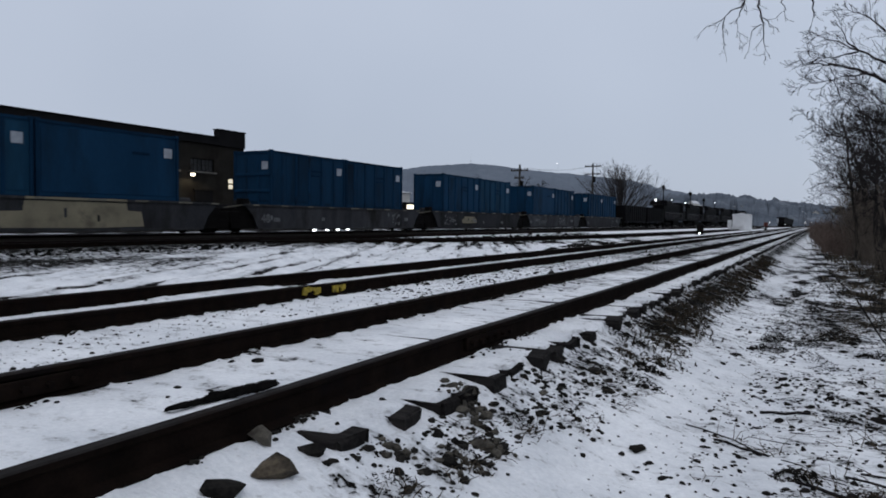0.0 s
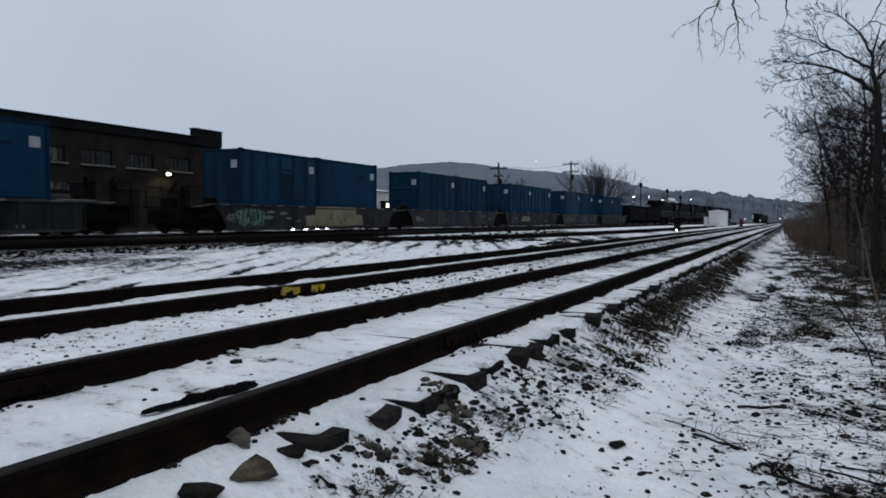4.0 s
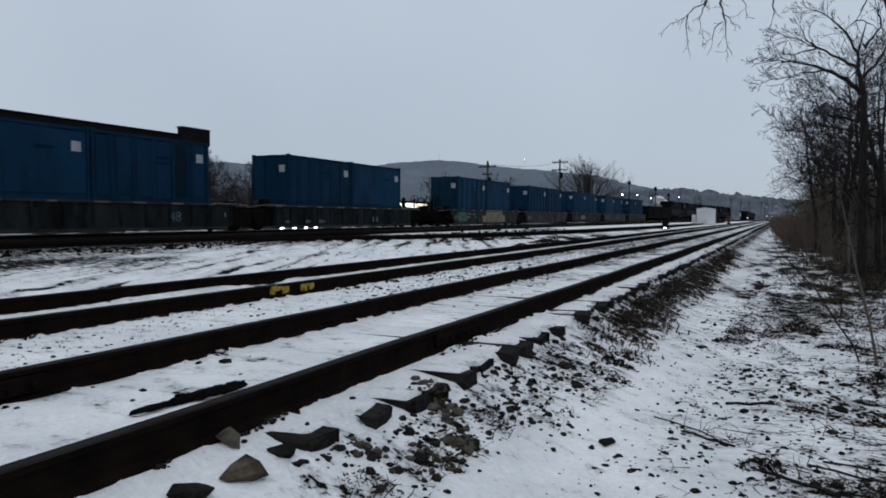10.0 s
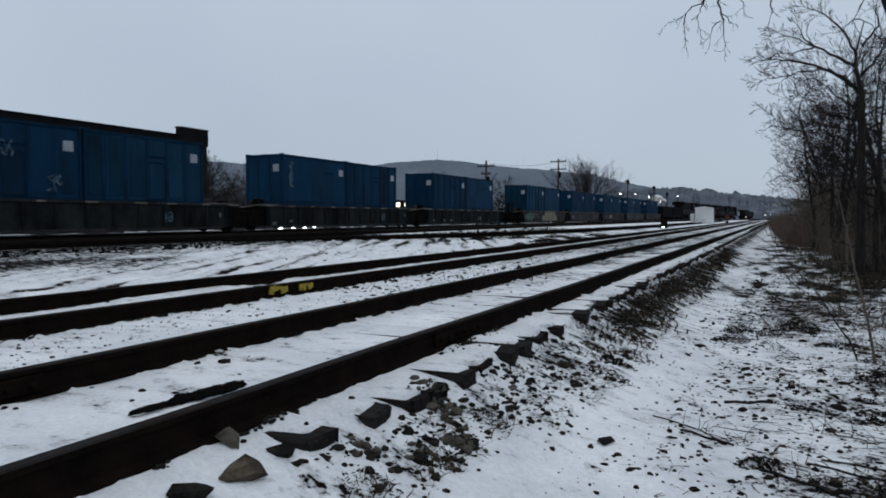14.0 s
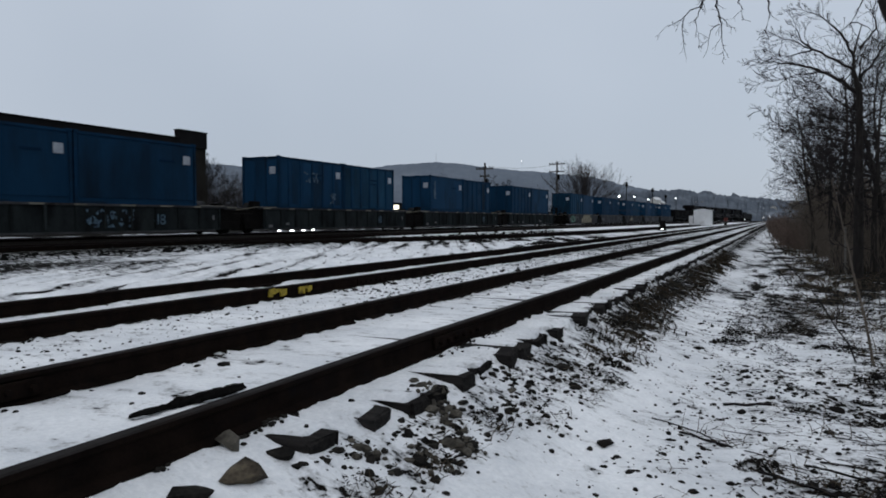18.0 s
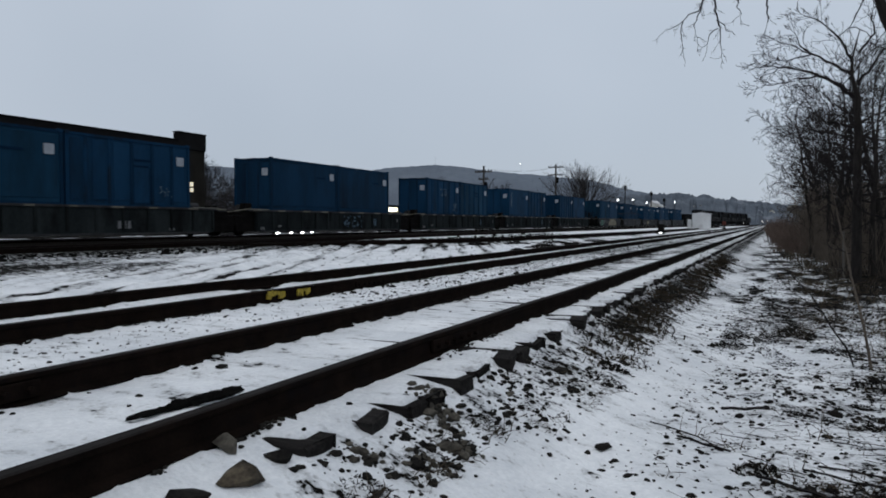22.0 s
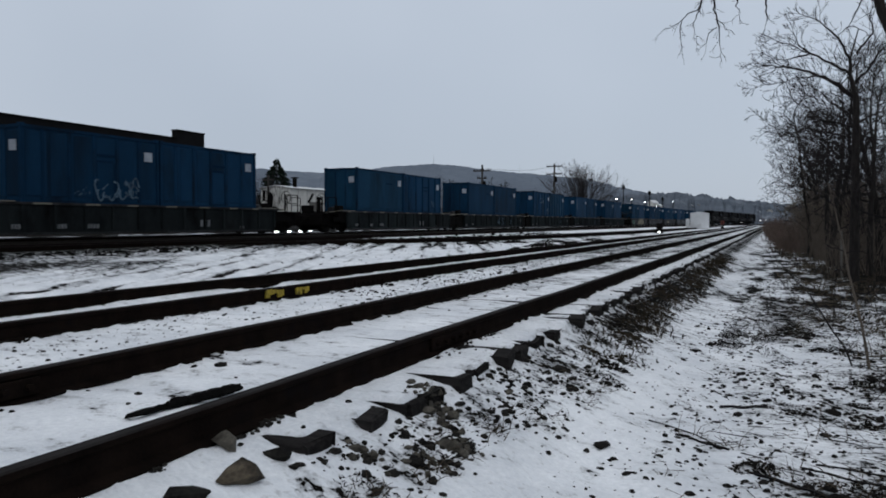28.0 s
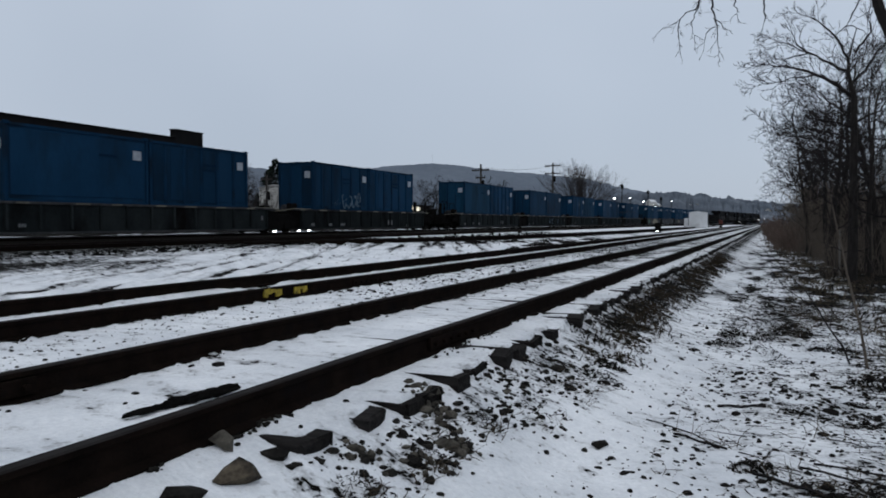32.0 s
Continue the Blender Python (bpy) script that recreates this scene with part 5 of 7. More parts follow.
def hanging_branches():
    """A tree that stands beside the camera; its limbs hang into view."""
    t = thing("overhanging_tree", "leafless tree with drooping twigs over the path", "tree", "bare trees beside the track", m=pose(3.3, 3.2, onground(3.3, 3.2)))
    r = random.Random(8)
    base = Vector((3.3, 3.2, onground(3.3, 3.2)))
    trunk, limbs = [], []
    p, rad = Vector((0, 0, -0.2)), 0.2
    for k in range(8):
        q = p + Vector((r.gauss(-0.04, 0.05), r.gauss(0.06, 0.05), 0.8))
        trunk.append((p, q, rad, rad * 0.87))
        p, rad = q, rad * 0.87
    top = trunk[-3][1]
    shoots = [((-0.62, 3.02), (-0.66, 2.87), (-0.82, 2.76), (-1.0, 2.68)), ((-0.82, 2.76), (-0.84, 2.62), (-0.81, 2.45)), ((-0.66, 2.87), (-0.72, 2.72), (-0.68, 2.52)),
              ((-0.55, 3.0), (-0.53, 2.78), (-0.49, 2.62), (-0.47, 2.32)), ((-0.51, 2.66), (-0.58, 2.6), (-0.62, 2.45)), ((-0.53, 2.74), (-0.46, 2.69), (-0.4, 2.6)),
              ((-0.36, 2.98), (-0.33, 2.76), (-0.3, 2.68)), ((-0.12, 3.0), (-0.1, 2.65), (-0.13, 2.54), (-0.1, 2.46)),
              ((0.72, 3.0), (0.6, 2.68), (0.54, 2.55), (0.6, 2.38)), ((0.54, 2.55), (0.66, 2.5), (0.78, 2.36)), ((0.54, 2.55), (0.47, 2.49), (0.38, 2.5))]
    depth_y = 7.0
    for k, knots in enumerate(shoots):
        p0 = Vector((knots[0][0], depth_y, knots[0][1])) - base
        if knots[0][1] > 2.95:
            # the bough that carries this shoot, arching over from the trunk
            last, n = top, 6
            for i in range(n):
                f = (i + 1) / n
                q = top.lerp(p0, f) + Vector((0, 0, 0.9 * math.sin(math.pi * f))) + Vector((r.gauss(0, 0.04), r.gauss(0, 0.04), r.gauss(0, 0.04))) * (f < 1)
                limbs.append((last, q, 0.05 * (1 - 0.78 * (i / n)), 0.05 * (1 - 0.78 * f)))
                last = q
        rad, p = 0.0125 if knots[0][1] > 2.95 else 0.007, p0
        stretch = sum(math.hypot(b[0] - a[0], b[1] - a[1]) for a, b in zip(knots, knots[1:]))
        done = 0.0
        for a, b in zip(knots, knots[1:]):
            n = max(2, int(math.hypot(b[0] - a[0], b[1] - a[1]) / 0.035))
            for i in range(n):
                f = (i + 1) / n
                q = Vector((a[0] + (b[0] - a[0]) * f + r.gauss(0, 0.006), depth_y + r.gauss(0, 0.02), a[1] + (b[1] - a[1]) * f + r.gauss(0, 0.006))) - base
                done += (q - p).length
                nr = max(0.0024, rad * (1 - 0.8 * min(1, done / stretch)))
                limbs.append((p, q, nr, nr * 0.95))
                if r.random() < 0.55:
                    u = ((q - p).normalized() * 0.8 + Vector((r.gauss(0, 0.6), r.gauss(0, 0.4), r.gauss(-0.1, 0.3)))).normalized()
                    grow(r, q, u, r.uniform(0.03, 0.085), 0.0026, 1, limbs, 2, 0.5, -0.05, 0.2)
                p = q
    o = new("trunk", limb_mesh("trunk", trunk, BARK))
    o.parent = t
    o = new("crown", limb_mesh("crown", limbs, TWIG, 0.0016))
    o.parent = t
    return t


hanging_branches()


def leaning_tree():
    """A young tree that leans in over the path from the right."""
    x0, y0 = 2.5, 7.7
    z0 = onground(x0, y0)
    t = thing("bare_tree", "slim leafless tree leaning over the path", "tree", "bare trees beside the track", m=pose(x0, y0, z0))
    r = random.Random(61)
    base = Vector((x0, y0, z0))
    pts = [Vector(p) - base for p in ((2.5, 7.7, z0 - 0.15), (2.05, 7.68, 0.5), (1.45, 7.66, 1.6), (1.02, 7.64, 2.4), (0.86, 7.62, 2.8), (0.76, 7.6, 3.15), (0.6, 7.62, 3.7), (0.3, 7.7, 4.5))]
    rads = (0.075, 0.065, 0.056, 0.05, 0.046, 0.042, 0.034, 0.02)
    trunk = [(a, b, ra, rb) for a, b, ra, rb in zip(pts, pts[1:], rads, rads[1:])]
    limbs = []
    for k in range(7):
        grow(r, pts[-1 - k % 3], Vector((r.gauss(-0.2, 0.6), r.gauss(0, 0.6), 0.7)).normalized(), 0.8, 0.014, 2, limbs, 2, 0.6, 0.1, 0.2)
    for nm, sg, mt in (("trunk", trunk, BARK), ("crown", limbs, TWIG)):
        o = new(nm, limb_mesh(nm, sg, mt, 0.002))
        o.parent = t
    return t


leaning_tree()


def reaching_tree(x, y):
    """A forked tree whose long limbs reach out level over the path, each a line of knots (x, z) from the trunk outwards."""
    z0 = onground(x, y)
    t = thing("bare_tree", "leafless forked tree with long level limbs over the path", "tree", "bare trees beside the track", m=pose(x, y, z0))
    r = random.Random(88)
    base = Vector((x, y, z0))
    trunk, limbs = [], []
    knots = ((x, z0 - 0.15), (x - 0.02, 1.2), (x - 0.04, 2.6), (x - 0.06, 3.9), (x - 0.2, 4.5), (x - 0.2, 4.9), (x - 0.05, 5.6))
    rads = (0.12, 0.10, 0.088, 0.072, 0.045, 0.026, 0.01)
    for k in range(6):
        trunk.append((Vector((knots[k][0], y, knots[k][1])) - base, Vector((knots[k + 1][0], y, knots[k + 1][1])) - base, rads[k], rads[k + 1]))
    boughs = [(0.055, 0.4, ((1.76, 3.9), (1.07, 4.48), (0.57, 4.74), (0.0, 4.9), (-0.56, 5.05))),
              (0.036, -0.3, ((1.62, 4.5), (1.31, 4.74), (0.69, 5.1), (0.18, 5.36), (-0.3, 5.5))),
              (0.034, 0.2, ((1.62, 4.8), (1.48, 5.2), (1.23, 5.57), (0.86, 5.95), (0.35, 6.2))),
              (0.030, 0.5, ((1.4, 4.3), (0.83, 4.55), (0.2, 4.52), (-0.62, 4.4))),
              (0.030, -0.5, ((1.76, 3.2), (0.97, 3.45), (0.4, 3.91), (0.15, 4.3))),
              (0.030, 0.6, ((1.77, 2.92), (0.73, 3.26), (0.22, 3.15), (-0.45, 3.7))),
              (0.028, -0.2, ((1.78, 2.58), (1.11, 2.89), (0.61, 2.98), (-0.2, 3.2))),
              (0.026, 0.1, ((0.72, 5.08), (0.5, 5.3), (0.3, 5.75))),
              (0.022, 0.0, ((0.72, 5.08), (0.2, 4.98), (-0.35, 5.02))),
              (0.034, -0.4, ((1.7, 4.2), (2.2, 4.9), (2.6, 5.4), (2.9, 6.2))),
              (0.030, 0.4, ((1.75, 5.0), (2.1, 5.5), (2.0, 6.0), (2.3, 6.5))),
              (0.026, -0.6, ((1.78, 3.5), (1.2, 3.8), (0.9, 4.1), (0.6, 4.2))),
              (0.030, 0.3, ((1.78, 3.3), (2.3, 3.6), (2.7, 4.2), (3.1, 4.5)))]
    for rr, deep, pts in boughs:
        stretch = sum(math.hypot(b[0] - a[0], b[1] - a[1]) for a, b in zip(pts, pts[1:]))
        done, p = 0.0, Vector((pts[0][0], y, pts[0][1])) - base
        for a, b in zip(pts, pts[1:]):
            n = max(3, int(math.hypot(b[0] - a[0], b[1] - a[1]) / 0.14))
            for i in range(n):
                f = (i + 1) / n
                so = min(1.0, done / stretch)
                q = Vector((a[0] + (b[0] - a[0]) * f + r.gauss(0, 0.015), y + deep * so + r.gauss(0, 0.03), a[1] + (b[1] - a[1]) * f + r.gauss(0, 0.02))) - base
                limbs.append((p, q, rr * (1 - 0.82 * so), rr * (1 - 0.82 * min(1, so + 0.05))))
                done += (q - p).length
                if so > 0.12:
                    for _ in range(1 if so < 0.5 else 2):
                        along = (q - p).normalized()
                        u = (along * 0.9 + Vector((r.gauss(-0.1, 0.35), r.gauss(0, 0.5), r.gauss(0.12, 0.5)))).normalized()
                        grow(r, q, u, r.uniform(0.2, 0.5) * (1.2 - 0.7 * so), 0.008, 2, limbs, 2, 0.5, 0.08, 0.14)
                p = q
    for nm, sg, mt in (("trunk", trunk, BARK), ("crown", limbs, TWIG)):
        o = new(nm, limb_mesh(nm, sg, mt, 0.0044))
        o.parent = t
    return t


reaching_tree(1.82, 20)

# a leaning sapling at the path's edge
t = thing("sapling", "thin leaning sapling with a few bare twigs", "tree", m=pose(0.94, 8.46, onground(0.94, 8.46)))
r = random.Random(31)
segs, tw, p = [], [], Vector((0, 0, -0.05))
for k in range(8):
    q = p + Vector((-0.045 - 0.012 * (k > 3) + r.gauss(0, 0.01), 0.02, 0.25))
    segs.append((p, q, 0.019 - 0.0016 * k, 0.0174 - 0.0016 * k))
    if k > 1:
        for _ in range(2):
            grow(r, q, Vector((r.gauss(0, 1), r.gauss(0, 1), 0.6)).normalized(), 0.22, 0.006, 1, tw, 2, 0.7, 0.1, 0.25)
    p = q
for nm, sg, mt in (("trunk", segs, BRUSH), ("crown", tw, TWIG)):
    o = new(nm, limb_mesh(nm, sg, mt, 0.003))
    if nm == "crown":
        o["kind"] = "stuff"
    o.parent = t
t2 = thing("sapling", "thin forked sapling beside a stick", "tree", m=pose(0.8, 8.7, onground(0.8, 8.7)))
segs = []
grow(r, Vector((0, 0, -0.03)), Vector((-0.35, 0, 1)).normalized(), 0.9, 0.012, 2, segs, 2, 0.5, 0.2, 0.12)
o = new("trunk", limb_mesh("trunk", segs, TWIG, 0.003))
o.parent = t2

# ---- buildings and yard beyond the train ----
def brick_building():
    """A long two-storey brick works building with a row of wide upper windows and a raised end bay."""
    b = thing("brick_building", "long dark brown brick building with pale sills", "building", m=pose(-42, 0, 0.1))
    sills = [(31.1 - 3.52 * k, 33.65 - 3.52 * k) for k in range(-2, 6)]
    y0, y1, top = 11.0, 43.8, 7.06
    holes = [(a + 0.1, c - 0.1) for a, c in sills][::-1]
    bm = B()
    box(bm, -0.35, 0, y0, y1, 0.0, 4.33)
    box(bm, -0.35, 0, y0, y1, 5.32, top)
    last = y0
    for a, c in holes:
        box(bm, -0.35, 0, last, a, 4.33, 5.32)
        last = c
    box(bm, -0.35, 0, last, y1, 4.33, 5.32)
    part("wall", bm, BRICK, b)
    bm = B()
    box(bm, -16, -0.35, y0, y0 + 0.35, 0, top)
    box(bm, -16, -0.35, y1 - 0.35, y1, 0, top)
    box(bm, -16, -15.65, y0 + 0.35, y1 - 0.35, 0, top)
    part("wall", bm, BRICK, b)
    bm = B()
    box(bm, -15.6, -0.1, y0, y1 - 2.9, top - 0.3, top)
    part("roof", bm, COPING, b)
    bm = B()
    box(bm, -0.5, 0.22, y0 - 0.1, y1 - 2.9, top, top + 0.1, 0.02)
    box(bm, -0.1, 0.16, y0 - 0.1, y1 - 2.9, top - 0.55, top)
    part("cornice", bm, COPING, b)
    bm = B()
    box(bm, -0.4, 0.15, y1 - 2.88, y1 + 0.02, top - 0.6, top + 0.66, 0.02)
    part("parapet", bm, COPING, b)
    bm = B()
    box(bm, -0.45, 0.2, y1 - 2.95, y1 + 0.08, top + 0.66, top + 0.74, 0.02)
    part("coping", bm, COPING, b)
    for n_w, (a, c) in enumerate(holes):
        bm = B()
        box(bm, -0.05, 0.16, a - 0.12, c + 0.12, 4.2, 4.33, 0.015)
        part("sill", bm, SILL, b)
        bm = B()
        for z in (4.34, 5.27):
            box(bm, -0.2, -0.12, a, c, z, z + 0.05)
        for y in (a, (a + c) / 2 - 0.03, c - 0.06):
            box(bm, -0.2, -0.12, y, y + 0.06, 4.39, 5.27)
        w = part("window", bm, COPING, b)
        n = 6
        for i in range(n):
            u, v = a + (c - a) * i / n, a + (c - a) * (i + 1) / n
            for z in (4.4, 4.84):
                bm = B()
                box(bm, -0.18, -0.16, u + 0.03, v - 0.03, z, z + 0.41)
                boarded = n_w == 4 and i in (2, 3, 4) or n_w == 2 and i == 1
                part("pane", bm, BOARD if boarded else PANE, w, "boarded pane" if boarded else "")
    # openings and lit things at the lower storey
    bm = B()
    box(bm, 0.0, 0.05, 28.6, 30.3, 2.5, 3.1, 0.01)
    f = part("window", bm, COPING, b, "low dusty window")
    for k in range(3):
        bm = B()
        box(bm, 0.05, 0.06, 28.66 + 0.55 * k, 29.14 + 0.55 * k, 2.56, 3.04)
        part("pane", bm, BOARD, f)
    bm = B()
    box(bm, -0.02, 0.03, 42.0, 42.55, 3.1, 3.95, 0.01)
    f = part("window", bm, COPING, b, "small lit window")
    for z in (3.14, 3.58):
        bm = B()
        box(bm, 0.03, 0.04, 42.05, 42.5, z, z + 0.33)
        part("pane", bm, LITWIN, f, "lit pane")
    for y, w, z in ((24.5, 2.4, 2.9), (30.3, 1.4, 3.0), (33.5, 2.2, 2.8), (38.6, 1.8, 2.9)):
        bm = B()
        box(bm, 0.0, 0.06, y, y + w, 0.0, z, 0.02)
        d = part("door", bm, COPING, b, "dark loading door")
        bm = B()
        box(bm, 0.0, 0.12, y - 0.15, y + w + 0.15, z, z + 0.12, 0.01)
        part("lintel", bm, BRICK, d)
    # wall lamp on a bracket
    bm = B()
    rod(bm, (0, 37.9, 4.15), (0.5, 37.9, 4.2), 0.03)
    box(bm, 0.4, 0.75, 37.65, 38.15, 4.1, 4.2, 0.03)
    lamp = part("wall_lamp", bm, IRON, b)
    bm = B()
    box(bm, 0.45, 0.72, 37.76, 38.04, 3.92, 4.1, 0.05)
    part("lens", bm, WARM, lamp, "bright warm lamp lens")
    return b


brick_building()
wl1 = new("wall_lamp_light", bpy.data.lights.new("wall_lamp_light", "SPOT"))
wl1.data.energy, wl1.data.color, wl1.data.spot_size, wl1.data.shadow_soft_size = 60, (1.0, 0.86, 0.55), radians(150), 0.15
wl1.matrix_world = look((-41.0, 37.9, 3.95), (-41.6, 37.9, 0.0))


def white_building():
    b = thing("white_building", "long low white metal building", "building", m=pose(-60, 0, 0.2))
    bm = B()
    prism(bm, [(-5, 0), (-5, 5.15), (-2.5, 5.5), (0, 5.15), (0, 0)], 78.8, 100.8)
    part("wall", bm, WHITE, b)
    bm = B()
    prism(bm, [(0.25, 5.13), (0.25, 5.22), (-2.5, 5.62), (-5.2, 5.22), (-5.2, 5.13), (-2.5, 5.51)], 78.6, 101.0)
    part("roof", bm, SHED, b)
    for k in range(8):
        bm = B()
        y = 80.6 + 2.1 * k
        box(bm, 0.0, 0.03, y, y + 0.05, 0.3, 5.1)
        part("panel_seam", bm, SILL, b)
    bm = B()
    rod(bm, (-1.6, 82.0, 5.2), (-1.6, 82.0, 6.7), 0.3, n=10)
    box(bm, -2.0, -1.2, 81.6, 82.4, 6.7, 6.85, 0.02)
    part("chimney", bm, IRON, b)
    for y in (83.2, 91.8):
        bm = B()
        box(bm, 0, 0.05, y, y + 3, 0, 3.4, 0.02)
        part("door", bm, SILL, b, "closed roller door")
    return b


white_building()


def depot():
    b = thing("depot_building", "low dark depot with lit bays", "building", m=pose(-59.2, 0, 0.2))
    bm = B()
    prism(bm, [(-0.7, 0), (-0.7, 3.4), (0, 3.4), (0, 0)], 98.2, 101.05)
    prism(bm, [(-14, 0), (-14, 3.4), (0, 3.4), (0, 0)], 101.1, 122.0)
    part("wall", bm, BRICK, b)
    bm = B()
    box(bm, -0.7, 0.3, 98.0, 101.1, 3.4, 3.6)
    box(bm, -14.2, 0.3, 101.12, 122.2, 3.4, 3.6)
    part("roof", bm, COPING, b)
    for y0, y1 in ((98.6, 101.2), (101.4, 104.0), (104.2, 107.2), (108.9, 111.4), (111.6, 114.2), (114.4, 116.9)):
        bm = B()
        box(bm, 0, 0.06, y0, y1, 2.45, 3.2)
        part("bay_window", bm, LITSTRIP, b, "brightly lit bay window")
    return b


depot()


def utility_pole(x, y, top, arms):
    p = thing("utility_pole", "weathered wooden utility pole with crossarms", "pole", "utility poles", m=pose(x, y, 0.1))
    bm = B()
    rod(bm, (0, 0, -0.3), (0, 0, top), 0.19, 0.13, 10)
    part("shaft", bm, POLE, p)
    for z, w in arms:
        bm = B()
        box(bm, -w, w, -0.16, -0.04, z - 0.09, z + 0.09, 0.01)
        arm = part("crossarm", bm, POLE, p)
        for k in range(6):
            if k in (2, 3) and w < 1:
                continue
            u = -w + 0.1 + (2 * w - 0.2) * k / 5
            bm = B()
            rod(bm, (u, -0.1, z + 0.09), (u, -0.1, z + 0.3), 0.05, 0.04, 6)
            part("insulator", bm, IRON, arm)
    bm = B()
    rod(bm, (0.28, 0, top - 3.2), (0.28, 0, top - 2.2), 0.2, n=10)
    part("transformer", bm, IRON, p)
    return p


utility_pole(-35.7, 88.7, 8.4, ((7.6, 1.25), (6.6, 0.7)))
utility_pole(-34.0, 117.3, 10.7, ((10.2, 1.35), (8.9, 1.35)))
utility_pole(-58.6, 72.5, 6.6, ((6.0, 0.9),))
for a, b, s in (((-35.7, 88.7, 8.0), (-34.0, 117.3, 10.4), 0), ((-35.0, 88.7, 8.0), (-33.2, 117.3, 10.4), 0)):
    pts = [Vector(a).lerp(Vector(b), k / 10) - Vector((0, 0, 0.5 * math.sin(math.pi * k / 10))) for k in range(11)]
    tagged(new("overhead_wire", limb_mesh("overhead_wire", [(p, q, 0.012, 0.012) for p, q in zip(pts, pts[1:])], IRON, 0.012)), "thin black wire between the poles", "wire")

for k, (x, y, z, s) in enumerate(((-30.4, 152, 5.7, 0.18), (-29.3, 163.7, 6.0, 0.11), (-28.2, 175.4, 5.6, 0.14), (-27.2, 187, 4.7, 0.11), (-32.5, 262, 8.2, 0.15))):
    p = thing("yard_lamp", "lit floodlight on a tall yard mast", "street lamp", "yard lamps", m=pose(x, y, 0.1))
    bm = B()
    rod(bm, (0, 0, -0.2), (0, 0, z + 0.25), 0.11, 0.07, 8)
    part("mast", bm, IRON, p)
    bm = B()
    box(bm, -0.3, 0.3, -0.35, -0.1, z - 0.1, z + 0.3, 0.03)
    h = part("lamp_head", bm, IRON, p)
    bm = B()
    bmesh.ops.create_icosphere(bm, subdivisions=2, radius=s, matrix=Matrix.Translation((0, -0.4, z)))
    part("lens", bm, COOL, h, "glowing white lens", smooth=True)
for x, y, z in ((-29.9, 157, 9.0), (-27.3, 176, 8.4), (-27, 196, 7.5)):
    p = thing("yard_mast", "thin dark signal mast in the yard", "mast", "yard masts", m=pose(x, y, 0.1))
    bm = B()
    rod(bm, (0, 0, -0.2), (0, 0, z), 0.13, 0.09, 8)
    part("shaft", bm, IRON, p)
    bm = B()
    box(bm, -0.3, 0.3, -0.2, 0.2, z - 1.0, z - 0.2, 0.03)
    part("signal_head", bm, IRON, p)

# a wide bare tree behind the poles, brush and a fir by the white building
def fan_tree(x, y, h, half):
    """A broad crown of many rising limbs from a short trunk."""
    t = thing("bare_tree", "broad leafless tree with a rounded crown", "tree", "trees beyond the train", m=pose(x, y, 0.1))
    r = random.Random(301)
    trunk, limbs = [(Vector((0, 0, -0.2)), Vector((0, 0, 1.6)), 0.5, 0.4)], []
    for k in range(44):
        a, up = 2.399 * k, 0.22 + 1.33 * ((k + 0.5) / 44) ** 0.95
        reach = 0.52 / math.hypot(math.cos(up) / half, math.sin(up) / (h - 1.5)) * r.uniform(0.9, 1.05)
        d = Vector((math.cos(a) * math.cos(up), math.sin(a) * math.cos(up), math.sin(up)))
        grow(r, Vector((0, 0, 1.3 + 0.02 * k)), d, reach, 0.11, 3, limbs, 2, 0.34, 0.1, 0.07, 0.6, 0.7)
    for nm, sg, mt, th in (("trunk", trunk, BARK, 0.02), ("crown", limbs, FARTWIG, 0.015)):
        o = new(nm, limb_mesh(nm, sg, mt, th))
        o.parent = t
    return t


fan_tree(-30.3, 121.6, 9.2, 9.6)
for k, (x, y, h) in enumerate(((-41, 104, 7.3), (-39.3, 106, 6.4), (-43, 101, 6.2), (-57.5, 60.5, 7.6), (-56, 65, 6.6), (-62, 70, 6.2), (-50, 104, 7.6), (-53, 107, 7.2), (-47, 103, 6.8), (-66, 64, 7.8), (-60, 62, 7.4), (-64, 68, 7.6), (-69, 71, 8.0))):
    bare_tree(310 + k, h, 0.16, 4, (0, 0), 0.1, 0.8, "leafless bushy tree beyond the railway yard", 0.011, "trees beyond the train", reach=0.5, m=pose(x, y, 0.2))


thicket("far_thicket", "grey-brown leafless thicket beyond the railway yard", [(x + dx, y, 1.4) for x, y in ((-57, 60), (-60, 63), (-58, 66), (-64, 66), (-62, 71), (-68, 70)) for dx in (0.0, 2.5)], 26, 7.4, FARTWIG, 16, 0.016, 0.6, -90)


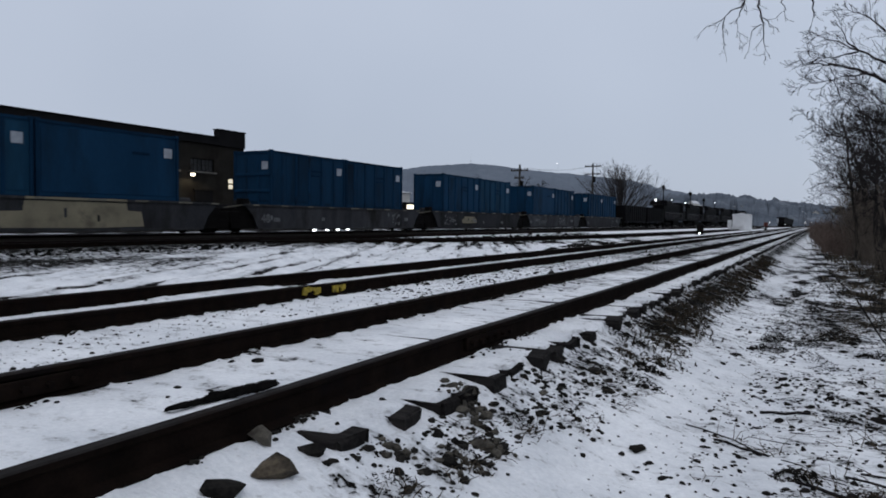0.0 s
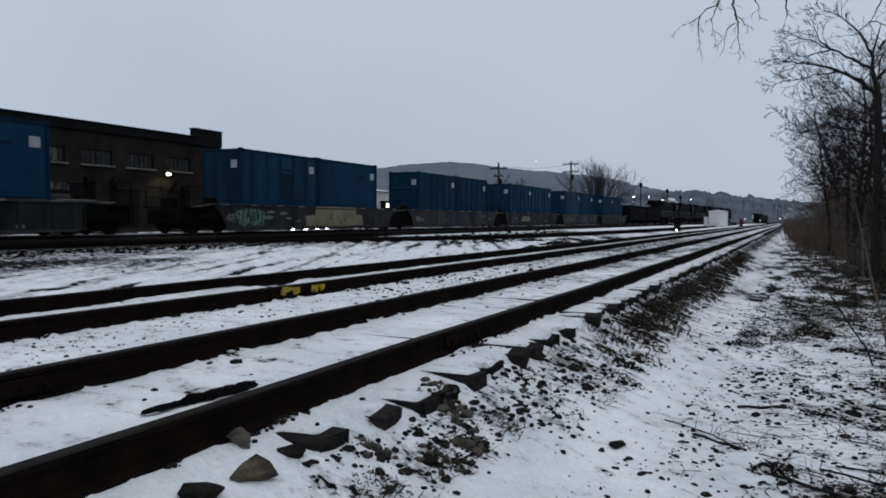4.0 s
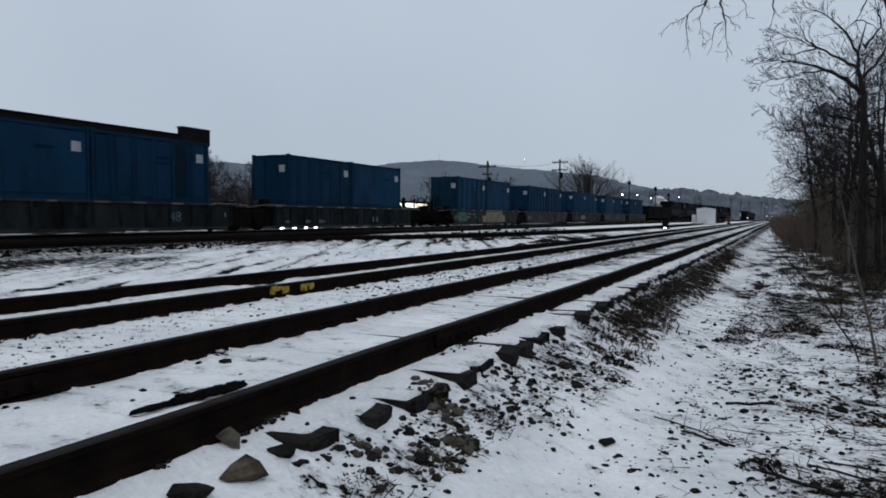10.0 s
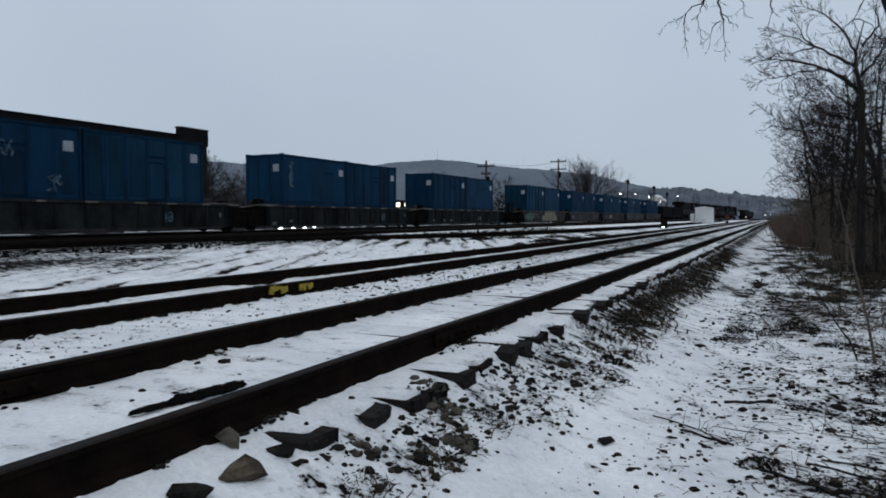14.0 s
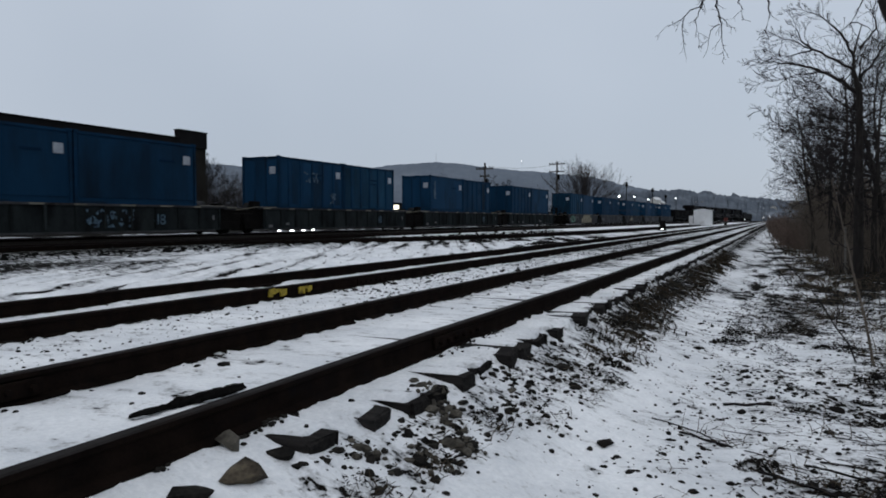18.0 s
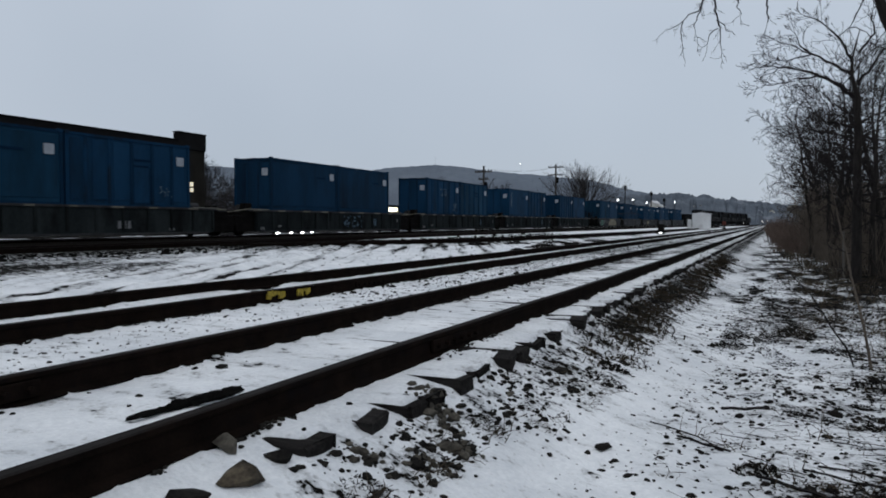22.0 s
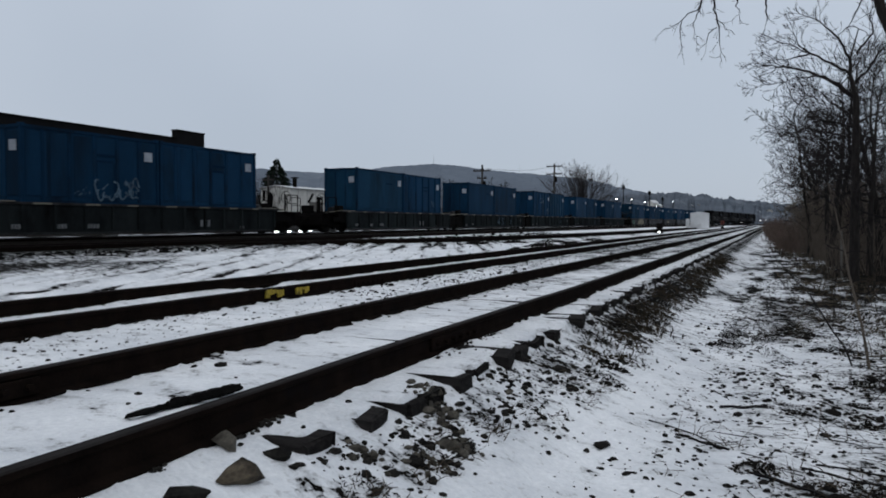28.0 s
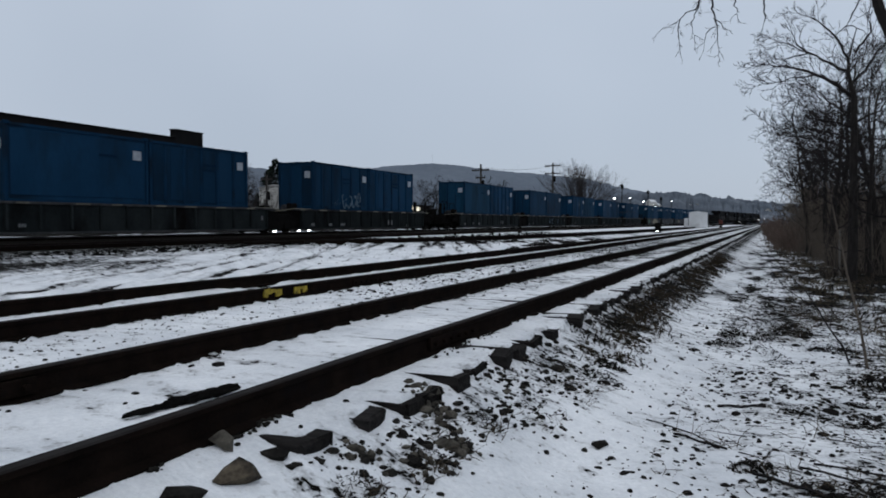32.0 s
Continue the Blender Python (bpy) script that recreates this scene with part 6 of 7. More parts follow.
def fir_tree(x, y, h):
    t = thing("fir_tree", "dark green conical fir tree", "tree", "trees beyond the train", m=pose(x, y, 0.2))
    bm = B()
    rod(bm, (0, 0, -0.2), (0, 0, h), 0.22, 0.03, 8)
    part("trunk", bm, BARK, t)
    r = random.Random(77)
    verts, faces = [], []
    whorls = [(k / 22 + r.uniform(-0.015, 0.015), r.uniform(0.7, 1.15)) for k in range(22)]
    for k in range(1500):
        f, wide = whorls[int(22 * r.random() ** 1.25)]
        f = min(0.99, max(0.0, f + r.gauss(0, 0.012)))
        z = h * (0.12 + 0.88 * f)
        reach = (1 - f) ** 0.8 * h * 0.46 * wide * r.uniform(0.5, 1.1) + 0.12
        a = r.uniform(0, 6.28)
        tip = Vector((math.cos(a) * reach, math.sin(a) * reach, z - reach * r.uniform(-0.05, 0.35)))
        base = Vector((math.cos(a) * reach * 0.35, math.sin(a) * reach * 0.35, z))
        side = Vector((-math.sin(a), math.cos(a), 0)) * 0.28 * r.uniform(0.5, 1)
        i = len(verts)
        mid = base.lerp(tip, 0.6) + Vector((0, 0, 0.1))
        verts += [tuple(base), tuple(mid + side), tuple(tip), tuple(mid - side), tuple(mid + Vector((0, 0, -0.22)))]
        faces += [(i, i + 1, i + 2, i + 3), (i, i + 4, i + 2)]
    o = new("crown", raw("crown", verts, faces, FIR))
    o.parent = t


fir_tree(-66.8, 84.6, 9.9)


# ---- hills ----
def ridge(name, label, knots, depth, material, seed, fuzz, step, tufts):
    """A long wooded rise: crest heights along (x, y) knots, falling off in front and behind, with an uneven tree line."""
    xs, ys, zs = (np.array(c, float) for c in zip(*knots))
    s = np.concatenate([[0], np.cumsum(np.hypot(np.diff(xs), np.diff(ys)))])
    u = np.arange(0, s[-1], step)
    cx, cy, cz = np.interp(u, s, xs), np.interp(u, s, ys), np.interp(u, s, zs)
    cz = np.convolve(np.pad(cz, 6, mode="edge"), np.ones(13) / 13, "valid")
    rows_, prof = [], [(-1.0, 0.0), (-0.75, 0.3), (-0.5, 0.62), (-0.3, 0.82), (-0.15, 0.93), (-0.05, 0.99), (0.0, 1.0), (0.3, 0.7), (0.8, 0.0)]
    nx_, ny_ = -cy / np.hypot(cx, cy), cx / np.hypot(cx, cy)
    fx, fy = cx / np.hypot(cx, cy), cy / np.hypot(cx, cy)
    for d, h in prof:
        n1 = fractal(u / (step * 6) + 3 * d, u * 0 + d * 9, seed) - 0.5
        n2 = vnoise(u / step * 0.9 + 31 * d, u * 0 + d * 50, seed + 3) - 0.5
        z = cz * h + (n1 * tufts * 2 + n2 * fuzz) * (h > 0)
        rows_.append(np.stack([cx + fx * d * depth, cy + fy * d * depth, z - (h == 0) * 3], -1))
    v = np.concatenate(rows_)
    k = len(u)
    i = np.arange(len(prof) * k).reshape(len(prof), k)
    f = np.stack([i[:-1, :-1], i[:-1, 1:], i[1:, 1:], i[1:, :-1]], -1).reshape(-1, 4)
    return tagged(new(name, raw(name, v, f, material, False)), label, "hill", kind="structure")


# hill and ridge carry their haze in the material's colour
ridge("far_hill", "far wooded hill, pale haze in its colour", [(-1000, 480, 66), (-760, 640, 74), (-638, 697, 71), (-573, 728, 64.5), (-508, 759, 61), (-479, 773, 64), (-456, 784, 69), (-391, 815, 74), (-358, 831, 70.5), (-313, 852, 64), (-248, 883, 59), (-209, 901, 54), (-163, 922, 40), (-80, 950, 28), (60, 990, 18), (300, 1010, 16)], 260, HILL, 41, 2.6, 4.0, 1.2)
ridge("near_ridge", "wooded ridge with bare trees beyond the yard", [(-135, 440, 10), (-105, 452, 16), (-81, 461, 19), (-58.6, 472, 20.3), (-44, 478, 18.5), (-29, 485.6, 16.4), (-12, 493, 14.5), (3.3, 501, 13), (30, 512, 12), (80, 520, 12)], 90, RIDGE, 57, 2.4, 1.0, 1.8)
for x, y, z0, z1, lit in ((-295.5, 861, 58, 76, True), (-394.4, 814, 68, 85, False)):
    p = thing("hill_mast", "slender radio mast on the far hill", "mast", "masts on the hill", m=pose(x, y, 0))
    bm = B()
    rod(bm, (0, 0, z0 - 30), (0, 0, z1), 0.14, 0.08, 6)
    part("shaft", bm, IRON, p)
    if lit:
        bm = B()
        bmesh.ops.create_icosphere(bm, subdivisions=2, radius=0.3, matrix=Matrix.Translation((0, -0.8, z1 - 0.4)))
        part("beacon", bm, COOL, p, "white beacon", smooth=True)
r = random.Random(14)
for k in range(16):
    f = r.uniform(0.1, 0.95)
    x, y = -95 + 110 * f, 455 + 45 * f - r.uniform(28, 62)
    h = thing("hillside_house", "small pale house on the wooded slope", "house", "houses on the slope", m=pose(x, y, r.uniform(4, 10), 0, 0, r.uniform(-30, 30)))
    w = r.uniform(3, 5)
    bm = B()
    prism(bm, [(-w / 2, -6), (-w / 2, 2.2), (0, 3.4), (w / 2, 2.2), (w / 2, -6)], -2.5, 2.5)
    part("wall", bm, WHITE if k % 3 else SILL, h)
    bm = B()
    prism(bm, [(-w / 2 - 0.3, 2.05), (0, 3.45), (w / 2 + 0.3, 2.05), (w / 2 + 0.3, 2.3), (0, 3.7), (-w / 2 - 0.3, 2.3)], -2.7, 2.7)
    part("roof", bm, SHED if k % 2 else SILL, h)

# ---- yard things between the tracks ----
s = thing("signal_shed", "white metal signal shed on snowy ground", "shed", m=pose(-10.9, 122, -0.25))
bm = B()
box(bm, -1.35, 1.35, -1.2, 1.2, 0.1, 2.55, 0.03)
part("body", bm, SHED, s)
bm = B()
prism(bm, [(-1.45, 2.55), (-1.45, 2.62), (0, 2.85), (1.45, 2.62), (1.45, 2.55)], -1.3, 1.3)
part("roof", bm, SHED, s)
bm = B()
box(bm, -1.4, 1.4, -1.25, 1.25, -0.2, 0.1)
part("plinth", bm, CONC, s)
bm = B()
box(bm, -0.5, 0.4, -1.23, -1.2, 0.2, 2.2, 0.01)
part("door", bm, SHED, s)
s = thing("relay_cabinet", "small white relay cabinet beside the shed", "cabinet", m=pose(-12.7, 121.5, -0.25))
bm = B()
box(bm, -0.3, 0.3, -0.3, 0.3, 0.0, 1.7, 0.03)
part("body", bm, SHED, s)
bm = B()
box(bm, -0.34, 0.34, -0.34, 0.34, 1.7, 1.78, 0.02)
part("lid", bm, SILL, s)

s = thing("switch_lamp", "black switch stand with a bright white lamp", "signal", m=pose(-10.0, 70.5, onground(-10.0, 70.5)))
bm = B()
box(bm, -0.4, 0.4, -0.3, 0.3, -0.1, 0.1, 0.02)
part("base", bm, IRON, s)
bm = B()
box(bm, -0.3, 0.3, 0.12, 0.4, 0.1, 0.95, 0.05)
part("stand", bm, IRON, s)
bm = B()
bmesh.ops.create_icosphere(bm, subdivisions=2, radius=0.14, matrix=Matrix.Translation((0, -0.1, 0.04)))
part("lens", bm, COOL, s, "glowing white lens", smooth=True)

s = thing("switch_stand", "red and black switch stand beside the track", "signal", m=pose(-7.9, 129, onground(-7.9, 129)))
bm = B()
rod(bm, (0, 0, -0.1), (0, 0, 1.3), 0.06)
box(bm, -0.25, 0.25, -0.2, 0.2, 0.0, 0.3, 0.03)
part("stand", bm, IRON, s)
bm = B()
box(bm, -0.3, 0.3, -0.03, 0.03, 0.7, 1.35, 0.02)
part("target", bm, RED, s, "faded red target")

s = thing("marker_stake", "grey wooden marker stake in the weeds", "post", m=pose(1.78, 23, onground(1.78, 23)))
bm = B()
rod(bm, (0, 0, -0.1), (-0.03, 0, 1.3), 0.03, 0.026, 6)
part("shaft", bm, SILL, s)
s = thing("track_sign", "small white signs on a thin post", "sign", m=pose(0.93, 67, onground(0.93, 67)))
bm = B()
rod(bm, (0, 0, -0.1), (0, 0, 2.5), 0.04, n=6)
part("shaft", bm, IRON, s)
for z in (1.75, 2.25):
    bm = B()
    box(bm, -0.16, 0.16, -0.06, -0.03, z, z + 0.26, 0.01)
    part("plate", bm, PLACARD, s, "white plate")

# standing work train far up the line
for k in range(3):
    y = 318 + 19 * k
    g = thing("parked_rail_car", "dark parked railway car far up the line", "railway car", "parked railway cars", m=pose(-13.4 + 0.5 * k, y, 0.0, 0, 0, -2))
    bm = B()
    box(bm, -1.4, 1.4, -8.5, 8.5, 1.0, 3.4 if k else 3.8, 0.1)
    part("body", bm, LOCO, g)
    for yy in (-5.5, 5.5):
        bm = B()
        box(bm, -1.1, 1.1, yy - 1.3, yy + 1.3, 0.0, 1.0, 0.1)
        part("truck", bm, IRON, g)
    if k == 0:
        bm = B()
        box(bm, -1.3, -0.7, -8.56, -8.5, 1.4, 3.2)
        part("end_panel", bm, PLACARD, g, "pale end panel")
for x, y, z, s_ in ((-17.0, 300, 1.6, 0.14), (-11.5, 300, 0.9, 0.14), (-4.3, 275, 1.6, 0.18), (-2.6, 275, 1.7, 0.14), (-60, 300, 8.5, 0.3)):
    p = thing("line_lamp", "distant white lamp on a short post", "street lamp", "distant lamps", m=pose(x, y, onground(x, y)))
    bm = B()
    rod(bm, (0, 0, -0.2), (0, 0, z + 0.2 - onground(x, y)), 0.08, n=6)
    part("shaft", bm, IRON, p)
    bm = B()
    bmesh.ops.create_icosphere(bm, subdivisions=2, radius=s_, matrix=Matrix.Translation((0, -0.4, z - onground(x, y))))
    part("lens", bm, FAINT, p, "glowing white lens", smooth=True)


# ---- small things on the ground ----
def rock_verts(r, size):
    """A broken stone: an icosahedron pushed about and flattened."""
    g = (1 + 5 ** 0.5) / 2
    base = np.array([(-1, g, 0), (1, g, 0), (-1, -g, 0), (1, -g, 0), (0, -1, g), (0, 1, g), (0, -1, -g), (0, 1, -g), (g, 0, -1), (g, 0, 1), (-g, 0, -1), (-g, 0, 1)]) / 1.9
    v = base * r.uniform(0.7, 1.15, (12, 1)) * r.uniform(0.6, 1.2, (1, 3)) * np.array([[1, 1, 0.7]])
    a = r.uniform(0, 6.28)
    c, s = math.cos(a), math.sin(a)
    return (v @ np.array([[c, -s, 0], [s, c, 0], [0, 0, 1]])) * size


ICO = np.array([(0, 11, 5), (0, 5, 1), (0, 1, 7), (0, 7, 10), (0, 10, 11), (1, 5, 9), (5, 11, 4), (11, 10, 2), (10, 7, 6), (7, 1, 8), (3, 9, 4), (3, 4, 2), (3, 2, 6), (3, 6, 8), (3, 8, 9), (4, 9, 5), (2, 4, 11), (6, 2, 10), (8, 6, 7), (9, 8, 1)])


def scatter_stones(name, label, spots, sizes, material, sink=0.35):
    vs, fs = [], []
    zs = ground_z(spots[:, 0], spots[:, 1])
    for k, ((x, y), s, z) in enumerate(zip(spots, sizes, zs)):
        vs.append(rock_verts(rng, s) + np.array([x, y, z + s * (0.35 - sink)]))
        fs.append(ICO + 12 * k)
    return tagged(new(name, raw(name, np.concatenate(vs), np.concatenate(fs), material)), label, "stones", kind="stuff")


def spread_spots(n, x0, x1, y0, y1, near=1.0, patchy=0.0, seed=1):
    x = rng.uniform(x0, x1, n * 3)
    y = y0 + (y1 - y0) * rng.uniform(0, 1, n * 3) ** (1 + near)
    if patchy:
        keep = fractal(x * 0.8, y * 0.55, 21) + (fractal(x * 3, y * 2.2, seed) - 0.5) * 1.2 > patchy
        x, y = x[keep], y[keep]
    return np.stack([x, y], -1)[:n]


sp = spread_spots(1500, -1.92, -1.22, 1.0, 18, 0.6, 0.42, 2)
sp = sp[(sp[:, 0] < -1.47) | (sp[:, 1] > 4.3)]
scatter_stones("ballast_stones", "loose dark ballast stones on the snowy shoulder", sp, rng.gamma(1.6, 0.0085, len(sp)) + 0.005, STONE)
sp = spread_spots(2400, -5.75, -4.05, 1.5, 30, 0.4, 0, 3)
scatter_stones("ballast_stones", "small stones scattered on snow between the tracks", sp, rng.gamma(1.3, 0.0048, len(sp)) + 0.004, STONE)
sp = spread_spots(700, -5.7, -4.1, 8, 34, 0.2, 0.45, 22)
scatter_stones("ballast_stones", "dark stones strewn on snow between the tracks", sp, rng.gamma(2, 0.009, len(sp)) + 0.008, STONE)
sp = spread_spots(60, -3.8, -2.55, 1.5, 22, 0.5, 0, 3)
scatter_stones("ballast_stones", "few small stones on snow between the rails", sp, rng.gamma(2, 0.008, len(sp)) + 0.008, STONE)
sp = spread_spots(2600, -0.7, 2.6, 1.8, 22, 0.8, 0.44, 4)
scatter_stones("dark_clods", "dark clods and leaves dotting the snow", sp, rng.gamma(1.5, 0.0075, len(sp)) + 0.005, LITTER)
sp = spread_spots(1500, -1.0, 2.6, 3.0, 13, 0.5, 0.36, 16)
scatter_stones("dark_clods", "small dark leaf scraps lying on the snow", sp, rng.gamma(2.0, 0.0065, len(sp)) + 0.005, LITTER, 0.45)
sp = spread_spots(900, -1.1, 1.6, 2.2, 14, 0.6, 0, 15)
scatter_stones("dark_clods", "tiny dark crumbs on the trodden snow", sp, rng.gamma(1.3, 0.004, len(sp)) + 0.004, LITTER)
sp = spread_spots(2200, -0.5, 2.0, 6, 20, 0.2, 0.3, 14)
scatter_stones("dark_clods", "dark specks of soil and leaves on the snow", sp, rng.gamma(1.5, 0.008, len(sp)) + 0.006, LITTER)
sp = spread_spots(420, -16.5, -8.6, 4, 45, 0.3, 0.52, 5)
scatter_stones("dark_clods", "frozen clods along the wheel ruts", sp, rng.gamma(1.6, 0.011, len(sp)) + 0.008, LITTER)
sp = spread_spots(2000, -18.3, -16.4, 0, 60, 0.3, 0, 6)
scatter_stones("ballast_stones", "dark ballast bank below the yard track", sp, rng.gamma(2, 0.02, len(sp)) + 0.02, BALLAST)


def sticks(name, label, spots, length, radius, material, lift=0.25):
    """Dead stalks and twigs lying or leaning on the snow."""
    r = random.Random(len(spots))
    segs = []
    zs = ground_z(spots[:, 0], spots[:, 1])
    for (x, y), z in zip(spots, zs):
        a, e = r.uniform(0, 6.28), abs(r.gauss(0, lift))
        l = length * r.uniform(0.4, 1.3)
        d = Vector((math.cos(a) * math.cos(e), math.sin(a) * math.cos(e), math.sin(e)))
        p = Vector((x, y, float(z) + 0.004))
        q = p + d * l * 0.5
        d2 = (d + Vector((r.gauss(0, 0.25), r.gauss(0, 0.25), r.gauss(-0.08, 0.1)))).normalized()
        s = q + d2 * l * 0.5
        rr = radius * r.uniform(0.6, 1.4)
        segs += [(p, q, rr, rr * 0.8), (q, s, rr * 0.8, rr * 0.5)]
    return tagged(new(name, limb_mesh(name, segs, material, 0.0012)), label, "dead plants", kind="stuff")


sp = spread_spots(1000, -0.6, 2.3, 3.2, 16, 0.5, 0.5, 7)
sticks("dead_stalks", "flattened dead stalks on the snow", sp, 0.14, 0.0022, WEED, 0.2)
sp = spread_spots(900, -1.88, -1.2, 1.2, 14, 0.5, 0.52, 2)
sp = sp[(sp[:, 0] < -1.47) | (sp[:, 1] > 4.3)]
sticks("dead_stalks", "dry stems among the ballast", sp, 0.11, 0.0020, WEED, 0.3)
sp = spread_spots(130, -0.2, 1.9, 3.0, 9, 0.6, 0.3, 8)
sticks("fallen_twigs", "dark fallen twigs on the snow", sp, 0.32, 0.0032, TWIG, 0.12)
sp = spread_spots(1200, 0.3, 4.5, 8, 40, 0.3, 0.48, 9)
sticks("dead_stalks", "matted dead weeds under the trees", sp, 0.4, 0.0045, WEED, 0.35)


def tuft(x, y, n, h, w, label, material=WEED):
    """A clump of dead weeds: bent blades and stems from one root."""
    r = random.Random(int(x * 100 + y * 1000))
    segs = []
    for _ in range(n):
        a, e = r.uniform(0, 6.28), r.uniform(0.2, 1.3)
        p = Vector((r.gauss(0, w), r.gauss(0, w), -0.02))
        d = Vector((math.cos(a) * math.cos(e), math.sin(a) * math.cos(e), math.sin(e)))
        l = h * r.uniform(0.4, 1.1)
        for k in range(3):
            q = p + d * l / 3
            segs.append((p, q, 0.004 * (1 - 0.25 * k), 0.004 * (0.75 - 0.25 * k)))
            p = q
            d = (d + Vector((r.gauss(0, 0.2), r.gauss(0, 0.2), -0.25))).normalized()
    o = new("weed_clump", limb_mesh("weed_clump", segs, material, 0.0016))
    o.matrix_basis = pose(x, y, onground(x, y))
    return tagged(o, label, "weeds", kind="stuff")


def leafy(x, y, n, w, h, size, label, material=LITTER):
    """A low heap of dead leaves and stems: many small curled blades."""
    r = random.Random(int(x * 77 + y * 991))
    verts, faces = [], []
    for _ in range(n):
        a, rad = r.uniform(0, 6.28), w * math.sqrt(r.random())
        px, py = x + math.cos(a) * rad, y + math.sin(a) * rad * 0.8
        top = h * max(0.05, 1 - (rad / w) ** 1.5)
        p = Vector((px, py, onground(px, py) + r.uniform(-0.005, top)))
        d = Vector((r.gauss(0, 1), r.gauss(0, 1), r.gauss(0, 0.7))).normalized() * size * r.uniform(0.5, 1.6)
        s = d.cross(Vector((r.gauss(0, 1), r.gauss(0, 1), r.gauss(0, 1)))).normalized() * size * r.uniform(0.15, 0.5)
        bow = d.cross(s).normalized() * size * 0.25
        i = len(verts)
        verts += [tuple(p - d), tuple(p + s + bow), tuple(p + d), tuple(p - s + bow)]
        faces += [(i, i + 1, i + 2), (i, i + 2, i + 3)]
    return tagged(new("dead_leaves", raw("dead_leaves", verts, faces, material)), label, "dead plants", kind="stuff")


for x, y, n, w, h, size in ((-0.47, 9.4, 700, 0.18, 0.2, 0.014), (-0.46, 10.1, 600, 0.2, 0.22, 0.015), (-0.1, 9.9, 420, 0.14, 0.16, 0.014), (0.3, 11.2, 300, 0.2, 0.12, 0.014), (0.32, 4.42, 260, 0.36, 0.03, 0.017), (0.66, 4.5, 300, 0.34, 0.05, 0.017), (-0.08, 4.68, 240, 0.14, 0.06, 0.02), (-1.6, 4.05, 160, 0.14, 0.07, 0.015), (-1.62, 3.3, 160, 0.16, 0.06, 0.014), (-1.66, 2.75, 160, 0.16, 0.05, 0.014), (0.95, 7.6, 420, 0.3, 0.12, 0.022), (0.7, 9.5, 300, 0.3, 0.1, 0.024), (0.25, 10.6, 300, 0.3, 0.14, 0.024), (-1.3, 6.1, 240, 0.2, 0.07, 0.016)):
    leafy(x, y, n, w, h, size, "heap of dark dead leaves and weeds on the snow")
for k in range(24):
    r = random.Random(800 + k)
    x, y = r.uniform(-0.2, 2.2), r.uniform(5.0, 16)
    leafy(x, y, 110, r.uniform(0.06, 0.2), r.uniform(0.03, 0.08), 0.016, "scattered dead leaves on the snow")
for x, y, w in ((-9.0, 29, 0.8), (-9.4, 31, 0.7), (-8.8, 33.5, 0.6), (-10.4, 36, 0.9), (-9.2, 40, 0.8), (-11.5, 33, 0.7), (-8.5, 24.5, 0.4), (-12.4, 30, 0.6)):
    leafy(x, y, 500, w, 0.16, 0.05, "dark dead weeds standing in the snow")
for k in range(36):
    r = random.Random(900 + k)
    y = 6.6 + 20 * (k / 36) ** 1.3
    leafy(r.uniform(-1.78, -1.3), y, 120, r.uniform(0.1, 0.26) * (1 + y / 40), r.uniform(0.03, 0.08), 0.022 + 0.0008 * y, "matted brown weeds on the ballast shoulder", SHOULDER if k % 3 else LITTER)

def weed_bed(label, places, blades, h, material, seed):
    """Matted clumps of dead grass and stems, bent over and lying in the snow."""
    r = random.Random(seed)
    verts, faces = [], []
    for x, y, w in places:
        for _ in range(blades):
            px, py = x + r.gauss(0, w), y + r.gauss(0, w * 1.1)
            p = Vector((px, py, onground(px, py) - 0.01))
            a, e = r.uniform(0, 6.28), r.uniform(0.1, 1.1)
            d = Vector((math.cos(a) * math.cos(e), math.sin(a) * math.cos(e), math.sin(e)))
            l, wd = h * r.uniform(0.4, 1.2), (0.004 + 0.00035 * y) * r.uniform(0.6, 1.5)
            side = d.cross(Vector((0, 0, 1))).normalized() * wd
            m = p + d * l * 0.6
            q = m + (d + Vector((0, 0, -0.7))).normalized() * l * 0.4
            i = len(verts)
            verts += [tuple(p - side), tuple(p + side), tuple(m + side * 0.8), tuple(m - side * 0.8), tuple(q)]
            faces += [(i, i + 1, i + 2, i + 3), (i + 3, i + 2, i + 4)]
    return tagged(new("weed_bed", raw("weed_bed", verts, faces, material)), label, "weeds", kind="stuff")


r = random.Random(71)
edge_of = lambda y: float(np.interp(y, [0, 14, 22, 38, 55, 80], [2.4, 1.1, 0.5, 0.5, -0.3, -1.0]))
rough = [(edge_of(y) + abs(r.gauss(0, 0.9)) - 0.2, y, r.uniform(0.08, 0.3)) for y in [10 + 40 * r.random() ** 1.2 for _ in range(130)]]
weed_bed("tan dead grass matted in the snow at the wood's edge", rough[:80], 20, 0.2, DRYGRASS, 72)
weed_bed("dark dead weeds matted in the snow at the wood's edge", rough[80:], 20, 0.22, SHOULDER, 73)
weed_bed("brown dead weeds on the ballast shoulder", [(-1.55 + r.gauss(0, 0.16), 6.5 + 22 * r.random(), r.uniform(0.06, 0.2)) for _ in range(70)], 40, 0.14, SHOULDER, 74)
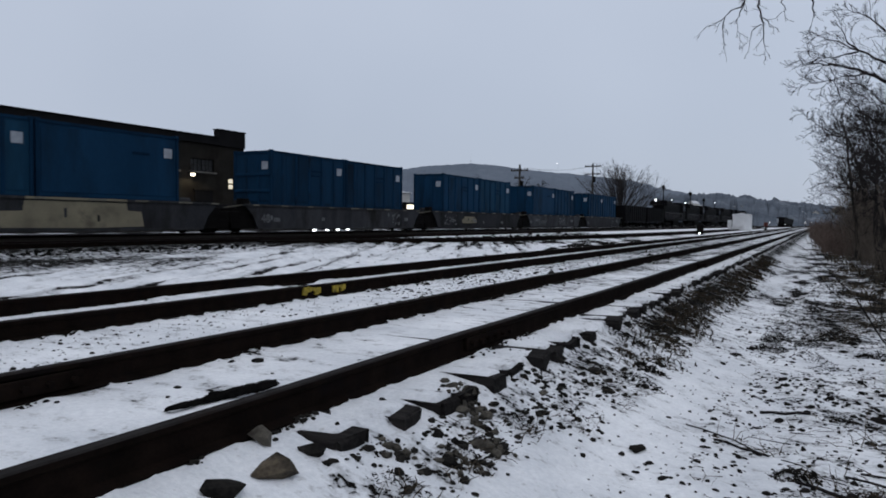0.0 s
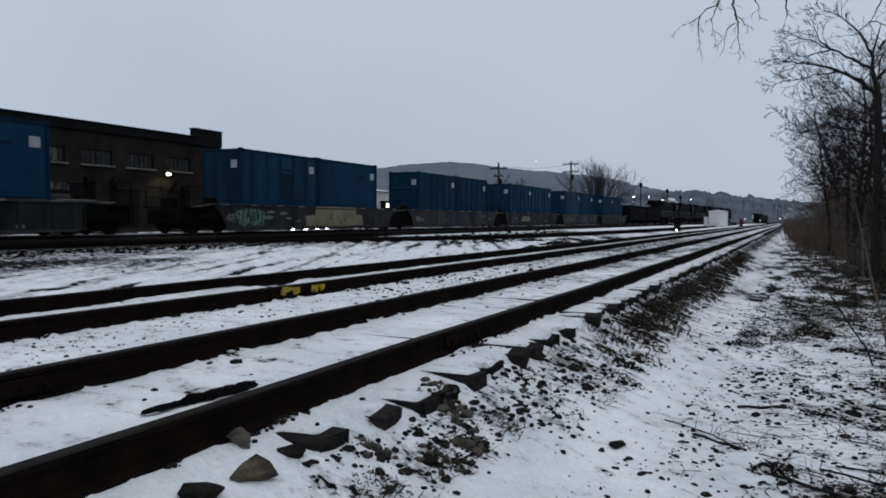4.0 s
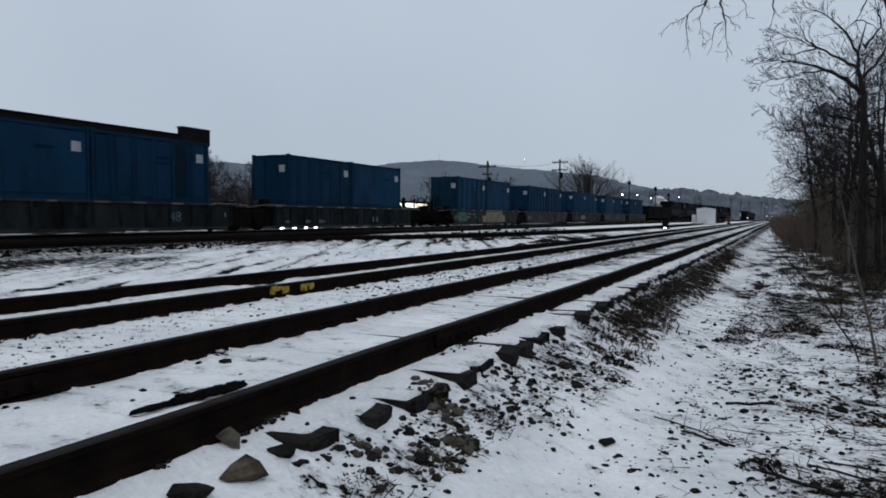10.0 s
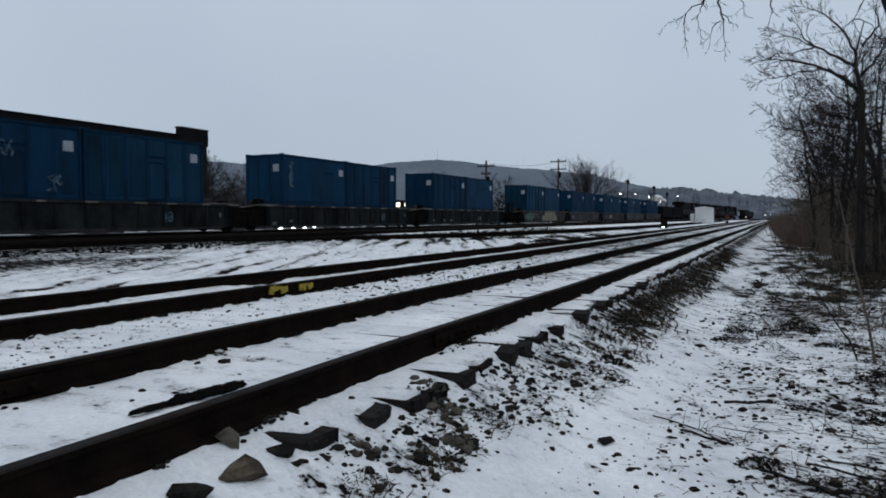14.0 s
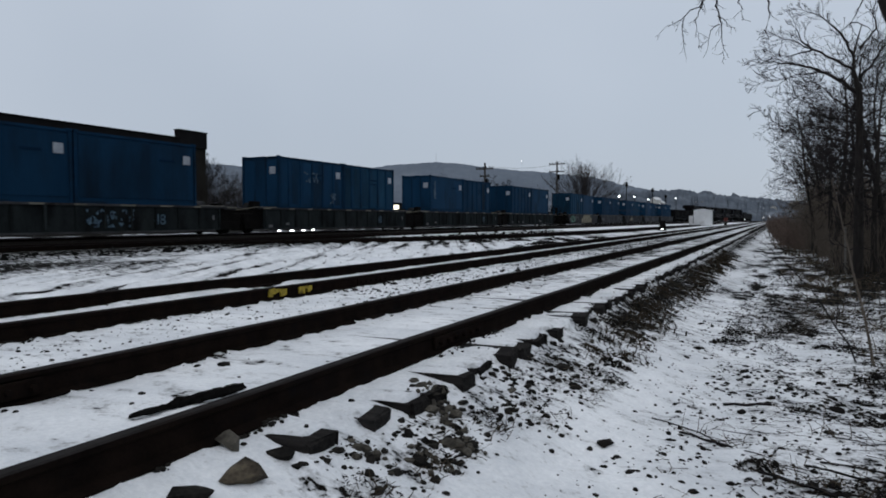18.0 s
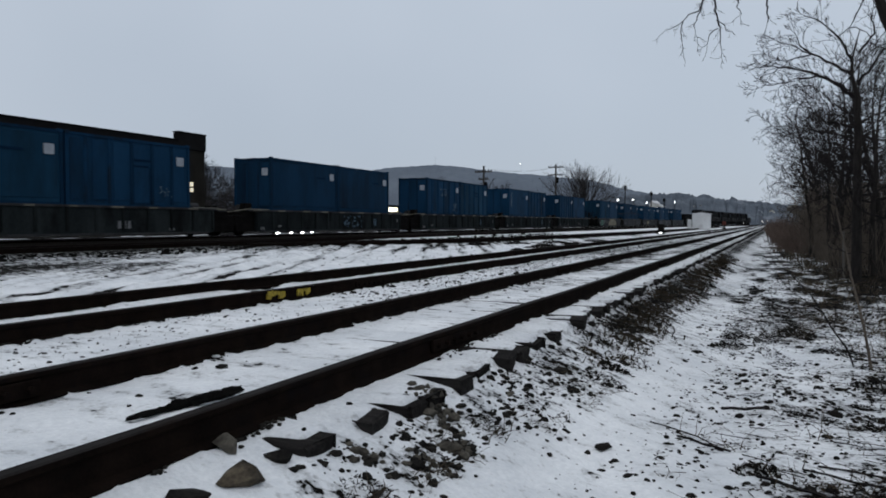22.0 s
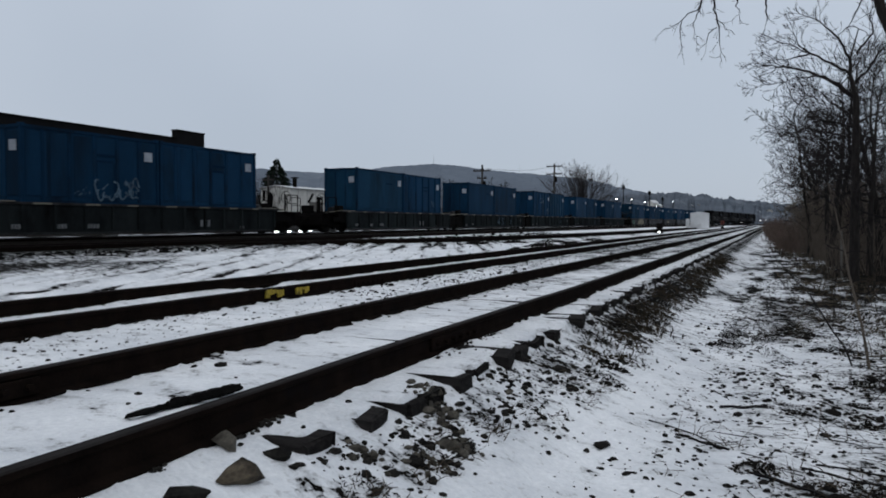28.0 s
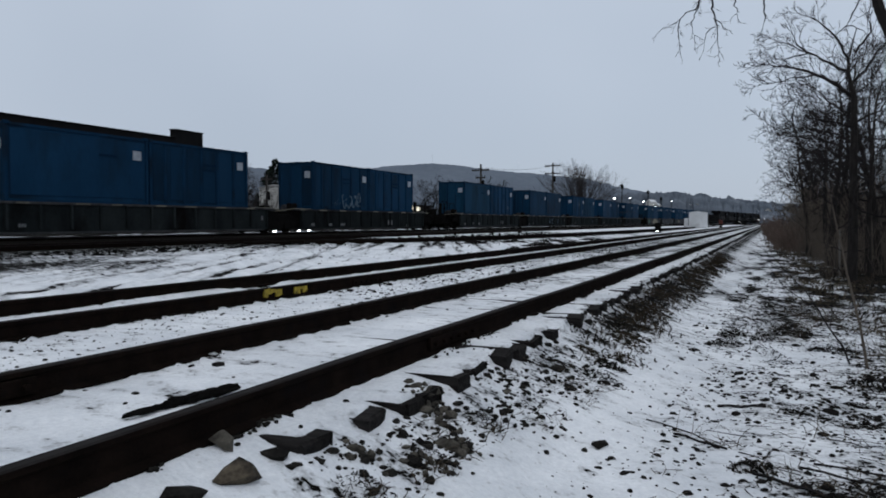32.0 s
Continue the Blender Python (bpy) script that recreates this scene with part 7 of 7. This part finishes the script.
for x, y, n, h, w in ((-1.6, 4.0, 40, 0.14, 0.08), (-1.6, 3.2, 30, 0.12, 0.08), (-1.68, 2.7, 30, 0.12, 0.08), (0.55, 4.45, 60, 0.18, 0.2), (0.3, 4.5, 30, 0.16, 0.16), (1.0, 7.5, 40, 0.2, 0.25), (0.2, 10.5, 40, 0.3, 0.2), (0.9, 12.5, 80, 0.35, 0.3), (-0.25, 5.15, 9, 0.26, 0.05), (-0.5, 5.3, 7, 0.24, 0.05), (0.35, 5.6, 8, 0.3, 0.1), (1.3, 10, 50, 0.3, 0.25)):
    tuft(x, y, n, h, w, "clump of dead brown weeds in the snow")


def lone_rock(x, y, sx, sy, sz, seed, material, label, sink=0.25, z=None):
    r = random.Random(seed)
    bm = B()
    for k in range(12):
        d = Vector((r.gauss(0, 1), r.gauss(0, 1), r.gauss(0, 1))).normalized() * 0.54 * r.uniform(0.85, 1.1)
        bm.verts.new((d.x * sx, d.y * sy, d.z * sz))
    bmesh.ops.convex_hull(bm, input=bm.verts)
    o = new("rock", finish(bm, "rock", material))
    o.matrix_basis = pose(x, y, (onground(x, y) if z is None else z) + sz * (0.35 - sink), 0, 0, r.uniform(0, 90))
    return tagged(o, label, "rock", "rocks beside the rail")


lone_rock(-2.07, 2.31, 0.23, 0.14, 0.13, 15, STONE2, "tan-brown broken rock half in the snow", 0.2)
lone_rock(-2.29, 2.49, 0.13, 0.1, 0.11, 5, GRAVEL, "pale grey rock against the rail")
lone_rock(-2.08, 2.04, 0.2, 0.15, 0.12, 6, STONE, "dark grey rock in the snow")
lone_rock(-0.98, 4.5, 0.15, 0.1, 0.06, 7, LITTER, "flat dark stone on the snow")
lone_rock(-2.08, 2.6, 0.15, 0.08, 0.09, 8, STONE, "small dark rock in the snow")
lone_rock(-1.6, 2.3, 0.11, 0.08, 0.07, 9, STONE, "small dark rock in the snow")
for k, (x, y, s) in enumerate(((-1.62, 3.5, 0.15), (-1.72, 3.42, 0.1), (-1.55, 3.62, 0.12), (-1.66, 3.75, 0.11), (-1.5, 3.4, 0.09), (-1.75, 2.85, 0.1), (-2.05, 1.95, 0.08), (-1.95, 2.6, 0.07), (-2.2, 2.75, 0.05), (-2.2, 3.4, 0.05))):
    lone_rock(x, y, s * 0.9, s * 0.7, s * 0.55, 40 + k, GRAVEL if k in (0, 3) else STONE, "broken ballast rock below the tie ends", 0.3)
for k in range(20):
    r = random.Random(500 + k)
    x, y = r.uniform(-1.88, -1.5 if k < 10 else -1.3), 2.4 + 0.33 * k + r.uniform(-0.1, 0.1)
    lone_rock(x, y, r.uniform(0.07, 0.13), r.uniform(0.05, 0.09), r.uniform(0.04, 0.08), 510 + k, STONE if k % 7 else GRAVEL, "rough ballast rock on the shoulder", 0.3)

# grit and gravel heaps below the tie ends, crumbs of dirt along the foot of the near rails
def heap_spots(places):
    out = []
    for x, y, w, n in places:
        out.append(np.stack([rng.normal(x, w, n), rng.normal(y, w * 1.3, n)], -1))
    return np.concatenate(out)


sp = heap_spots([(-1.93, 3.92, 0.05, 50), (-1.84, 3.84, 0.05, 50), (-1.57, 3.55, 0.05, 36), (-1.84, 3.0, 0.06, 18), (-1.62, 3.3, 0.06, 20)])
scatter_stones("gravel_heap", "small grey-brown gravel spilled below the ties", sp, rng.gamma(2, 0.007, len(sp)) + 0.009, GRAVEL, 0.15)
sp = heap_spots([(-1.84, 2.95, 0.1, 40), (-1.7, 3.4, 0.14, 60), (-1.6, 4.3, 0.2, 80), (-1.95, 2.7, 0.08, 10), (-1.7, 5.2, 0.2, 120), (-1.6, 6.2, 0.24, 140)])
scatter_stones("gravel_heap", "dark broken gravel below the tie ends", sp, rng.gamma(1.5, 0.007, len(sp)) + 0.004, STONE, 0.3)
for rx, side, n in ((NEAR, 1, 260), (FARR, 1, 160), (SIDE_N, 1, 260)):
    y = 1.6 + 12 * rng.uniform(0, 1, 4 * n) ** 1.4
    y = y[fractal(y * 1.3, y * 0 + rx, 52) > 0.55][:n]
    sp = np.stack([rx + side * (0.075 + np.abs(rng.normal(0, 0.028, len(y)))), y], -1)
    scatter_stones("rail_grit", "dark grit along the foot of the rail", sp, np.minimum(rng.gamma(1.5, 0.006, len(sp)) + 0.004, 0.02), STONE, 0.15)

# a row of low white lamps shining under the train
for y in (34.35, 35.6, 36.75, 37.8):
    p = thing("ground_lamp", "low white lamp standing in the snow", "lamp", "low lamps beyond the train", m=pose(-27.3, y, 0.03))
    bm = B()
    box(bm, -0.12, 0.1, -0.26, 0.26, -0.05, 0.24, 0.02)
    part("housing", bm, IRON, p)
    bm = B()
    box(bm, 0.1, 0.13, -0.16, 0.16, 0.12, 0.21, 0.01)
    part("lens", bm, COOL, p, "glowing white lens")

for k, (y, s) in enumerate(((40.6, 0.5), (41.6, 0.4), (43.2, 0.5), (23.0, 0.45), (23.7, 0.35))):
    r = random.Random(70 + k)
    bm = B()
    bmesh.ops.create_icosphere(bm, subdivisions=2, radius=0.5)
    for v in bm.verts:
        v.co = Vector((v.co.x * 0.7, v.co.y * s * 2, v.co.z * 0.4)) * r.uniform(0.92, 1.08)
    tagged(part("snow_heap", bm, SNOWCAP, None, at=pose(-26.75, y, 0.03)), "small heap of packed snow beside the rails", "snow heap", "snow heaps by the running track")

# a low uneven bank of snow along the running track's far side
by = np.arange(2, 110, 0.35)
bt = 0.18 + 0.06 * (fractal(by * 0.9, by * 0 + 3, 81) - 0.5) * 2
bv, bf = [], []
for k, (y, z) in enumerate(zip(by, bt)):
    s = -26.75 + float(bend(y))
    bv += [(s - 0.5, y, 0.0), (s - 0.12, y, float(z)), (s + 0.12, y, float(z)), (s + 0.45, y, 0.0)]
    if k:
        i = 4 * k
        bf += [(i - 4 + j, i - 3 + j, i + 1 + j, i + j) for j in range(3)]
tagged(new("snow_bank", raw("snow_bank", bv, bf, SNOWCAP, True)), "low bank of snow along the running track", "snow bank", kind="stuff")


def broken_timber():
    """Two splintered lengths of rotten tie lying against the near rail."""
    t = thing("broken_timber", "charred splintered timber lying between the rails", "timber", m=pose(-2.97, 2.98, -0.176, 0, 0, -7))
    r = random.Random(12)
    for (y0, y1, w, h, off) in ((-0.38, 0.02, 0.05, 0.036, -0.035), (-0.03, 0.34, 0.065, 0.062, 0.0), (-0.16, 0.12, 0.035, 0.06, -0.012)):
        bm = B()
        n, rings = 13, []
        for k in range(n + 1):
            f = k / n
            y = y0 + (y1 - y0) * f
            s = (0.7 + 0.3 * min(1, 6 * f)) * (0.65 + 0.35 * min(1, 5 * (1 - f)))
            ring = []
            for a in range(7):
                t_ = 2 * math.pi * a / 7
                ring.append(bm.verts.new((off + math.cos(t_) * w * 0.5 * s * r.uniform(0.65, 1.3), y + r.uniform(-0.02, 0.02), max(0.0, h * 0.5 + math.sin(t_) * h * 0.5 * s * r.uniform(0.8, 1.2)))))
            rings.append(ring)
        for p, q in zip(rings, rings[1:]):
            for a in range(7):
                bm.faces.new((p[a], p[(a + 1) % 7], q[(a + 1) % 7], q[a]))
        bm.faces.new(rings[0][::-1])
        bm.faces.new(rings[-1])
        part("splinter", bm, ROTTEN, t)
    return t


broken_timber()


def stick(pts, rad, label):
    segs = [(Vector(a), Vector(b), rad, rad * 0.85) for a, b in zip(pts, pts[1:])]
    return tagged(new("fallen_stick", limb_mesh("fallen_stick", segs, TWIG)), label, "stick", "fallen sticks")


def lying(x, y, length, turn, rad, label):
    pts = []
    for k in range(5):
        f = k / 4 - 0.5
        px, py = x + math.cos(radians(turn)) * length * f, y + math.sin(radians(turn)) * length * f
        pts.append((px, py, onground(px, py) + rad * 0.8 + 0.01 * (k % 2)))
    return stick(pts, rad, label)


lying(-0.2, 6.2, 0.36, 4, 0.014, "dark broken stick on the snow")
lying(-0.43, 5.14, 0.42, -30, 0.010, "dark broken stick on the snow")
lying(-0.6, 5.35, 0.55, -30, 0.006, "thin dry stalk on the snow")
lying(0.45, 4.75, 0.6, -28, 0.009, "dark broken stick on the snow")
lying(0.6, 4.9, 0.7, -20, 0.008, "dark broken stick on the snow")
lying(0.12, 4.45, 0.45, -28, 0.012, "dark broken stick on the snow")
lying(-1.5, 2.05, 0.55, -55, 0.008, "curved dry stick among the rocks")


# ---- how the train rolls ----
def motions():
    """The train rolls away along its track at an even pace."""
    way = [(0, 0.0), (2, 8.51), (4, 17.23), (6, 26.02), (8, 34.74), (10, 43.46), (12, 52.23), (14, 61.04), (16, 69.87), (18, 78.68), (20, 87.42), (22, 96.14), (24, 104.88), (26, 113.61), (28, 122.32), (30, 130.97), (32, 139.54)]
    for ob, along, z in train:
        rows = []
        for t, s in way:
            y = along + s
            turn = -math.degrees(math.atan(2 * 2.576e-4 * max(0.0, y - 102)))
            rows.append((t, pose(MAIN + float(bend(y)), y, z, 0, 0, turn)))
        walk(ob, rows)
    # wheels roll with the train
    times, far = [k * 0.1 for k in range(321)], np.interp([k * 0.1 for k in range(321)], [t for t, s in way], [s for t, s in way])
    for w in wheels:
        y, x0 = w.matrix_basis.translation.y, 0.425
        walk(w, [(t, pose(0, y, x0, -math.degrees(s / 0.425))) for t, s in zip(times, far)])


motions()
